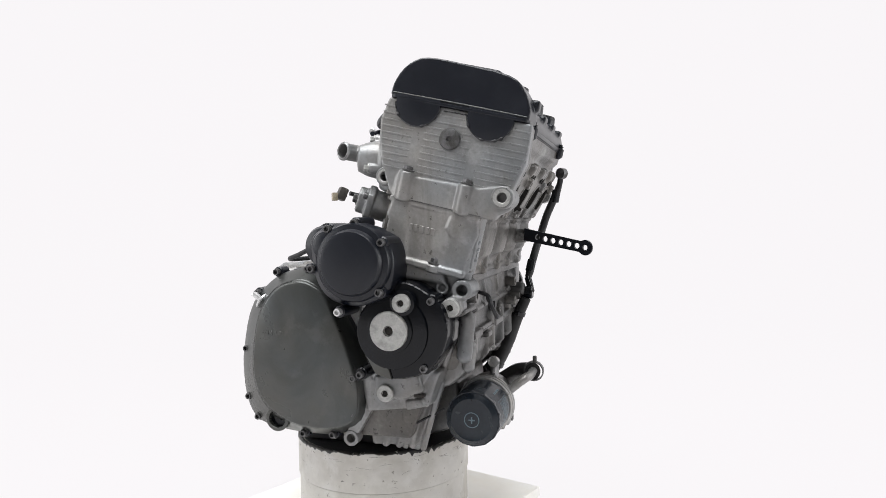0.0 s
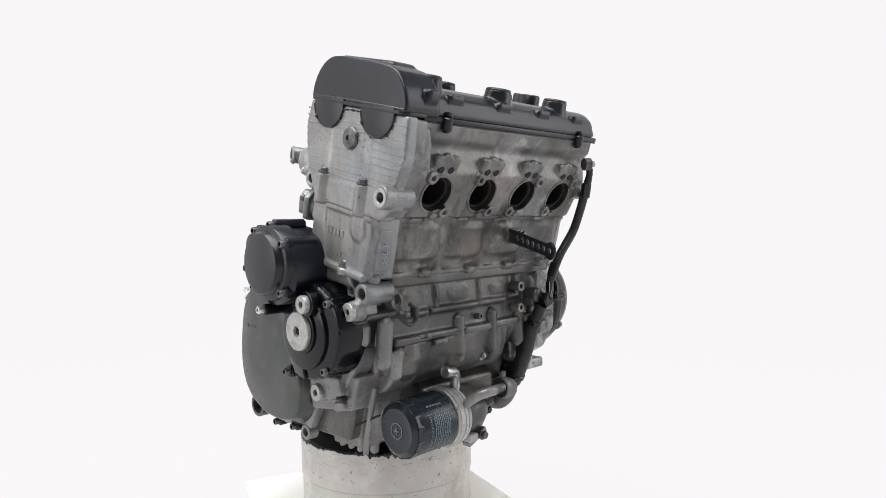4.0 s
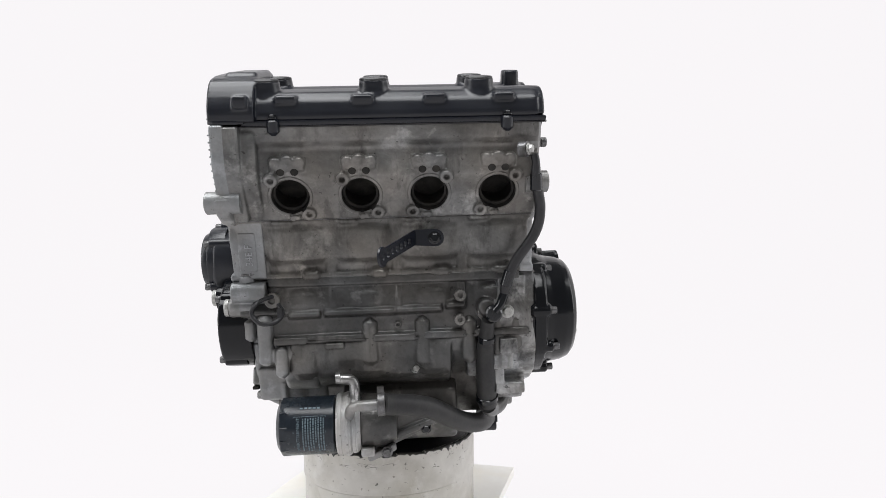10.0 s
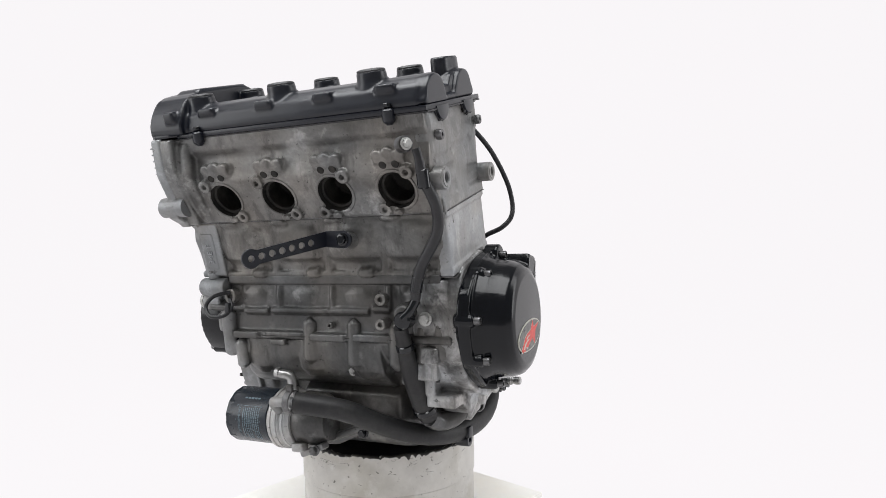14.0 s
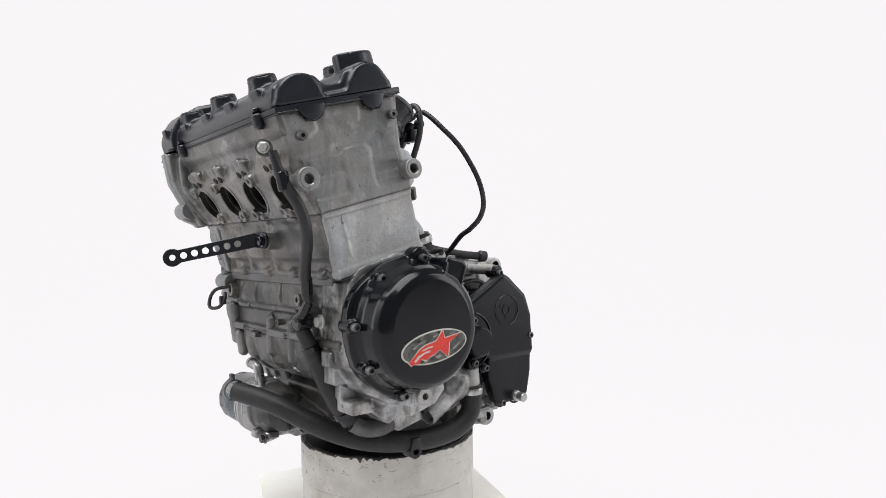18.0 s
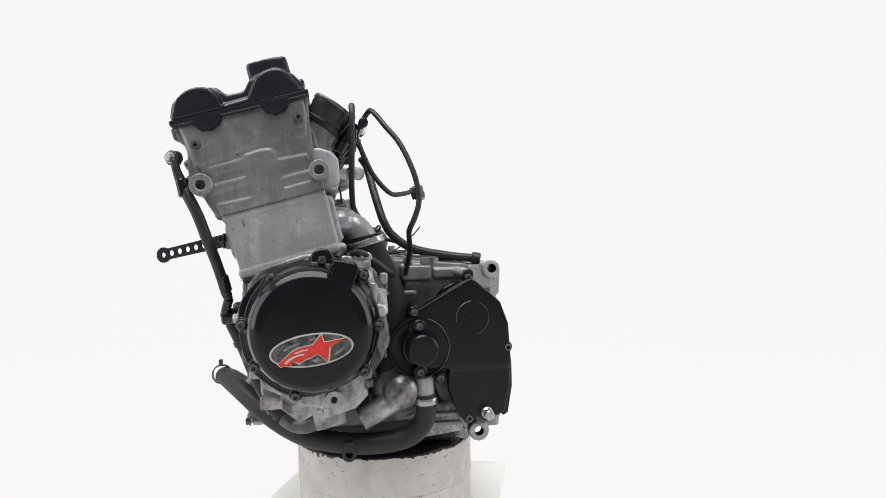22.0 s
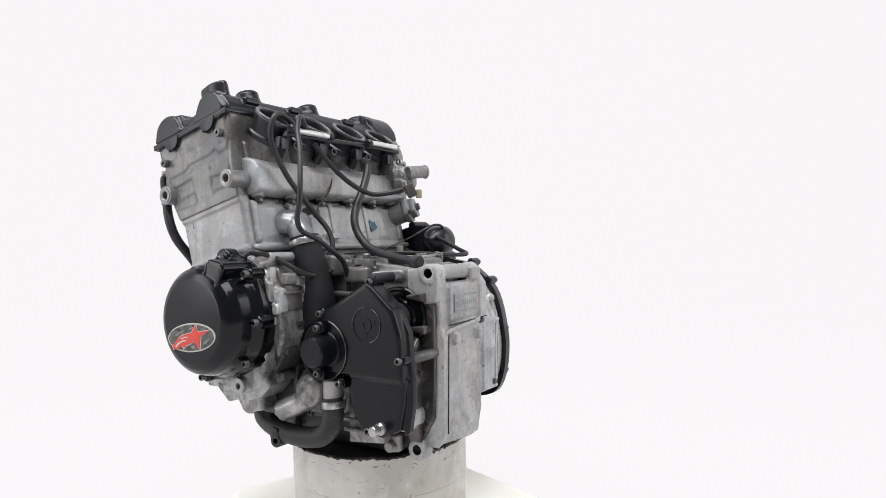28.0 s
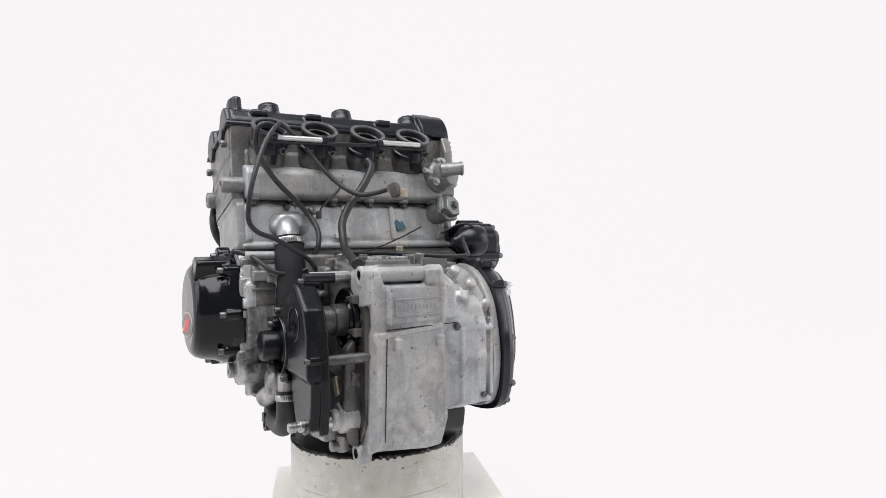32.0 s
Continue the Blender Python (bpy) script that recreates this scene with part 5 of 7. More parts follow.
# ---- engine: chain-end details of the block and case ----
def right_details():
    block = bpy.data.objects["cylinder_block"]
    # raised casting code plate
    bm = bmesh.new()
    prism(bm, ((-202, -62), (-202, -14), (-180, -14), (-180, -62)), BANKF, 54, 60, 2)
    pad = part("code_pad", bm, ALU, block)
    letters("34E F", 0.0115, BANKF @ Matrix.Translation((-186, -54, 60.2)) @ pose(0, 0, 0, 0, 0, 90), 1.2, ALU_CLEAN, pad, "casting_code", "raised cast code")
    for u, x in ((-52, -196), (40, -208), (-18, -208)):
        bolt(block, cyl(u, -66, x), UP, 6, 8, "hex")
        bm = bmesh.new()
        rod(bm, cyl(u, -76, x), UP, 9.5, 10, 20, 2)
        part("nut_boss", bm, ALU, block)
    # right wall of the crankcase
    bm = bmesh.new()
    prism(bm, ((-166, -14), (-164, -40), (-152, -70), (-145, -100), (-134, -124), (-120, -140), (-50, -146), (-40, -60), (-40, 0), (-84, 6)), LEFT, -200, -176, 4)
    wall = part("right_case_wall", bm, ALU, lower_case)
    bm = bmesh.new()
    prism(bm, ((-136, -132), (-120, -176), (-40, -186), (-34, -140)), LEFT, -196, -140, 5, 3)
    part("casting_step", bm, ALU, wall)
    bm = bmesh.new()
    prism(bm, ((-124, -150), (-108, -196), (-92, -236), (-30, -240), (-24, -150)), LEFT, -158, -112, 5, 3)
    for y0, y1, x in ((-112, -84, -160), (-94, -66, -160), (-72, -48, -160), (-128, -100, -164)):   # slanting ribs down the pan
        hose(bm, ((x, y0, -152), (x, (y0 + y1) / 2, -196), (x + 4, y1, -240)), 4.2, 8)
    for y, z, h in ((-92, -178, 24), (-60, -176, 22), (-50, -206, 26)):
        box(bm, (-160, y, z), (12, 18, h), TOP, 3)
    part("pan_wall", bm, ALU, wall)
    for x, y, z0, z1, r in ((-178, -160, -124, -62, 9.5), (-198, -150, -96, -66, 8), (-160, -160, -140, -100, 8)):
        bm = bmesh.new()
        rod(bm, (x, y, z0), (0, -0.12, 1), r, z1 - z0, 20, 5)
        part("rib", bm, ALU, wall)
    for pts, r, mat in ((((-172, -158, -70), (-172, -146, -92), (-166, -134, -122), (-156, -118, -160), (-142, -98, -206), (-130, -80, -248)), 6.5, ALU_CLEAN), (((-160, -96, -180), (-154, -84, -212), (-144, -70, -244)), 4.5, ALU), (((-196, -128, -100), (-194, -120, -134), (-186, -112, -160)), 5, ALU)):
        bm = bmesh.new()
        hose(bm, pts, r, 12)
        part("rib", bm, mat, wall)
    for pts, d0, d in ((((-56, -138), (-112, -134), (-118, -156), (-92, -166), (-56, -164)), -180, -206), (((-66, -172), (-100, -170), (-92, -190), (-60, -194)), -150, -176), (((-92, -168), (-114, -164), (-118, -174), (-94, -180)), -170, -202), (((-84, 2), (-146, -14), (-150, -28), (-90, -20)), -190, -210)):
        bm = bmesh.new()
        prism(bm, pts, LEFT, d0, d, 4, 3)
        part("casting_step", bm, ALU_GRIMY, wall)
    for y, z, x, r, mat in ((-158, -53, -220, 10.5, WASHER), (-71, -158, -206, 10.5, WASHER)):
        bm = bmesh.new()
        rod(bm, (x + 30, y, z), NX, r + 1.5, 30, 24, 2)
        part("boss", bm, ALU, wall)
        bolt(wall, (x, y, z), NX, r, 5, "washer", mat, "gallery_plug", "bright hex-socket plug")
    for y, z, x, r in ((-169, -34, -214, 12), (-144, -32, -208, 8)):
        bm = bmesh.new()
        pipe(bm, (x + 40, y, z), NX, r, r * 0.55, 40, 22, 24)
        part("bored_boss", bm, ALU, wall)
    # slot drawn as a dark box, its shade put into the colour
    bm = bmesh.new()
    box(bm, (-202, -112, -160), (8, 13, 4), TOP, 1)
    part("slot", bm, SOOT_SHADE, wall, "dark slot in the casting")
    # hanging lug
    bm = bmesh.new()
    prism(bm, ((-36, -148), (-52, -148), (-50, -176), (-26, -216), (-10, -214), (-34, -172)), LEFT, -178, -190, 2)
    pipe(bm, (-177, -16, -222), NX, 10, 5.5, 14, 13, 24)
    part("hanging_lug", bm, ALU, wall)
    bm = bmesh.new()
    prism(bm, ((-84, -24), (-134, -32), (-132, -44), (-104, -40), (-90, -52), (-82, -60)), LEFT, -200, -226, 3)
    part("black_shield", bm, BLACK, wall)
    bm = bmesh.new()
    hose(bm, ((-172, -52, -206), (-176, -60, -212), (-174, -82, -210), (-168, -110, -196), (-160, -130, -186)), 1.6, 6)
    part("wire", bm, RUBBER, wall, "thin black wire")
    # sensor lead on the front
    bm = bmesh.new()
    hose(bm, ((-166, -176, -40), (-178, -192, -44), (-186, -198, -56), (-176, -202, -68), (-160, -196, -68), (-152, -190, -58), (-158, -186, -48)), 2.5, 8)
    part("wire", bm, RUBBER, upper_case, "thin black sensor lead")
    bm = bmesh.new()
    box(bm, (-155, -191, -58), (6, 9, 12), TOP, 1.5)
    part("lead_plug", bm, RUBBER, upper_case)


# ---- lettering ----
def letters(text, size, m, depth, material, parent, name, label=""):
    """Words in the built-in font, turned into a mesh."""
    cu = bpy.data.curves.new("text", "FONT")
    cu.body, cu.size, cu.extrude = text, size * 1000, depth / 2
    cu.resolution_u = 2
    tmp = new("text", cu)
    me = bpy.data.meshes.new_from_object(tmp.evaluated_get(bpy.context.evaluated_depsgraph_get()))
    bpy.data.objects.remove(tmp)
    bm = bmesh.new()
    bm.from_mesh(me)
    bm.transform(m)
    bpy.data.meshes.remove(me)
    return part(name, bm, material, parent, label)


right_details()


# ---- engine: thermostat and water fittings ----
def water_fittings():
    bm = bmesh.new()
    lathe(bm, (-176, -72, 120), Vector((-0.35, 0.9, 0.1)), ((0, 0), (27, 0), (27, 10), (23, 15), (21, 26), (16, 38), (0, 41)), 32)
    pipe(bm, (-166, -34, 130), Vector((-0.91, 0.4, 0.08)), 10.4, 8.4, 37, 28, 28)
    body = part("thermostat_housing", bm, ALU, engine, "cast aluminium thermostat housing with a hose stub")
    bm = bmesh.new()
    lathe(bm, (-195, -21.3, 132.5), Vector((-0.91, 0.4, 0.08)), ((10.2, 0), (11.4, 1), (11.4, 3), (10.2, 4), (10.2, 0)), 28)
    part("hose_bead", bm, ALU, body)
    for p in ((-178, -58, 146), (-200, -58, 110), (-160, -44, 112)):
        bm = bmesh.new()
        rod(bm, Vector(p) - Vector((-0.35, 0.9, 0.1)) * 12, Vector((-0.35, 0.9, 0.1)), 7, 16, 18, 1.5)
        part("bolt_ear", bm, ALU_CLEAN, body)
        bolt(body, Vector(p) + Vector((-0.35, 0.9, 0.1)) * 4, Vector((-0.35, 0.9, 0.1)), 4.5, 6, "hex", WASHER)
    bm = bmesh.new()
    rod(bm, (-150, -34, 126), (0.9, 0.4, 0.1), 4, 20, 14, 1)
    part("bleed_nipple", bm, BRIGHT, body, "bright steel bleed nipple")
    # tensioner
    d = Vector((-0.35, 0.88, 0.32)).normalized()
    across = Vector((0, 0, 1)).cross(d).normalized()
    rise = d.cross(across)
    base = Vector((-172, -80, 58))
    fr = Matrix.Identity(4)
    for i, ax in enumerate((across, rise, d)):
        fr.col[i][:3] = ax
    fr.translation = base
    bm = bmesh.new()
    rod(bm, base, d, 18, 34, 28, 2)
    prism(bm, ((-24, -8), (-14, 20), (10, 21), (24, 8), (16, -19), (-10, -21)), fr, 32, 41, 1.5)
    prism(bm, ((-17, -6), (-10, 16), (9, 16), (17, 6), (11, -15), (-8, -16)), fr, 40, 52, 2)
    tens = part("chain_tensioner", bm, ALU, engine, "aluminium cam chain tensioner with a bolted end plate")
    bolt(tens, base + d * 52, d, 5.5, 6, "hex")
    for u, v in ((-19, -6), (19, 6)):
        bolt(tens, fr @ Vector((u, v, 41)), d, 4.2, 5)
    # water inlet elbow and thick hose
    bm = bmesh.new()
    hose(bm, ((70, -66, 42), (74, -52, 43), (78, -40, 38), (80, -31, 28), (80, -26, 16)), (14, 15, 15.5, 15.5, 15.5), 20)
    lathe(bm, (70, -62, 30), PZ, ((0, 0), (24, 0), (28, 5), (29.5, 12), (27.5, 20), (21, 28), (11, 32), (0, 33)), 36)
    elbow = part("water_elbow", bm, SMOOTH, engine, "smooth aluminium water inlet elbow")
    bm = bmesh.new()
    prism(bm, blend(((36, 30), (38, 56), (62, 74), (98, 66), (108, 40), (74, 20)), 3), REAR, -94, -78, 2)
    part("flange", bm, ALU_CLEAN, elbow)
    bolt(elbow, (42, -78, 36), PY, 5, 7, "hex")
    bolt(elbow, (102, -78, 40), PY, 5, 7, "hex")
    bolt(elbow, (70, -78, 68), PY, 5.5, 12, "hex")
    bm = bmesh.new()
    hose(bm, ((80, -27, 26), (80, -23, 10), (82, -9, -28), (84, 1, -60), (85, 2, -98), (84, 0, -124), (82, -4, -146)), (19, 20, 21.5, 22, 21.5, 20, 18.5), 20)
    part("radiator_hose", bm, MATTE, engine, "thick curved black rubber water hose")
    clamp((80, -24.5, 18), Vector((0, 0.28, -0.96)), 20.6, elbow)
    # water pump
    bm = bmesh.new()
    lathe(bm, (70, 10, -166), PX, ((0, 0), (34, 0), (34, 20), (30, 30), (22, 36), (20, 46), (14, 52), (0, 54)), 32)
    prism(bm, blend(((-24, -138), (16, -128), (44, -146), (46, -190), (18, -208), (-16, -196)), 3), LEFT, 60, 84, 3)
    pump = part("water_pump", bm, ALU_WORN, engine, "cast aluminium water pump")
    bm = bmesh.new()
    pipe(bm, (104, 14, -172), Vector((0.12, -0.88, -0.42)), 14, 11, 60, 30, 26)
    part("outlet_stub", bm, ALU_CLEAN, pump)
    bm = bmesh.new()
    rod(bm, (104, 40, -150), Vector((0.02, 0.04, -1)), 11.5, 34, 24, 1.5)
    part("inlet_stub", bm, ALU_CLEAN, pump)
    for p in ((86, -20, -146), (86, 40, -198), (86, -10, -200)):
        bolt(pump, p, PX, 4.4, 6)
    clamp((105, 42, -180), Vector((0, 0.05, -1)), 13.4, pump)
    bm = bmesh.new()
    hose(bm, ((105, 41, -172), (105, 42, -190), (104, 36, -210), (102, 16, -225), (100, -20, -230), (96, -60, -228), (82, -102, -222), (60, -132, -212), (38, -160, -196), (8, -190, -175), (-40, -219, -162)), (12.8, 12.8, 13, 13.2, 13.2, 12.8, 12.5, 12.5, 12.5, 12.5, 12), 18)
    low = part("lower_water_hose", bm, DUSTY, engine, "long black rubber hose round the sump")
    bm = bmesh.new()
    pipe(bm, (92, -54, -239), PX, 9, 4, 18, 10, 20)
    prism(bm, ((-46, -236), (-62, -236), (-60, -222), (-48, -222)), LEFT, 96, 112, 2)
    part("clip", bm, BLACK_SATIN, low)


def clamp(p, d, r, parent):
    """A worm-drive hose clamp: slotted band and screw housing."""
    d = Vector(d).normalized()
    p = Vector(p)
    bm = bmesh.new()
    lathe(bm, p - d * 4, d, ((r - 0.6, 0), (r + 0.4, 0), (r + 0.7, 0.6), (r + 0.7, 7.4), (r + 0.4, 8), (r - 0.6, 8), (r - 0.6, 0)), 32)
    band = part("hose_clamp", bm, BRIGHT, parent, "bright slotted steel hose clamp")
    side = d.orthogonal().normalized()
    q = d.cross(side)
    for k in range(16):
        a = 0.7 + k * 0.15
        n = side * math.cos(a) + q * math.sin(a)
        t = d.cross(n)
        bm = bmesh.new()
        fr = Matrix.Identity(4)
        for i, ax in enumerate((t, d, n)):
            fr.col[i][:3] = ax
        box(bm, p + n * (r + 0.42), (0.9, 4.4, 0.8), fr, 0, 1)
        part("slot", bm, BOLT, band)
    n = side
    bm = bmesh.new()
    rod(bm, p + n * (r + 4) - d.cross(n) * 9, d.cross(n), 4, 15, 14, 0.8)
    part("clamp_screw", bm, BRIGHT, band)


water_fittings()


# ---- engine: oil line, filter print, cooler fittings, bracket ----
def front_plumbing():
    bm = bmesh.new()
    hose(bm, ((136, -240, 112), (138, -238, 102), (139, -231, 83), (146, -216, 53), (141, -207, 25), (118, -199, -9), (108, -193, -36), (106, -190, -46)), (4.6, 4.6, 6.2, 6.2, 6.2, 6.2, 6.2, 5), 12)
    line = part("oil_line", bm, RUBBER, engine, "black rubber oil line with crimped steel ends")
    for p, d, r, h in (((139, -233, 92), (0.02, 0.2, -1), 6.9, 20), ((113, -196, -18), (-0.3, 0.2, -1), 6.9, 20)):
        bm = bmesh.new()
        rod(bm, p, d, r, h, 18, 1.2)
        part("crimp", bm, BOLT_BLACK, line)
    bm = bmesh.new()
    lathe(bm, (120, -241, 117), (0.85, -0.5, 0), ((0, 0), (8.5, 0), (8.5, 9), (0, 9)), 22)
    part("banjo", bm, BOLT, line)
    bolt(line, (128, -246, 117), (0.85, -0.5, 0), 4.8, 6, "hex", WASHER)
    bm = bmesh.new()
    hose(bm, ((106, -190, -46), (100, -194, -58), (92, -197, -66)), 5.5, 12)
    rod(bm, (92, -182, -68), NY, 10, 18, 20, 2)
    part("lower_union", bm, BOLT_BLACK, line)
    bm = bmesh.new()
    hose(bm, ((86, -190, -76), (85, -182, -92), (84, -172, -112), (85, -160, -140), (87, -146, -168), (90, -132, -190)), (8, 8.8, 10.5, 12, 12.5, 12), 16)
    sec = part("breather_hose", bm, DUSTY, engine, "black rubber hose down the case front")
    for p, d in (((85, -180, -96), (0, 0.4, -1)), ((88, -141, -176), (0.05, 0.5, -1))):
        bm = bmesh.new()
        r = 8.8 if p[2] > -120 else 12.2
        lathe(bm, p, d, ((r, 0), (r + 1.8, 1), (r + 1.8, 7), (r, 8), (r, 0)), 22)
        part("band", bm, BOLT_BLACK, sec)
    bm = bmesh.new()
    hose(bm, ((90, -130, -192), (96, -116, -200), (108, -100, -198), (118, -84, -186)), 11.5, 14)
    part("elbow", bm, ALU_OILY_SHADED, sec)
    # bracket with a row of holes
    a, b = Vector((2, -206, 24)), Vector((-33, -292, 6))
    along = (b - a)
    n = Vector((along.y, -along.x, 0)).normalized()
    up = n.cross(along.normalized())
    if up.z < 0:
        up = -up
    al = along.normalized()
    fr = Matrix.Identity(4)
    for i, ax in enumerate((al, up, n)):
        fr.col[i][:3] = ax
    fr.translation = a
    ln = along.length
    bm = bmesh.new()
    outline = [(-2, 8.5), (ln - 8, 7.5)] + circle(ln, 0, 10.5, 14, 125, -125) + [(ln - 8, -7.5), (-2, -8.5)]
    prism(bm, outline, fr, -1.6, 1.6, 0.5, 1)
    strap = part("bracket", bm, BLACK_SATIN, engine, "black perforated steel strap bracket")
    tool = bmesh.new()
    for k in range(7):
        rod(tool, fr @ Vector((ln - k * (ln - 8) / 7.0, 0, -6)), n, 4.0 if k else 3.6, 12, 16, 0.1)
    cut(strap, tool)
    bm = bmesh.new()
    prism(bm, [(2, 15), (2, 33), (26, 33)] + circle(26, 23, 10, 10, 80, -80) + [(26, 13), (2, 15)][:1], FRONT, 203, 206.5, 0.6, 1)
    part("bracket_foot", bm, BLACK_SATIN, strap)
    bolt(strap, (25, -206.5, 23), NY, 5.5, 5, "hex", BOLT_BLACK)
    bm = bmesh.new()
    rod(bm, (24, -170, 22), NY, 10, 33, 22, 1.5)
    part("bracket_post", bm, ALU_GRIMY, strap)
    # filter print: a framed box of upright lines, title first
    axis = (-98, -165, -197)
    for s0, s1, a0, a1 in ((9, 9.5, 58, 148), (46, 46.5, 58, 148), (9, 46.5, 57.4, 58.2), (9, 46.5, 147.8, 148.6)):
        bm = bmesh.new()
        arc_bars(bm, axis, 34.15, (a0 + a1) / 2, a1 - a0, [(s0, s1 - s0)])
        part("print_frame", bm, PRINT, oil_can)
    rnd = random.Random(12)
    for k in range(9):
        bm = bmesh.new()
        a, stop = 60 + rnd.uniform(0, 3), 132 - (rnd.uniform(8, 26) if k % 4 == 3 else rnd.uniform(0, 3))
        while a < stop:
            ln = rnd.uniform(1.4, 5.0)
            arc_bars(bm, axis, 34.15, a + ln / 2, ln, [(11 + k * 2.95, 1.5)])
            a += ln + rnd.uniform(0.8, 1.5)
        part("print_line", bm, PRINT, oil_can, "unreadable pale print")
    bm = bmesh.new()
    letters_round(bm, "AVERTISSEMENT", axis, 34.2, 39.5, 5.0, 130, 60)
    part("print_title", bm, PRINT, oil_can, "pale printed warning title")
    bm = bmesh.new()
    arc_bars(bm, axis, 34.15, 40, 4, [(16 + j * 5, 3.6) for j in range(5)])
    part("print_block", bm, PRINT, oil_can, "unreadable pale print")
    bm = bmesh.new()
    lathe(bm, (-164.4, -165, -197), NX, ((8.6, 0.2), (9.6, 0.2), (9.6, 0.8), (8.6, 0.8), (8.6, 0.2)), 32)
    for c, s in (((-165.4, -165, -197), (1.0, 1.5, 8)), ((-165.4, -165, -197), (1.0, 8, 1.5))):
        box(bm, c, s, TOP, 0.2, 1)
    part("end_mark", bm, PRINT, oil_can, "pale round mark on the filter's end")
    # cooler
    for x0, r in ((-94, 37.5), (-86, 37.5), (-78, 35)):
        bm = bmesh.new()
        lathe(bm, (x0, -165, -197), PX, ((r - 3, 0), (r, 0.8), (r, 4.2), (r - 3, 5), (r - 3, 0)), 44)
        part("seam_ring", bm, ALU_CLEAN, oil_cooler)
    bm = bmesh.new()
    hose(bm, ((-74, -172, -168), (-74, -174, -156), (-75, -175, -147), (-79, -176, -142), (-87, -177, -141), (-95, -177, -139.5)), 6.2, 16)
    stub = part("cooler_pipe", bm, BRIGHT, oil_cooler, "bright bent steel pipe stub")
    bm = bmesh.new()
    lathe(bm, (-95, -177, -139.5), NX, ((0, -3), (4.6, -3), (4.8, 0), (7, 0.4), (7, -5), (6, -5.6)), 20)
    part("pipe_bead", bm, BRIGHT, stub)
    bm = bmesh.new()
    hose(bm, ((-80, -192, -182), (-78, -204, -172), (-72, -214, -165), (-60, -219, -163), (-38, -219.5, -162)), 6.0, 14)
    part("cooler_pipe", bm, ALU, oil_cooler, "aluminium outlet pipe")
    bm = bmesh.new()
    lathe(bm, (-46, -221.5, -161), (1, 0.02, 0), ((12, 0), (13.6, 0.6), (13.6, 8), (12, 8.6), (12, 0)), 24)
    band = part("spring_clamp", bm, BOLT, oil_cooler)
    bm = bmesh.new()
    box(bm, (-42, -223, -145), (8, 5, 9), TOP, 1.5)
    part("clamp_ear", bm, BOLT, band)
    for c, s, ry in (((-60, -184, -226), (16, 14, 10), 0), ((-44, -176, -230), (36, 14, 8), -22)):
        bm = bmesh.new()
        box(bm, c, s, Matrix.Rotation(radians(ry), 4, "Y"), 3, 3)
        part("mount_arm", bm, ALU_CLEAN if ry == 0 else ALU, oil_cooler)
    bm = bmesh.new()
    lathe(bm, (-70, -160, -197), PX, ((0, 0), (30, 0), (33, 6), (32, 30), (24, 44), (0, 46)), 32)
    part("filter_base", bm, ALU_OILY_SHADED, oil_cooler)
    bolt(oil_cooler, (-38, -184, -228), NY, 5, 7, "hex")
    bolt(oil_cooler, (10, -150, -212), NY, 5, 7, "hex", BOLT_BLACK)


def arc_bars(bm, c, r, a0, h, spans):
    """Short raised bars round a drum whose axis runs along x; spans are (start, length) along the axis."""
    c = Vector(c)
    for s, ln in spans:
        ring = []
        for a in (a0 - h / 2, a0 - h / 6, a0 + h / 6, a0 + h / 2):
            t = radians(a)
            ring.append([bm.verts.new(c + Vector((-(s + d), -rr * math.sin(t), rr * math.cos(t)))) for d, rr in ((0, r), (ln, r))])
        for p, q in zip(ring, ring[1:]):
            bm.faces.new((p[0], p[1], q[1], q[0]))


def letters_round(bm, text, c, r, along, size, a0, a1):
    """Words wrapped round a drum whose axis runs along x, read from a0 to a1 degrees."""
    cu = bpy.data.curves.new("text", "FONT")
    cu.body, cu.size = text, size
    cu.resolution_u = 1
    tmp = new("text", cu)
    me = bpy.data.meshes.new_from_object(tmp.evaluated_get(bpy.context.evaluated_depsgraph_get()))
    bpy.data.objects.remove(tmp)
    base = len(bm.verts)
    bm.from_mesh(me)
    bpy.data.meshes.remove(me)
    bm.verts.ensure_lookup_table()
    vs = bm.verts[base:]
    x0, x1 = min(v.co.x for v in vs), max(v.co.x for v in vs)
    for v in vs:
        t = radians(a0 + (a1 - a0) * (v.co.x - x0) / (x1 - x0))
        v.co = Vector(c) + Vector((-(along + v.co.y), -r * math.sin(t), r * math.cos(t)))


front_plumbing()


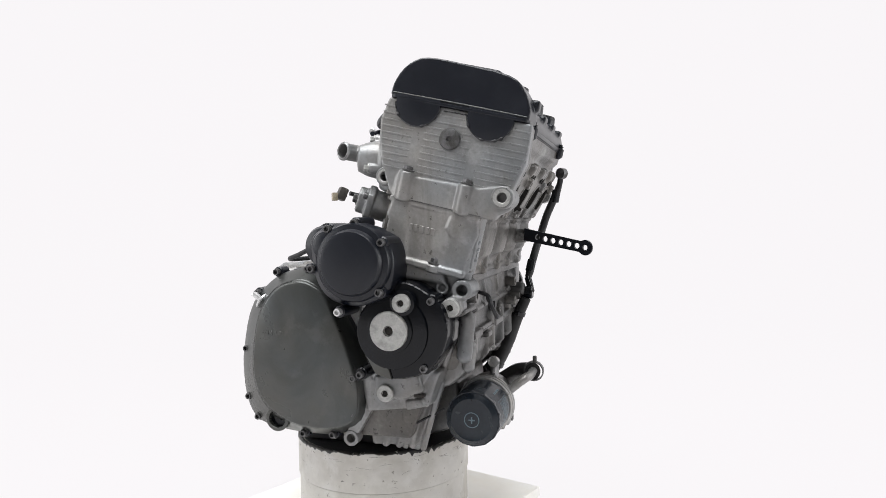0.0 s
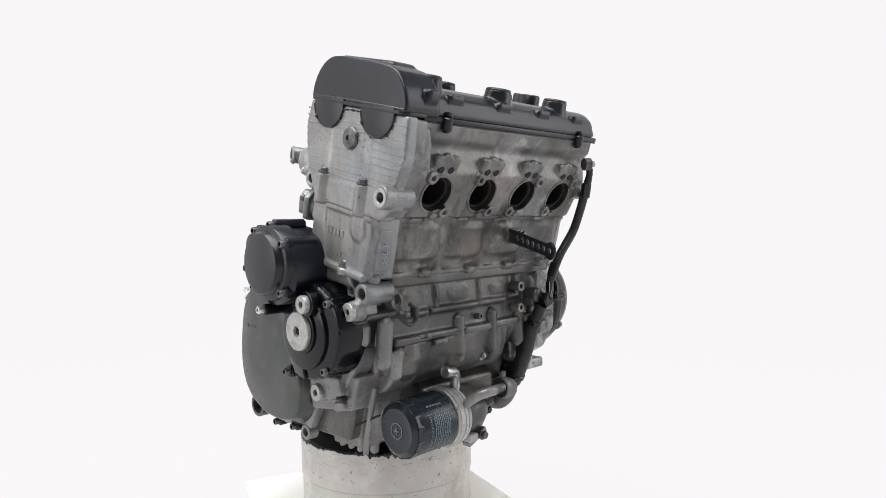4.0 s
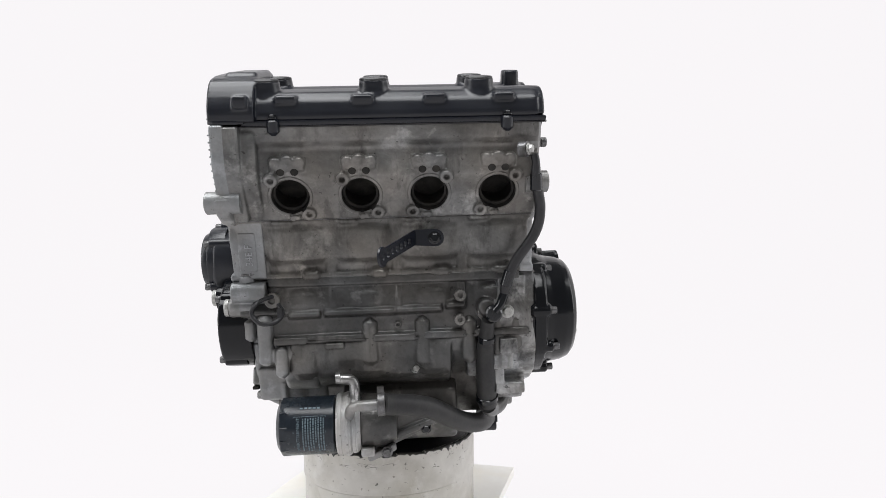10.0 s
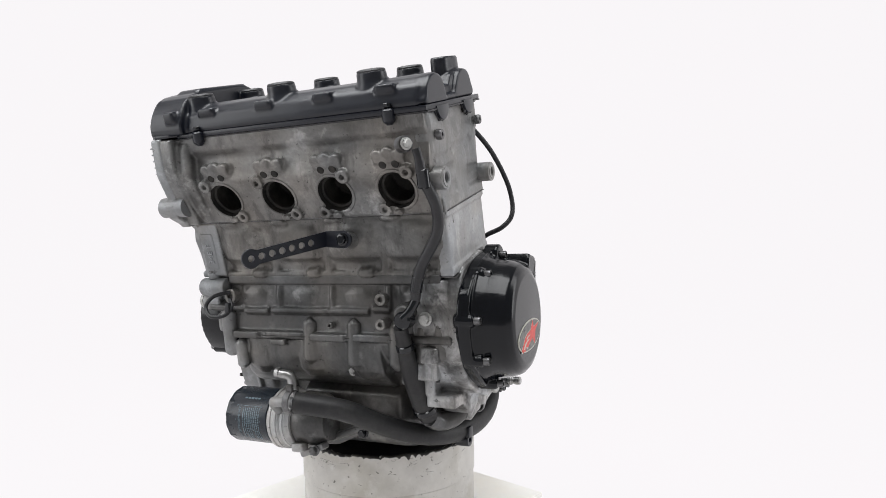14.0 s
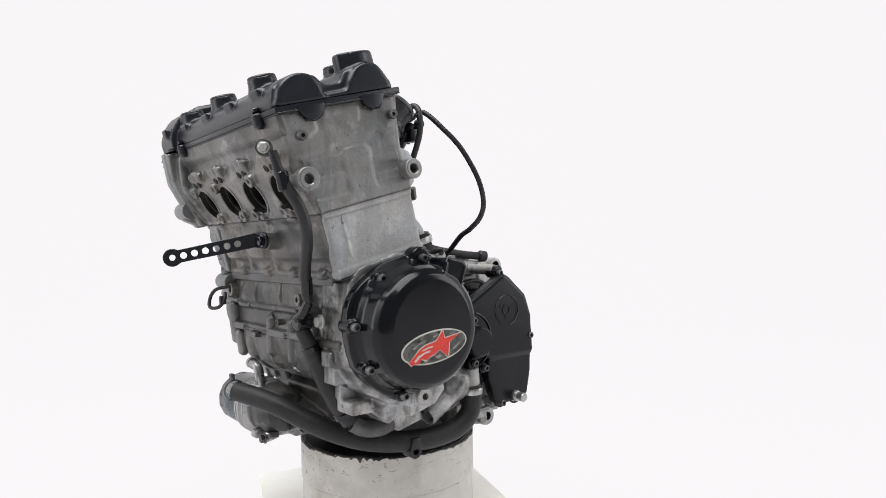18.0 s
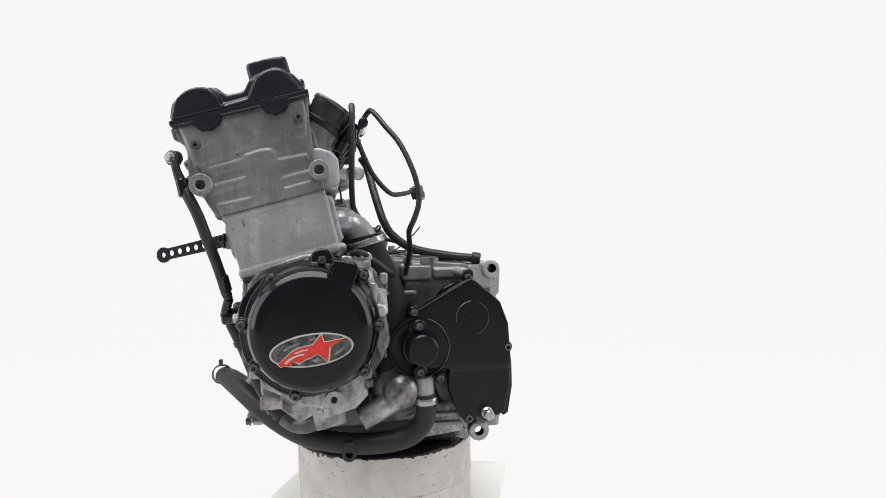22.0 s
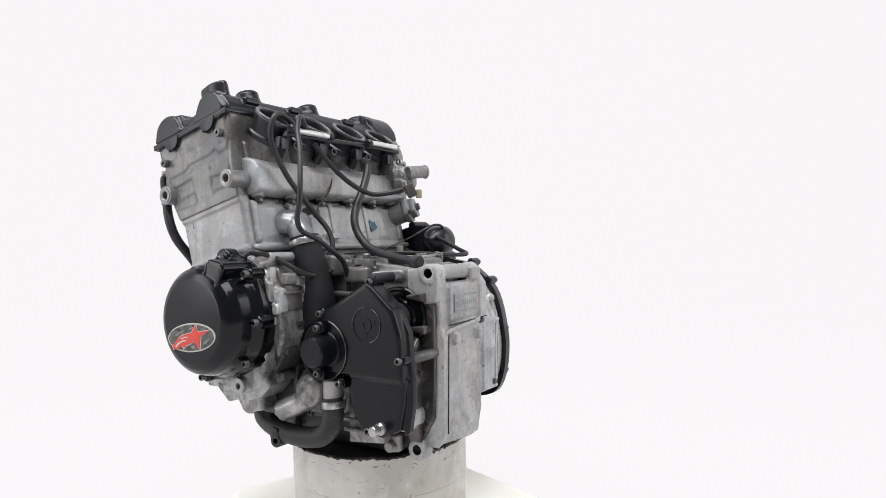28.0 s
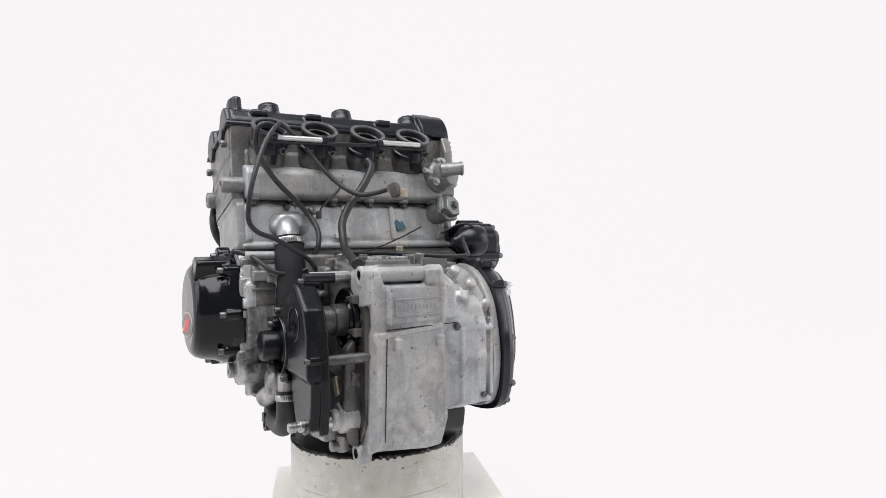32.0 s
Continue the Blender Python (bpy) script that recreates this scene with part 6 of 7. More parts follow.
# ---- engine: intake side ----
def intake_side():
    n = Vector((0, 0.56, 0.8285))
    t = Vector((0, 0.8285, -0.56))
    for i, x in enumerate((94, 21.5, -55, -132)):
        c = Vector((x, -62, 184.5))
        bm = bmesh.new()
        lathe(bm, c - n * 34, n, ((0, 0), (25, 0), (25, 4), (25.2, 6), (24.8, 22), (25.8, 24), (25.8, 31), (24, 32.5), (21.4, 32), (20.4, 28), (19.6, 6), (0, 5)), 44)
        boot = part("intake_boot", bm, RUBBER, engine, "black rubber intake boot, open at the top")
        bm = bmesh.new()
        lathe(bm, c - n * 9, n, ((23.8, 0), (25.2, 0.6), (25.2, 5), (23.8, 5.6), (23.8, 0)), 40)
        part("band", bm, BOLT_BLACK, boot)
        bm = bmesh.new()
        lathe(bm, c - n * 4.0, n, ((21.4, 0), (26.6, 0), (27.2, 1), (27.2, 3.4), (26.6, 4.4), (25.6, 4.4), (24.8, 3.6), (22.8, 3.6), (22, 4.4), (21.4, 3.4), (21.4, 0)), 48)
        part("lip", bm, LIP, boot, "smooth worn rubber lip")
        bm = bmesh.new()
        lathe(bm, c - n * 12.0, n, ((17.6, 0), (20.8, 0), (20.8, 2), (18.6, 3), (17.6, 2), (17.6, 0)), 40)
        part("inner_ring", bm, LIP, boot)
        if i == 0:
            bm = bmesh.new()
            lathe(bm, c - n * 28.5, n, ((0, 0), (19, 0), (19, 1), (0, 1)), 28)
            part("blue_plug", bm, BLUE, boot, "blue plug down in the boot")
        bm = bmesh.new()                                                                 # collar round the boot's foot
        lathe(bm, c - n * 33, n, ((20, 0), (26.6, 0), (27.4, 1), (27.4, 6), (26, 8), (24, 9), (20, 9), (20, 0)), 44)
        part("boot_collar", bm, BLACK_SATIN, boot)
        bolt(boot, c - n * 28 + Vector((-27, 0, 0)) + t * 12, n, 3.6, 6)
        bm = bmesh.new()                                                                 # intake tract; past the first, darker metal paints the shade under the boots
        lathe(bm, c - n * 88, n, ((0, 0), (31, 0), (30, 18), (27.5, 36), (25.6, 48), (25.6, 56), (0, 56)), 32)
        part("intake_tract", bm, ALU_OILY_SHADED if i else ALU_GRIMY, boot)
        bm = bmesh.new()                                                                 # injector and its clip
        rod(bm, c + t * 33 - n * 44, n, 6.5, 40, 16, 1.5)
        box(bm, c + t * 37 - n * 20 + Vector((8, 0, 0)), (14, 12, 16), TOP, 2)
        part("injector", bm, BLACK_SATIN, boot)
        bm = bmesh.new()
        lathe(bm, c + t * 44 - n * 18 + Vector((-10, 0, 0)), PY, ((3.4, 0), (5.2, 0), (5.2, 2), (3.4, 2), (3.4, 0)), 16)
        part("clip_ring", bm, PLUG, boot)
    bm = bmesh.new()
    hose(bm, ((104, -32, 158), (30, -32, 159), (-60, -34, 161), (-140, -34, 160)), 3.2, 8)
    bar = part("fuel_rail", bm, BLACK_SATIN, engine, "black fuel rail with bright steel tubes under the boots")
    for x0, x1, z in ((30, 96, 163), (-126, -62, 165.5)):
        bm = bmesh.new()
        rod(bm, (x0, -27, z), PX, 3.8, x1 - x0, 18, 1)
        part("rail_tube", bm, TUBE, bar, "bright steel tube")
    for x in (-60, 26, 98):
        bm = bmesh.new()
        rod(bm, (x - 4, -28, 164), PX, 6, 9, 18, 1.5)
        part("rail_joint", bm, BLACK_SATIN, bar)
    # head's lower rear rail and bolts
    head = bpy.data.objects["cylinder_head"]
    for x in (118, 60, 0, -60, -118, -170):
        bm = bmesh.new()
        rod(bm, cyl(66, -3, x), UP, 8, 16, 18, 2)
        part("nut_boss", bm, ALU_CLEAN, head)
        bolt(head, cyl(66, -3, x), -UP, 5.5, 7, "hex")
    block = bpy.data.objects["cylinder_block"]
    for x in (126, 64, -18, -96, -176):
        bm = bmesh.new()
        prism(bm, ((56, -68), (66, -60), (68, -10), (60, -4)), BANK, x - 5, x + 5, 3)
        part("rear_column", bm, ALU_CLEAN, block)
    bm = bmesh.new()
    box(bm, cyl(66.2, -40, -108), (15, 3, 12), Matrix.Rotation(0.4, 4, "Y") @ BANKT, 1.2)
    box(bm, cyl(66.2, -35, -103), (8, 3, 9), Matrix.Rotation(0.9, 4, "Y") @ BANKT, 1.2)
    part("paint_mark", bm, BLUE, block, "blue paint mark")
    bm = bmesh.new()
    box(bm, cyl(67, -56, -10), (24, 8, 8), BANKT, 1.5)
    part("tab", bm, ALU_CLEAN, block)
    bm = bmesh.new()
    rod(bm, (42, -64, 60), (-0.3, 0.7, 0.2), 6, 16, 14, 1.5)
    part("temperature_sender", bm, BOLT, block)


intake_side()


# ---- engine: cables and hoses at the rear ----
def cables():
    runs = (
        ("hose", 3.3, "black rubber hose looped over the intake boots", ((60, -34, 160), (86, -22, 178), (97, -16, 178), (114, -3, 158), (128, 14, 133), (142, 28, 96), (148, 32, 66), (147, 27, 46), (134, 22, 32), (112, 24, 23), (88, 28, 8), (66, 28, -8), (52, 24, -34), (50, 22, -56))),
        ("hose", 3.7, "black rubber hose bent down behind the head", ((82, -40, 172), (100, -42, 183), (116, -42, 178), (121, -43, 155), (112, -43, 132), (92, -43, 104), (66, -42, 78), (48, -38, 58), (40, -22, 36), (42, -12, 16), (50, -12, -2), (64, -14, -18))),
        ("hose", 5.6, "thick black breather hose", ((-36, -24, 138), (-40, -16, 126), (-24, -10, 98), (0, -4, 68), (12, 2, 46), (16, 14, 26), (22, 40, 8), (30, 84, -2), (38, 122, -7))),
        ("cable", 3.4, "black cable to a loose plug", ((52, -34, 152), (38, -24, 130), (22, -12, 109), (6, 4, 92), (-10, 18, 84), (-24, 36, 86), (-36, 48, 90))),
        ("wire", 1.3, "thin dark sensor wire", ((-14, -62, 118), (-8, -58, 100), (4, -55, 86), (20, -54, 72), (26, -54, 62))),
        ("cable", 3.2, "black cable across the gearbox top", ((24, 4, -2), (-24, 8, 2), (-50, 40, 2), (-76, 68, 0), (-110, 86, -2), (-136, 93, -1), (-150, 70, 6), (-168, 30, 20), (-192, -8, 29))),
        ("wire", 1.0, "thin black wire", ((20, -10, 2), (-14, 14, 4), (-31, 30, 11), (-56, 48, 24), (-80, 65, 39))),
        ("cable", 4.0, "black alternator lead", ((150, -64, 0), (140, -58, 8), (130, -56, 6), (112, -56, -8), (98, -52, -16), (80, -44, -18))),
        ("cable", 3.4, "black alternator lead", ((146, -54, -2), (136, -48, 4), (124, -50, 0), (106, -50, -12))),
        ("cable", 3.3, "black alternator lead looped behind the hose", ((132, -52, 0), (152, -40, 7), (131, -25, -1), (110, 0, -20), (84, 5, -24), (54, 5, -16), (19, 0, -17), (-13, -5, -7))),
        ("cable", 3.0, "black lead behind the hose", ((76, -30, -20), (50, -6, -22), (24, 14, -12), (-10, 20, -6))),
        ("wire", 1.8, "thin black starter wire", ((-150, -6, 30), (-176, 10, 44), (-196, 14, 40), (-206, 4, 26))),
    )
    for name, r, label, pts in runs:
        bm = bmesh.new()
        hose(bm, pts, r, 12)
        part(name, bm, RUBBER, engine, label)
    bm = bmesh.new()
    rod(bm, (38, 118, -6), (0.2, 0.95, -0.15), 8, 12, 16, 1.5)
    part("hose_end", bm, RUBBER, engine, "black rubber end sleeve")
    bm = bmesh.new()
    box(bm, (-44, 57, 89), (17, 13, 19), Matrix.Rotation(radians(40), 4, "Z") @ Matrix.Rotation(radians(24), 4, "X"), 3)
    plug = part("loose_plug", bm, PLUG, engine, "dark plastic cable plug")
    bm = bmesh.new()
    box(bm, (-54, 64, 85), (9, 8, 12), Matrix.Rotation(radians(40), 4, "Z"), 1.5)
    part("plug_insert", bm, CREAM, plug, "cream plug insert")
    for k in range(4):
        bm = bmesh.new()
        rod(bm, (-38 - (k % 2) * 4, 52, 86 + (k // 2) * 8), (-0.6, 0.7, 0), 1.4, 9, 8, 0.3)
        part("lead", bm, RUBBER, plug)
    bm = bmesh.new()
    rod(bm, (-68, 20, -8), PZ, 5, 20, 16, 1)
    part("cream_cap", bm, CREAM, engine, "cream plastic cap")
    bm = bmesh.new()
    box(bm, (27, -54, 58), (7, 6, 12), TOP, 1.2)
    part("wire_plug", bm, PLUG, engine)


cables()


# ---- engine: gearbox and left case ----
def left_details():
    bm = bmesh.new()
    prism(bm, ((-162, -24), (-171, -70), (-166, -114), (-147, -146), (-118, -162), (-80, -174), (-40, -162), (-28, -120), (-28, -62), (-25, -56), (-24, -30), (-44, 2), (-100, 6), (-150, -10)), LEFT, 90, 148, 4)
    wall = part("left_case_wall", bm, ALU_WORN, lower_case)
    for pts, d in ((((-128, -140), (-96, -150), (-88, -178), (-110, -190), (-132, -172)), 138), (((-84, -150), (-40, -138), (-30, -160), (-46, -176), (-84, -186)), 142), (((-100, -168), (-60, -172), (-56, -196), (-92, -204)), 128), (((-30, -20), (-12, -40), (-4, -100), (-16, -124), (-26, -90), (-30, -50)), 142), (((-150, -116), (-134, -128), (-126, -150), (-146, -146)), 134)):
        bm = bmesh.new()
        prism(bm, pts, LEFT, 100, d, 4, 3)
        part("casting_step", bm, ALU_GRIMY, wall)
    bm = bmesh.new()
    rod(bm, (120, -71, -161), PX, 11.5, 30, 24, 2)
    part("boss", bm, ALU, wall)
    bolt(wall, (150, -71, -161), PX, 10.5, 5, "washer", WASHER, "gallery_plug", "bright hex-socket plug")
    # edges behind the alternator cover
    for y, z, s in ((-23, -42, (30, 8, 26)), (-32, -134, (36, 10, 12)), (-32, -8, (24, 14, 10))):
        bm = bmesh.new()
        box(bm, (134, y, z), s, TOP, 3, 3)
        part("flange_lug", bm, ALU, wall)
    for y, z, x0, ln in ((-37, -19, 110, 40), (-20, -77, 110, 44), (-30, 0, 100, 40)):
        bm = bmesh.new()
        rod(bm, (x0, y, z), PX, 6.5, ln, 16, 1)
        part("bolt_sleeve", bm, ALU_CLEAN, wall)
    for c, s in (((110, -152, -98), (40, 24, 46)), ((106, -150, -60), (36, 22, 30)), ((118, -22, -50), (20, 14, 14)), ((100, -10, -30), (30, 12, 12)), ((96, -6, -46), (18, 8, 24)), ((112, -32, -150), (26, 16, 12)), ((124, -10, -26), (22, 10, 14)), ((112, -166, -110), (22, 18, 18)), ((104, -156, -130), (28, 24, 20)), ((122, -152, -84), (28, 34, 16)), ((118, -158, -40), (34, 26, 30)), ((92, -142, -150), (34, 28, 18)), ((72, -140, -138), (18, 20, 26)), ((130, -160, -62), (20, 14, 22)), ((116, -140, -166), (36, 30, 14)), ((132, -164, -96), (16, 12, 8)), ((126, -150, -122), (22, 14, 8))):
        bm = bmesh.new()
        box(bm, c, s, TOP, 2)
        part("flange_lug", bm, ALU_DULL, wall)
    bm = bmesh.new()                                                                   # smooth grey wall and dark hollow behind the cover
    prism(bm, ((-36, -4), (-20, -14), (-10, -36), (-6, -66), (-36, -72)), LEFT, 84, 134, 5, 3)
    prism(bm, ((-28, -42), (-4, -42), (-4, -45), (-28, -46)), LEFT, 96, 136, 1)
    part("bay_wall", bm, ALU_GRIMY, lower_case, "smooth grey casting wall beside the alternator")
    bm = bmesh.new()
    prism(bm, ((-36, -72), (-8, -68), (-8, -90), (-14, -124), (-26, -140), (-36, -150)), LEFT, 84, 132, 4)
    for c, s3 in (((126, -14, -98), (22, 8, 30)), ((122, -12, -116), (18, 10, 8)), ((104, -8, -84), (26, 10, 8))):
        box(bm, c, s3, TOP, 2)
    part("case_hollow", bm, ALU_OILY_SHADED, lower_case, "dark casting beside the alternator")
    bm = bmesh.new()                                                                   # bright bolt plate along the cover's joint
    prism(bm, ((-36, -6), (-24, -12), (-22, -28), (-18, -36), (-8, -38), (-6, -66), (-12, -70), (-24, -68), (-30, -40)), LEFT, 130, 143, 2.5)
    for y, z in ((-33, -22), (-16, -62)):
        rod(bm, (126, y, z), PX, 8, 20, 20, 2)
    box(bm, (142, -14, -52), (6, 5, 22), TOP, 1.5)
    part("bolt_plate", bm, ALU_SMEARED, wall, "bright worn bolt plate of the casting")
    # gearbox left bay
    bm = bmesh.new()
    lathe(bm, (34, 100, -78), PX, ((0, 0), (40, 0), (40, 12), (38.5, 14), (36, 14), (34, 12), (26, 12), (24, 15), (0, 15)), 44)
    part("output_shaft_seal", bm, BLACK, lower_case, "black greasy output shaft collar")
    bm = bmesh.new()
    lathe(bm, (46, 100, -78), PX, ((0, 0), (20, 0), (20, 17), (18.5, 18.5), (17, 18.5), (17, 21), (18.5, 22), (18.5, 32), (16, 34), (0, 34)), 32)
    part("output_shaft", bm, ALU_MID, lower_case, "dull steel gearbox output shaft")
    bm = bmesh.new()
    prism(bm, ((126, -134), (138, -140), (126, -166), (112, -178), (104, -174)), LEFT, 40, 52, 2)
    part("seal_plate", bm, ALU_OILY_SHADED, lower_case)
    bm = bmesh.new()
    box(bm, (60, 104, -160), (5, 12, 24), Matrix.Rotation(0.5, 4, "X"), 1.5)
    part("tag", bm, CREAM, lower_case, "amber plastic tag")
    bm = bmesh.new()
    rod(bm, (34, 116, -196), PX, 19, 30, 28, 3)
    rod(bm, (60, 116, -198), PX, 13, 12, 24, 2)
    part("shift_shaft_housing", bm, ALU_CLEAN, lower_case)
    bm = bmesh.new()
    prism(bm, ((64, -140), (120, -150), (130, -178), (110, -204), (70, -204), (58, -170)), LEFT, 38, 60, 4)
    part("shift_bay", bm, ALU_OILY_SHADED, lower_case)
    for y, z, x0, ln, mat in ((98, -24, 40, 52, ALU_CLEAN), (34, -70, 30, 60, BLACK_SATIN), (146, -119, 34, 62, BOLT), (92, -206, 30, 66, ALU), (64, -153, 30, 62, BLACK_SATIN)):
        bm = bmesh.new()
        rod(bm, (x0, y, z), PX, 6.5, ln, 18, 1)
        part("spacer", bm, mat, lower_case)
    for y, z in ((140, -50), (142, -90), (134, -150), (128, -180)):
        bm = bmesh.new()
        prism(bm, ((y, z + 6), (y - 26, z + 2), (y - 26, z - 2), (y, z - 6)), LEFT, 36, 52, 2)
        part("gusset", bm, ALU, lower_case)
    bm = bmesh.new()
    prism(bm, ((44, -96), (58, -110), (62, -180), (52, -228), (40, -232)), REAR, 116, 132, 3)
    part("rear_corner", bm, ALU, lower_case)
    bm = bmesh.new()
    rod(bm, (50, 96, -222), NZ, 9, 22, 18, 2)
    rod(bm, (44, 96, -236), PX, 7, 22, 16, 1.5)
    part("neutral_switch", bm, ALU, lower_case)
    bm = bmesh.new()
    prism(bm, ((40, -190), (90, -196), (96, -230), (40, -236)), LEFT, 20, 74, 4)
    pan = part("pan_side", bm, ALU_WORN, lower_case)
    for z in (-206, -218):
        bm = bmesh.new()
        box(bm, (76, 66, z), (6, 60, 5), TOP, 1.5)
        part("rib", bm, ALU, pan)
    # top of the gearbox
    bm = bmesh.new()
    prism(bm, ((28, -2), (-60, -2), (-66, 60), (-40, 110), (24, 112)), TOP, -14, -4, 3)
    top = bpy.data.objects["gearbox_top"]
    lid = part("breather_lid", bm, ALU_CLEAN, top)
    for k in range(8):
        bm = bmesh.new()
        box(bm, (14 - k * 9, 62, -3), (3, 74, 3), TOP, 1)
        part("fin", bm, ALU_CLEAN, lid)
    for x, y in ((24, 4), (-58, 4), (22, 104), (-44, 104), (-80, 60), (-120, 40)):
        bolt(upper_case, (x, y, -6), PZ, 4.5, 6, "hex")
    for c, s in (((-100, 30, -12), (50, 60, 20)), ((-96, 64, -30), (50, 24, 18)), ((46, -16, -12), (40, 50, 26)), ((46, 40, -24), (24, 40, 20)), ((-134, 20, -24), (30, 50, 24)), ((34, 84, -26), (20, 40, 14)), ((20, 30, -8), (24, 8, 12)), ((-20, 118, -16), (60, 10, 12)), ((-50, 20, -6), (8, 60, 10)), ((52, 10, -50), (12, 60, 8))):
        bm = bmesh.new()
        box(bm, c, s, TOP, 4, 3)
        part("casting_step", bm, ALU_CLEAN, top)
    rnd = random.Random(31)
    for k in range(26):
        x, y = -64 + (k % 7) * 18 + rnd.uniform(-5, 5), 4 + (k // 7) * 28 + rnd.uniform(-6, 6)
        bm = bmesh.new()
        if k % 3 == 0:
            rod(bm, (x, y, -16), (rnd.uniform(-0.2, 0.2), rnd.uniform(-0.2, 0.2), 1), rnd.uniform(4, 7), rnd.uniform(12, 21), 16, 1.4)
        else:
            box(bm, (x, y, -9 + rnd.uniform(-2, 4)), (rnd.uniform(4, 16), rnd.uniform(10, 30), rnd.uniform(8, 14)), Matrix.Rotation(rnd.uniform(-0.3, 0.3), 4, "Z"), 1.6)
        part("cast_ridge", bm, (ALU_DULL, ALU_WORN, ALU_GRIMY)[k % 3], top)
    bm = bmesh.new()
    rod(bm, (24, 100, -25), PX, 6.4, 38, 18, 1)
    part("stay_sleeve", bm, BRIGHT, upper_case, "bright steel sleeve")
    bm = bmesh.new()
    rod(bm, (60, 100, -25), PX, 6.6, 40, 18, 1)
    part("stay_end", bm, BLACK_SATIN, upper_case)


left_details()


# ---- engine: rear wall details ----
def rear_details():
    wall = bpy.data.objects["gearbox_rear_wall"]
    bm = bmesh.new()
    lathe(bm, (-48, 144, -21), PX, ((6.4, 0), (9.5, 0), (9.5, 74), (6.4, 74), (6.4, 0)), 28)
    part("cross_tube", bm, ALU_CLEAN, wall, "smooth bright cast tube between the lugs")
    for pts, d in ((((16, -40), (16, -80), (10, -84), (10, -40)), 158), (((-60, -40), (-66, -40), (-66, -82), (-60, -82)), 158), (((24, -92), (-64, -84), (-64, -90), (24, -98)), 156.5), (((27, -92), (31, -92), (33, -226), (27, -226)), 156)):
        bm = bmesh.new()
        prism(bm, pts, REAR, 148, d, 1.2)
        part("rib", bm, ALU_CLEAN, wall)
    for x, z in ((0, -102), (-58, -101)):
        bm = bmesh.new()
        box(bm, (x, 155, z - 4), (11, 11, 15), TOP, 2)
        part("cast_nub", bm, ALU, wall)
    for c, s in (((-88, 122, -66), (40, 12, 30)), ((-110, 122, -96), (60, 10, 30)), ((-104, 122, -150), (64, 8, 60)), ((-88, 122, -196), (50, 12, 14)), ((-76, 126, -40), (26, 20, 20))):
        bm = bmesh.new()
        box(bm, c, s, TOP, 3)
        part("casting_step", bm, ALU_CLEAN, wall)
    bolt(wall, (-140, 122, -190), PY, 5, 8, "hex", BOLT_BLACK)
    bm = bmesh.new()
    prism(bm, ((12, -35), (13, -82), (-84, -78), (-82, -36)), REAR, 146, 155.4, 2)
    part("casting_step", bm, ALU_CLEAN, wall)
    bm = bmesh.new()
    box(bm, (15, 153.0, -158), (0.9, 2.0, 130), Matrix.Rotation(radians(-1.5), 4, "Y"), 0)
    box(bm, (-34, 154.6, -86), (96, 2.0, 0.8), Matrix.Rotation(radians(2), 4, "Y"), 0)
    part("seam", bm, SOOT_SHADE, wall, "thin dark casting seam")
    for c, s in (((-50, 150, -24), (24, 16, 18)), ((-60, 146, -38), (16, 18, 16)), ((-100, 124, -64), (12, 10, 24)), ((-118, 120, -72), (10, 12, 30))):
        bm = bmesh.new()
        box(bm, c, s, TOP, 3)
        part("casting_step", bm, ALU_CLEAN, wall)
    for c, s in (((-92, 124, -132), (4, 12, 110)), ((-138, 121, -128), (5, 8, 104)), ((-114, 122, -86), (56, 14, 5)), ((-112, 120, -196), (60, 12, 5)), ((-104, 118, -52), (34, 16, 10)), ((-120, 121, -112), (30, 6, 30)), ((-150, 114, -84), (16, 10, 24))):
        bm = bmesh.new()
        box(bm, c, s, TOP, 1.5)
        part("rib", bm, ALU_CLEAN, wall)
    rnd = random.Random(8)
    for k in range(6):
        z = -50 - k * 28 + rnd.uniform(-9, 9)
        bm = bmesh.new()
        box(bm, (31 + rnd.uniform(0, 3), 136 + rnd.uniform(-12, 6), z), (rnd.uniform(8, 14), rnd.uniform(10, 26), rnd.uniform(6, 24)), Matrix.Rotation(rnd.uniform(-0.7, 0.7), 4, "X"), 2)
        part("worn_edge", bm, ALU_CLEAN, wall)
    bm = bmesh.new()
    prism(bm, ((104, -40), (132, -44), (148, -60), (150, -120), (148, -200), (132, -226), (104, -222)), LEFT, 32, 41, 1.5)
    for k in range(9):
        box(bm, (40, 112 + rnd.uniform(0, 30), -54 - k * 18 + rnd.uniform(-5, 5)), (5, rnd.uniform(8, 26), rnd.uniform(4, 12)), Matrix.Rotation(rnd.uniform(-0.6, 0.6), 4, "X"), 1)
    part("gearbox_side", bm, ALU_OILY_SHADED, wall, "oily blackened side of the gearbox")
    bm = bmesh.new()
    box(bm, (-92, 96, -222), (26, 30, 22), TOP, 4)
    part("pan_lug", bm, ALU_OILY_SHADED, wall)


rear_details()


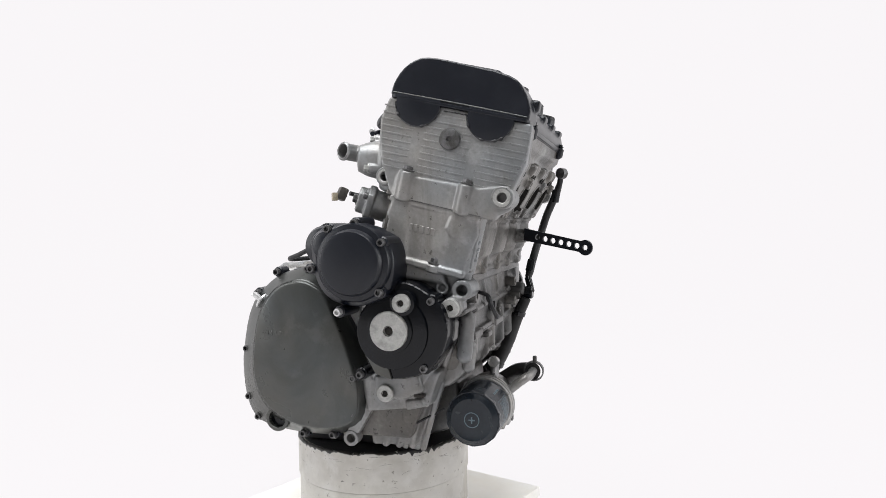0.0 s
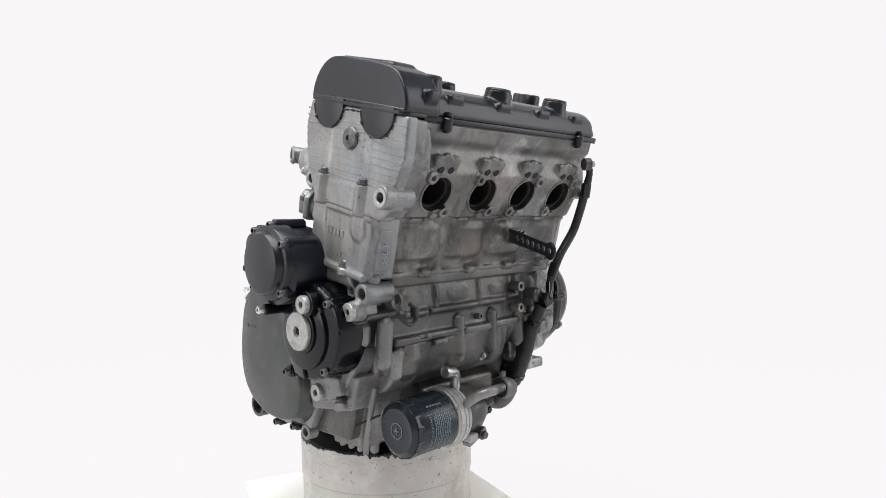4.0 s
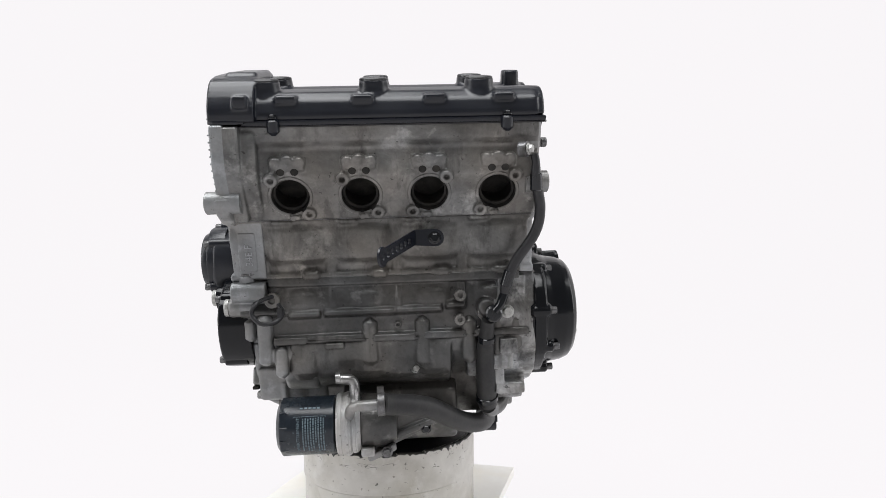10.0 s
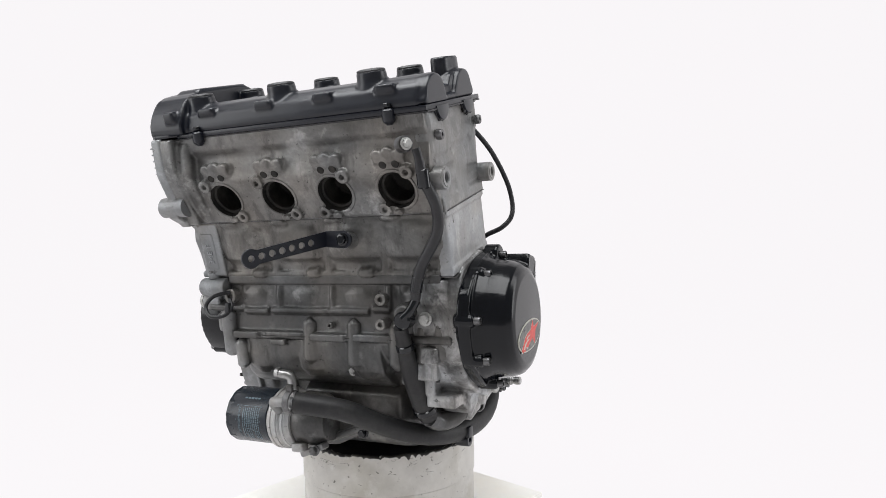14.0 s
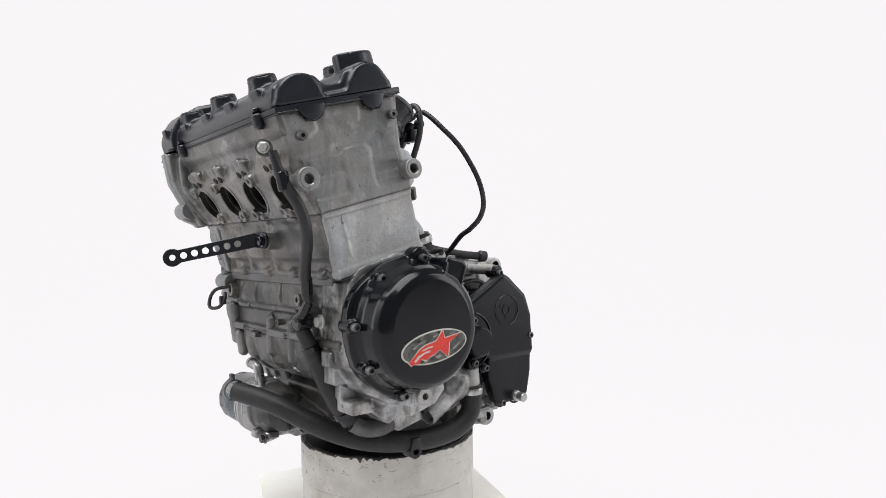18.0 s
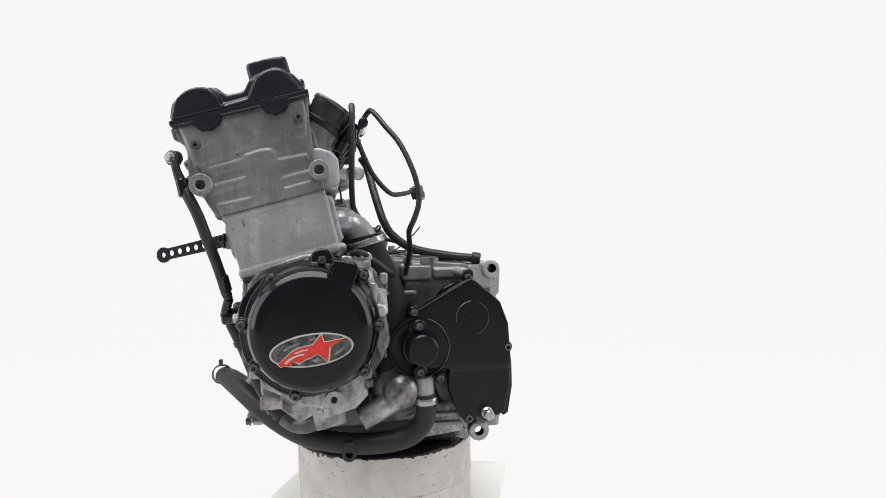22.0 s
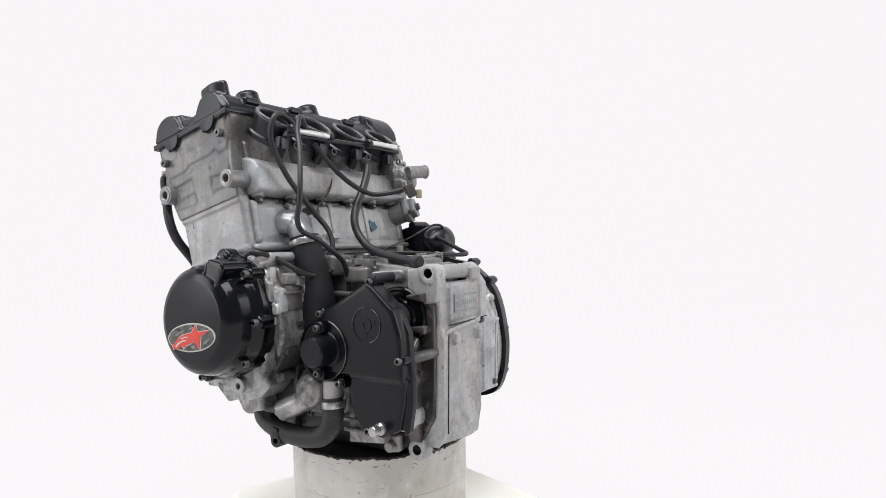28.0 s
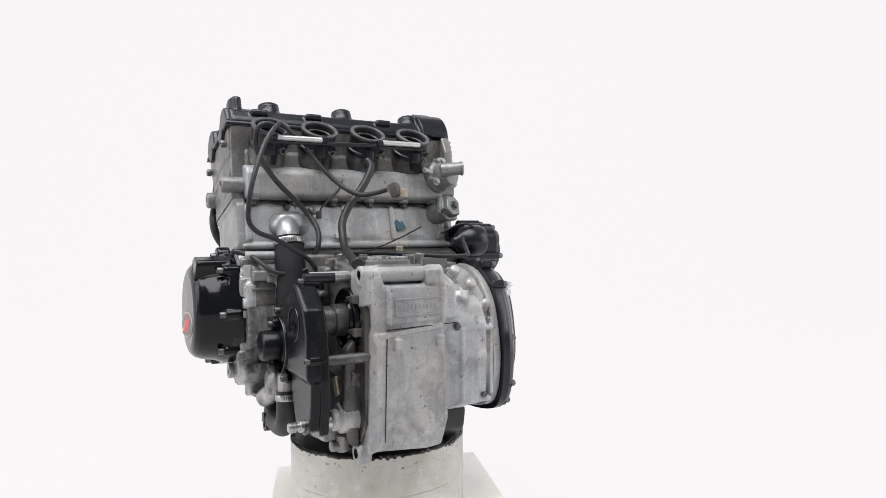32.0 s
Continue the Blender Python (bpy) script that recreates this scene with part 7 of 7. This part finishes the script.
# ---- engine: castings run together ----
def finish_castings():
    ob = bpy.data.objects
    head, block = ob["cylinder_head"], ob["cylinder_block"]
    fuse(ob["finned_end"], ("nut_boss",))
    fuse(ob["left_end"], (), 1.4, 7)
    fuse(ob["intake_wall"])
    fuse(ob["intake_recess"])
    fuse(head, ("head_flange", "rib", "corner_column", "air_passage", "stud_boss"), 1.4, 4)
    tool = bmesh.new()
    for x in BORES:
        rod(tool, port_point(x, 0, 0, 20), -PORT_D, 21.3, 56, 32, 0.4)
    cut(head, tool, SOOT_SHADE)
    fuse(ob["chain_tunnel"])
    fuse(ob["left_wall"])
    fuse(ob["rear_wall"])
    for k in [p for p in block.children if p.name.split(".")[0] in ("rear_column", "code_pad")]:
        fuse(k)
    fuse(block, (), 1.8, 6)
    fuse(ob["right_case_wall"], ("casting_step", "pan_wall", "rib", "boss", "bored_boss"))
    fuse(ob["left_case_wall"], ("casting_step", "boss", "flange_lug"))
    fuse(ob["oil_pump_bulge"], ("rib", "step"))
    fuse(ob["sump_front"], ("rib", "gusset", "brace"))
    fuse(upper_case, ("joint_flange", "web", "crank_chamber", "oil_gallery_boss"))
    fuse(lower_case, ("bolt_column", "crank_chamber", "casting_lump", "tab", "shift_bay", "gusset", "rear_corner"))
    fuse(ob["gearbox_rear_wall"], ("clutch_bay", "bay_step", "casting_step", "rib", "cast_nub", "mount_lug", "pan_lug", "worn_edge"))
    tool = bmesh.new()
    for x, y, z, r, h in ((-90, 144, -21, 6.2, 150), (24, 123, -241, 6.4, 30)):
        rod(tool, (x, y, z), PX, r, h, 20, 0.2)
    cut(ob["gearbox_rear_wall"], tool, SOOT_SHADE)
    fuse(ob["gearbox_side"])
    fuse(ob["gearbox_top"], ("casting_step", "breather_lid"))
    fuse(ob["sprocket_cover"], ("side_skirt",), 1.5, 2)
    fuse(ob["valve_cover"], ("chain_end_dome", "cam_end_dome", "breather_box", "lug", "bolt_boss"), 1.5, 4)
    fuse(ob["stator_cover"], ("cable_ridge", "bolt_ear"), 1.4, 3)
    fuse(ob["thermostat_housing"], ("bolt_ear",), 1.2, 5)
    fuse(ob["chain_tensioner"], (), 1.2, 4)
    fuse(ob["water_elbow"], ("flange",), 1.4, 5)
    fuse(ob["water_pump"], ("outlet_stub",), 1.4, 5)


finish_castings()


# ---- thing, part and sub-part, no deeper ----
def flatten():
    for ob in list(bpy.data.objects):
        up = ob.parent
        while up and up.parent and up.parent.parent:
            ob.matrix_basis = up.matrix_basis @ ob.matrix_basis
            ob.parent = up = up.parent


flatten()


# ---- the turning table ----
def motions():
    turn = ((0, 62.24), (3, 41.5), (6, 20.74), (9, 0), (12, -20.75), (14.5, -38.09), (17, -55.52), (20, -76.52), (23, -97.59), (25.5, -115.24), (28, -132.94), (30, -147.14), (32, -161.35))
    for thing in (engine, drum, plate):
        rest = thing.matrix_basis.copy()
        walk(thing, [(t, pose(0, 0, 0, 0, 0, a) @ rest) for t, a in turn])


motions()
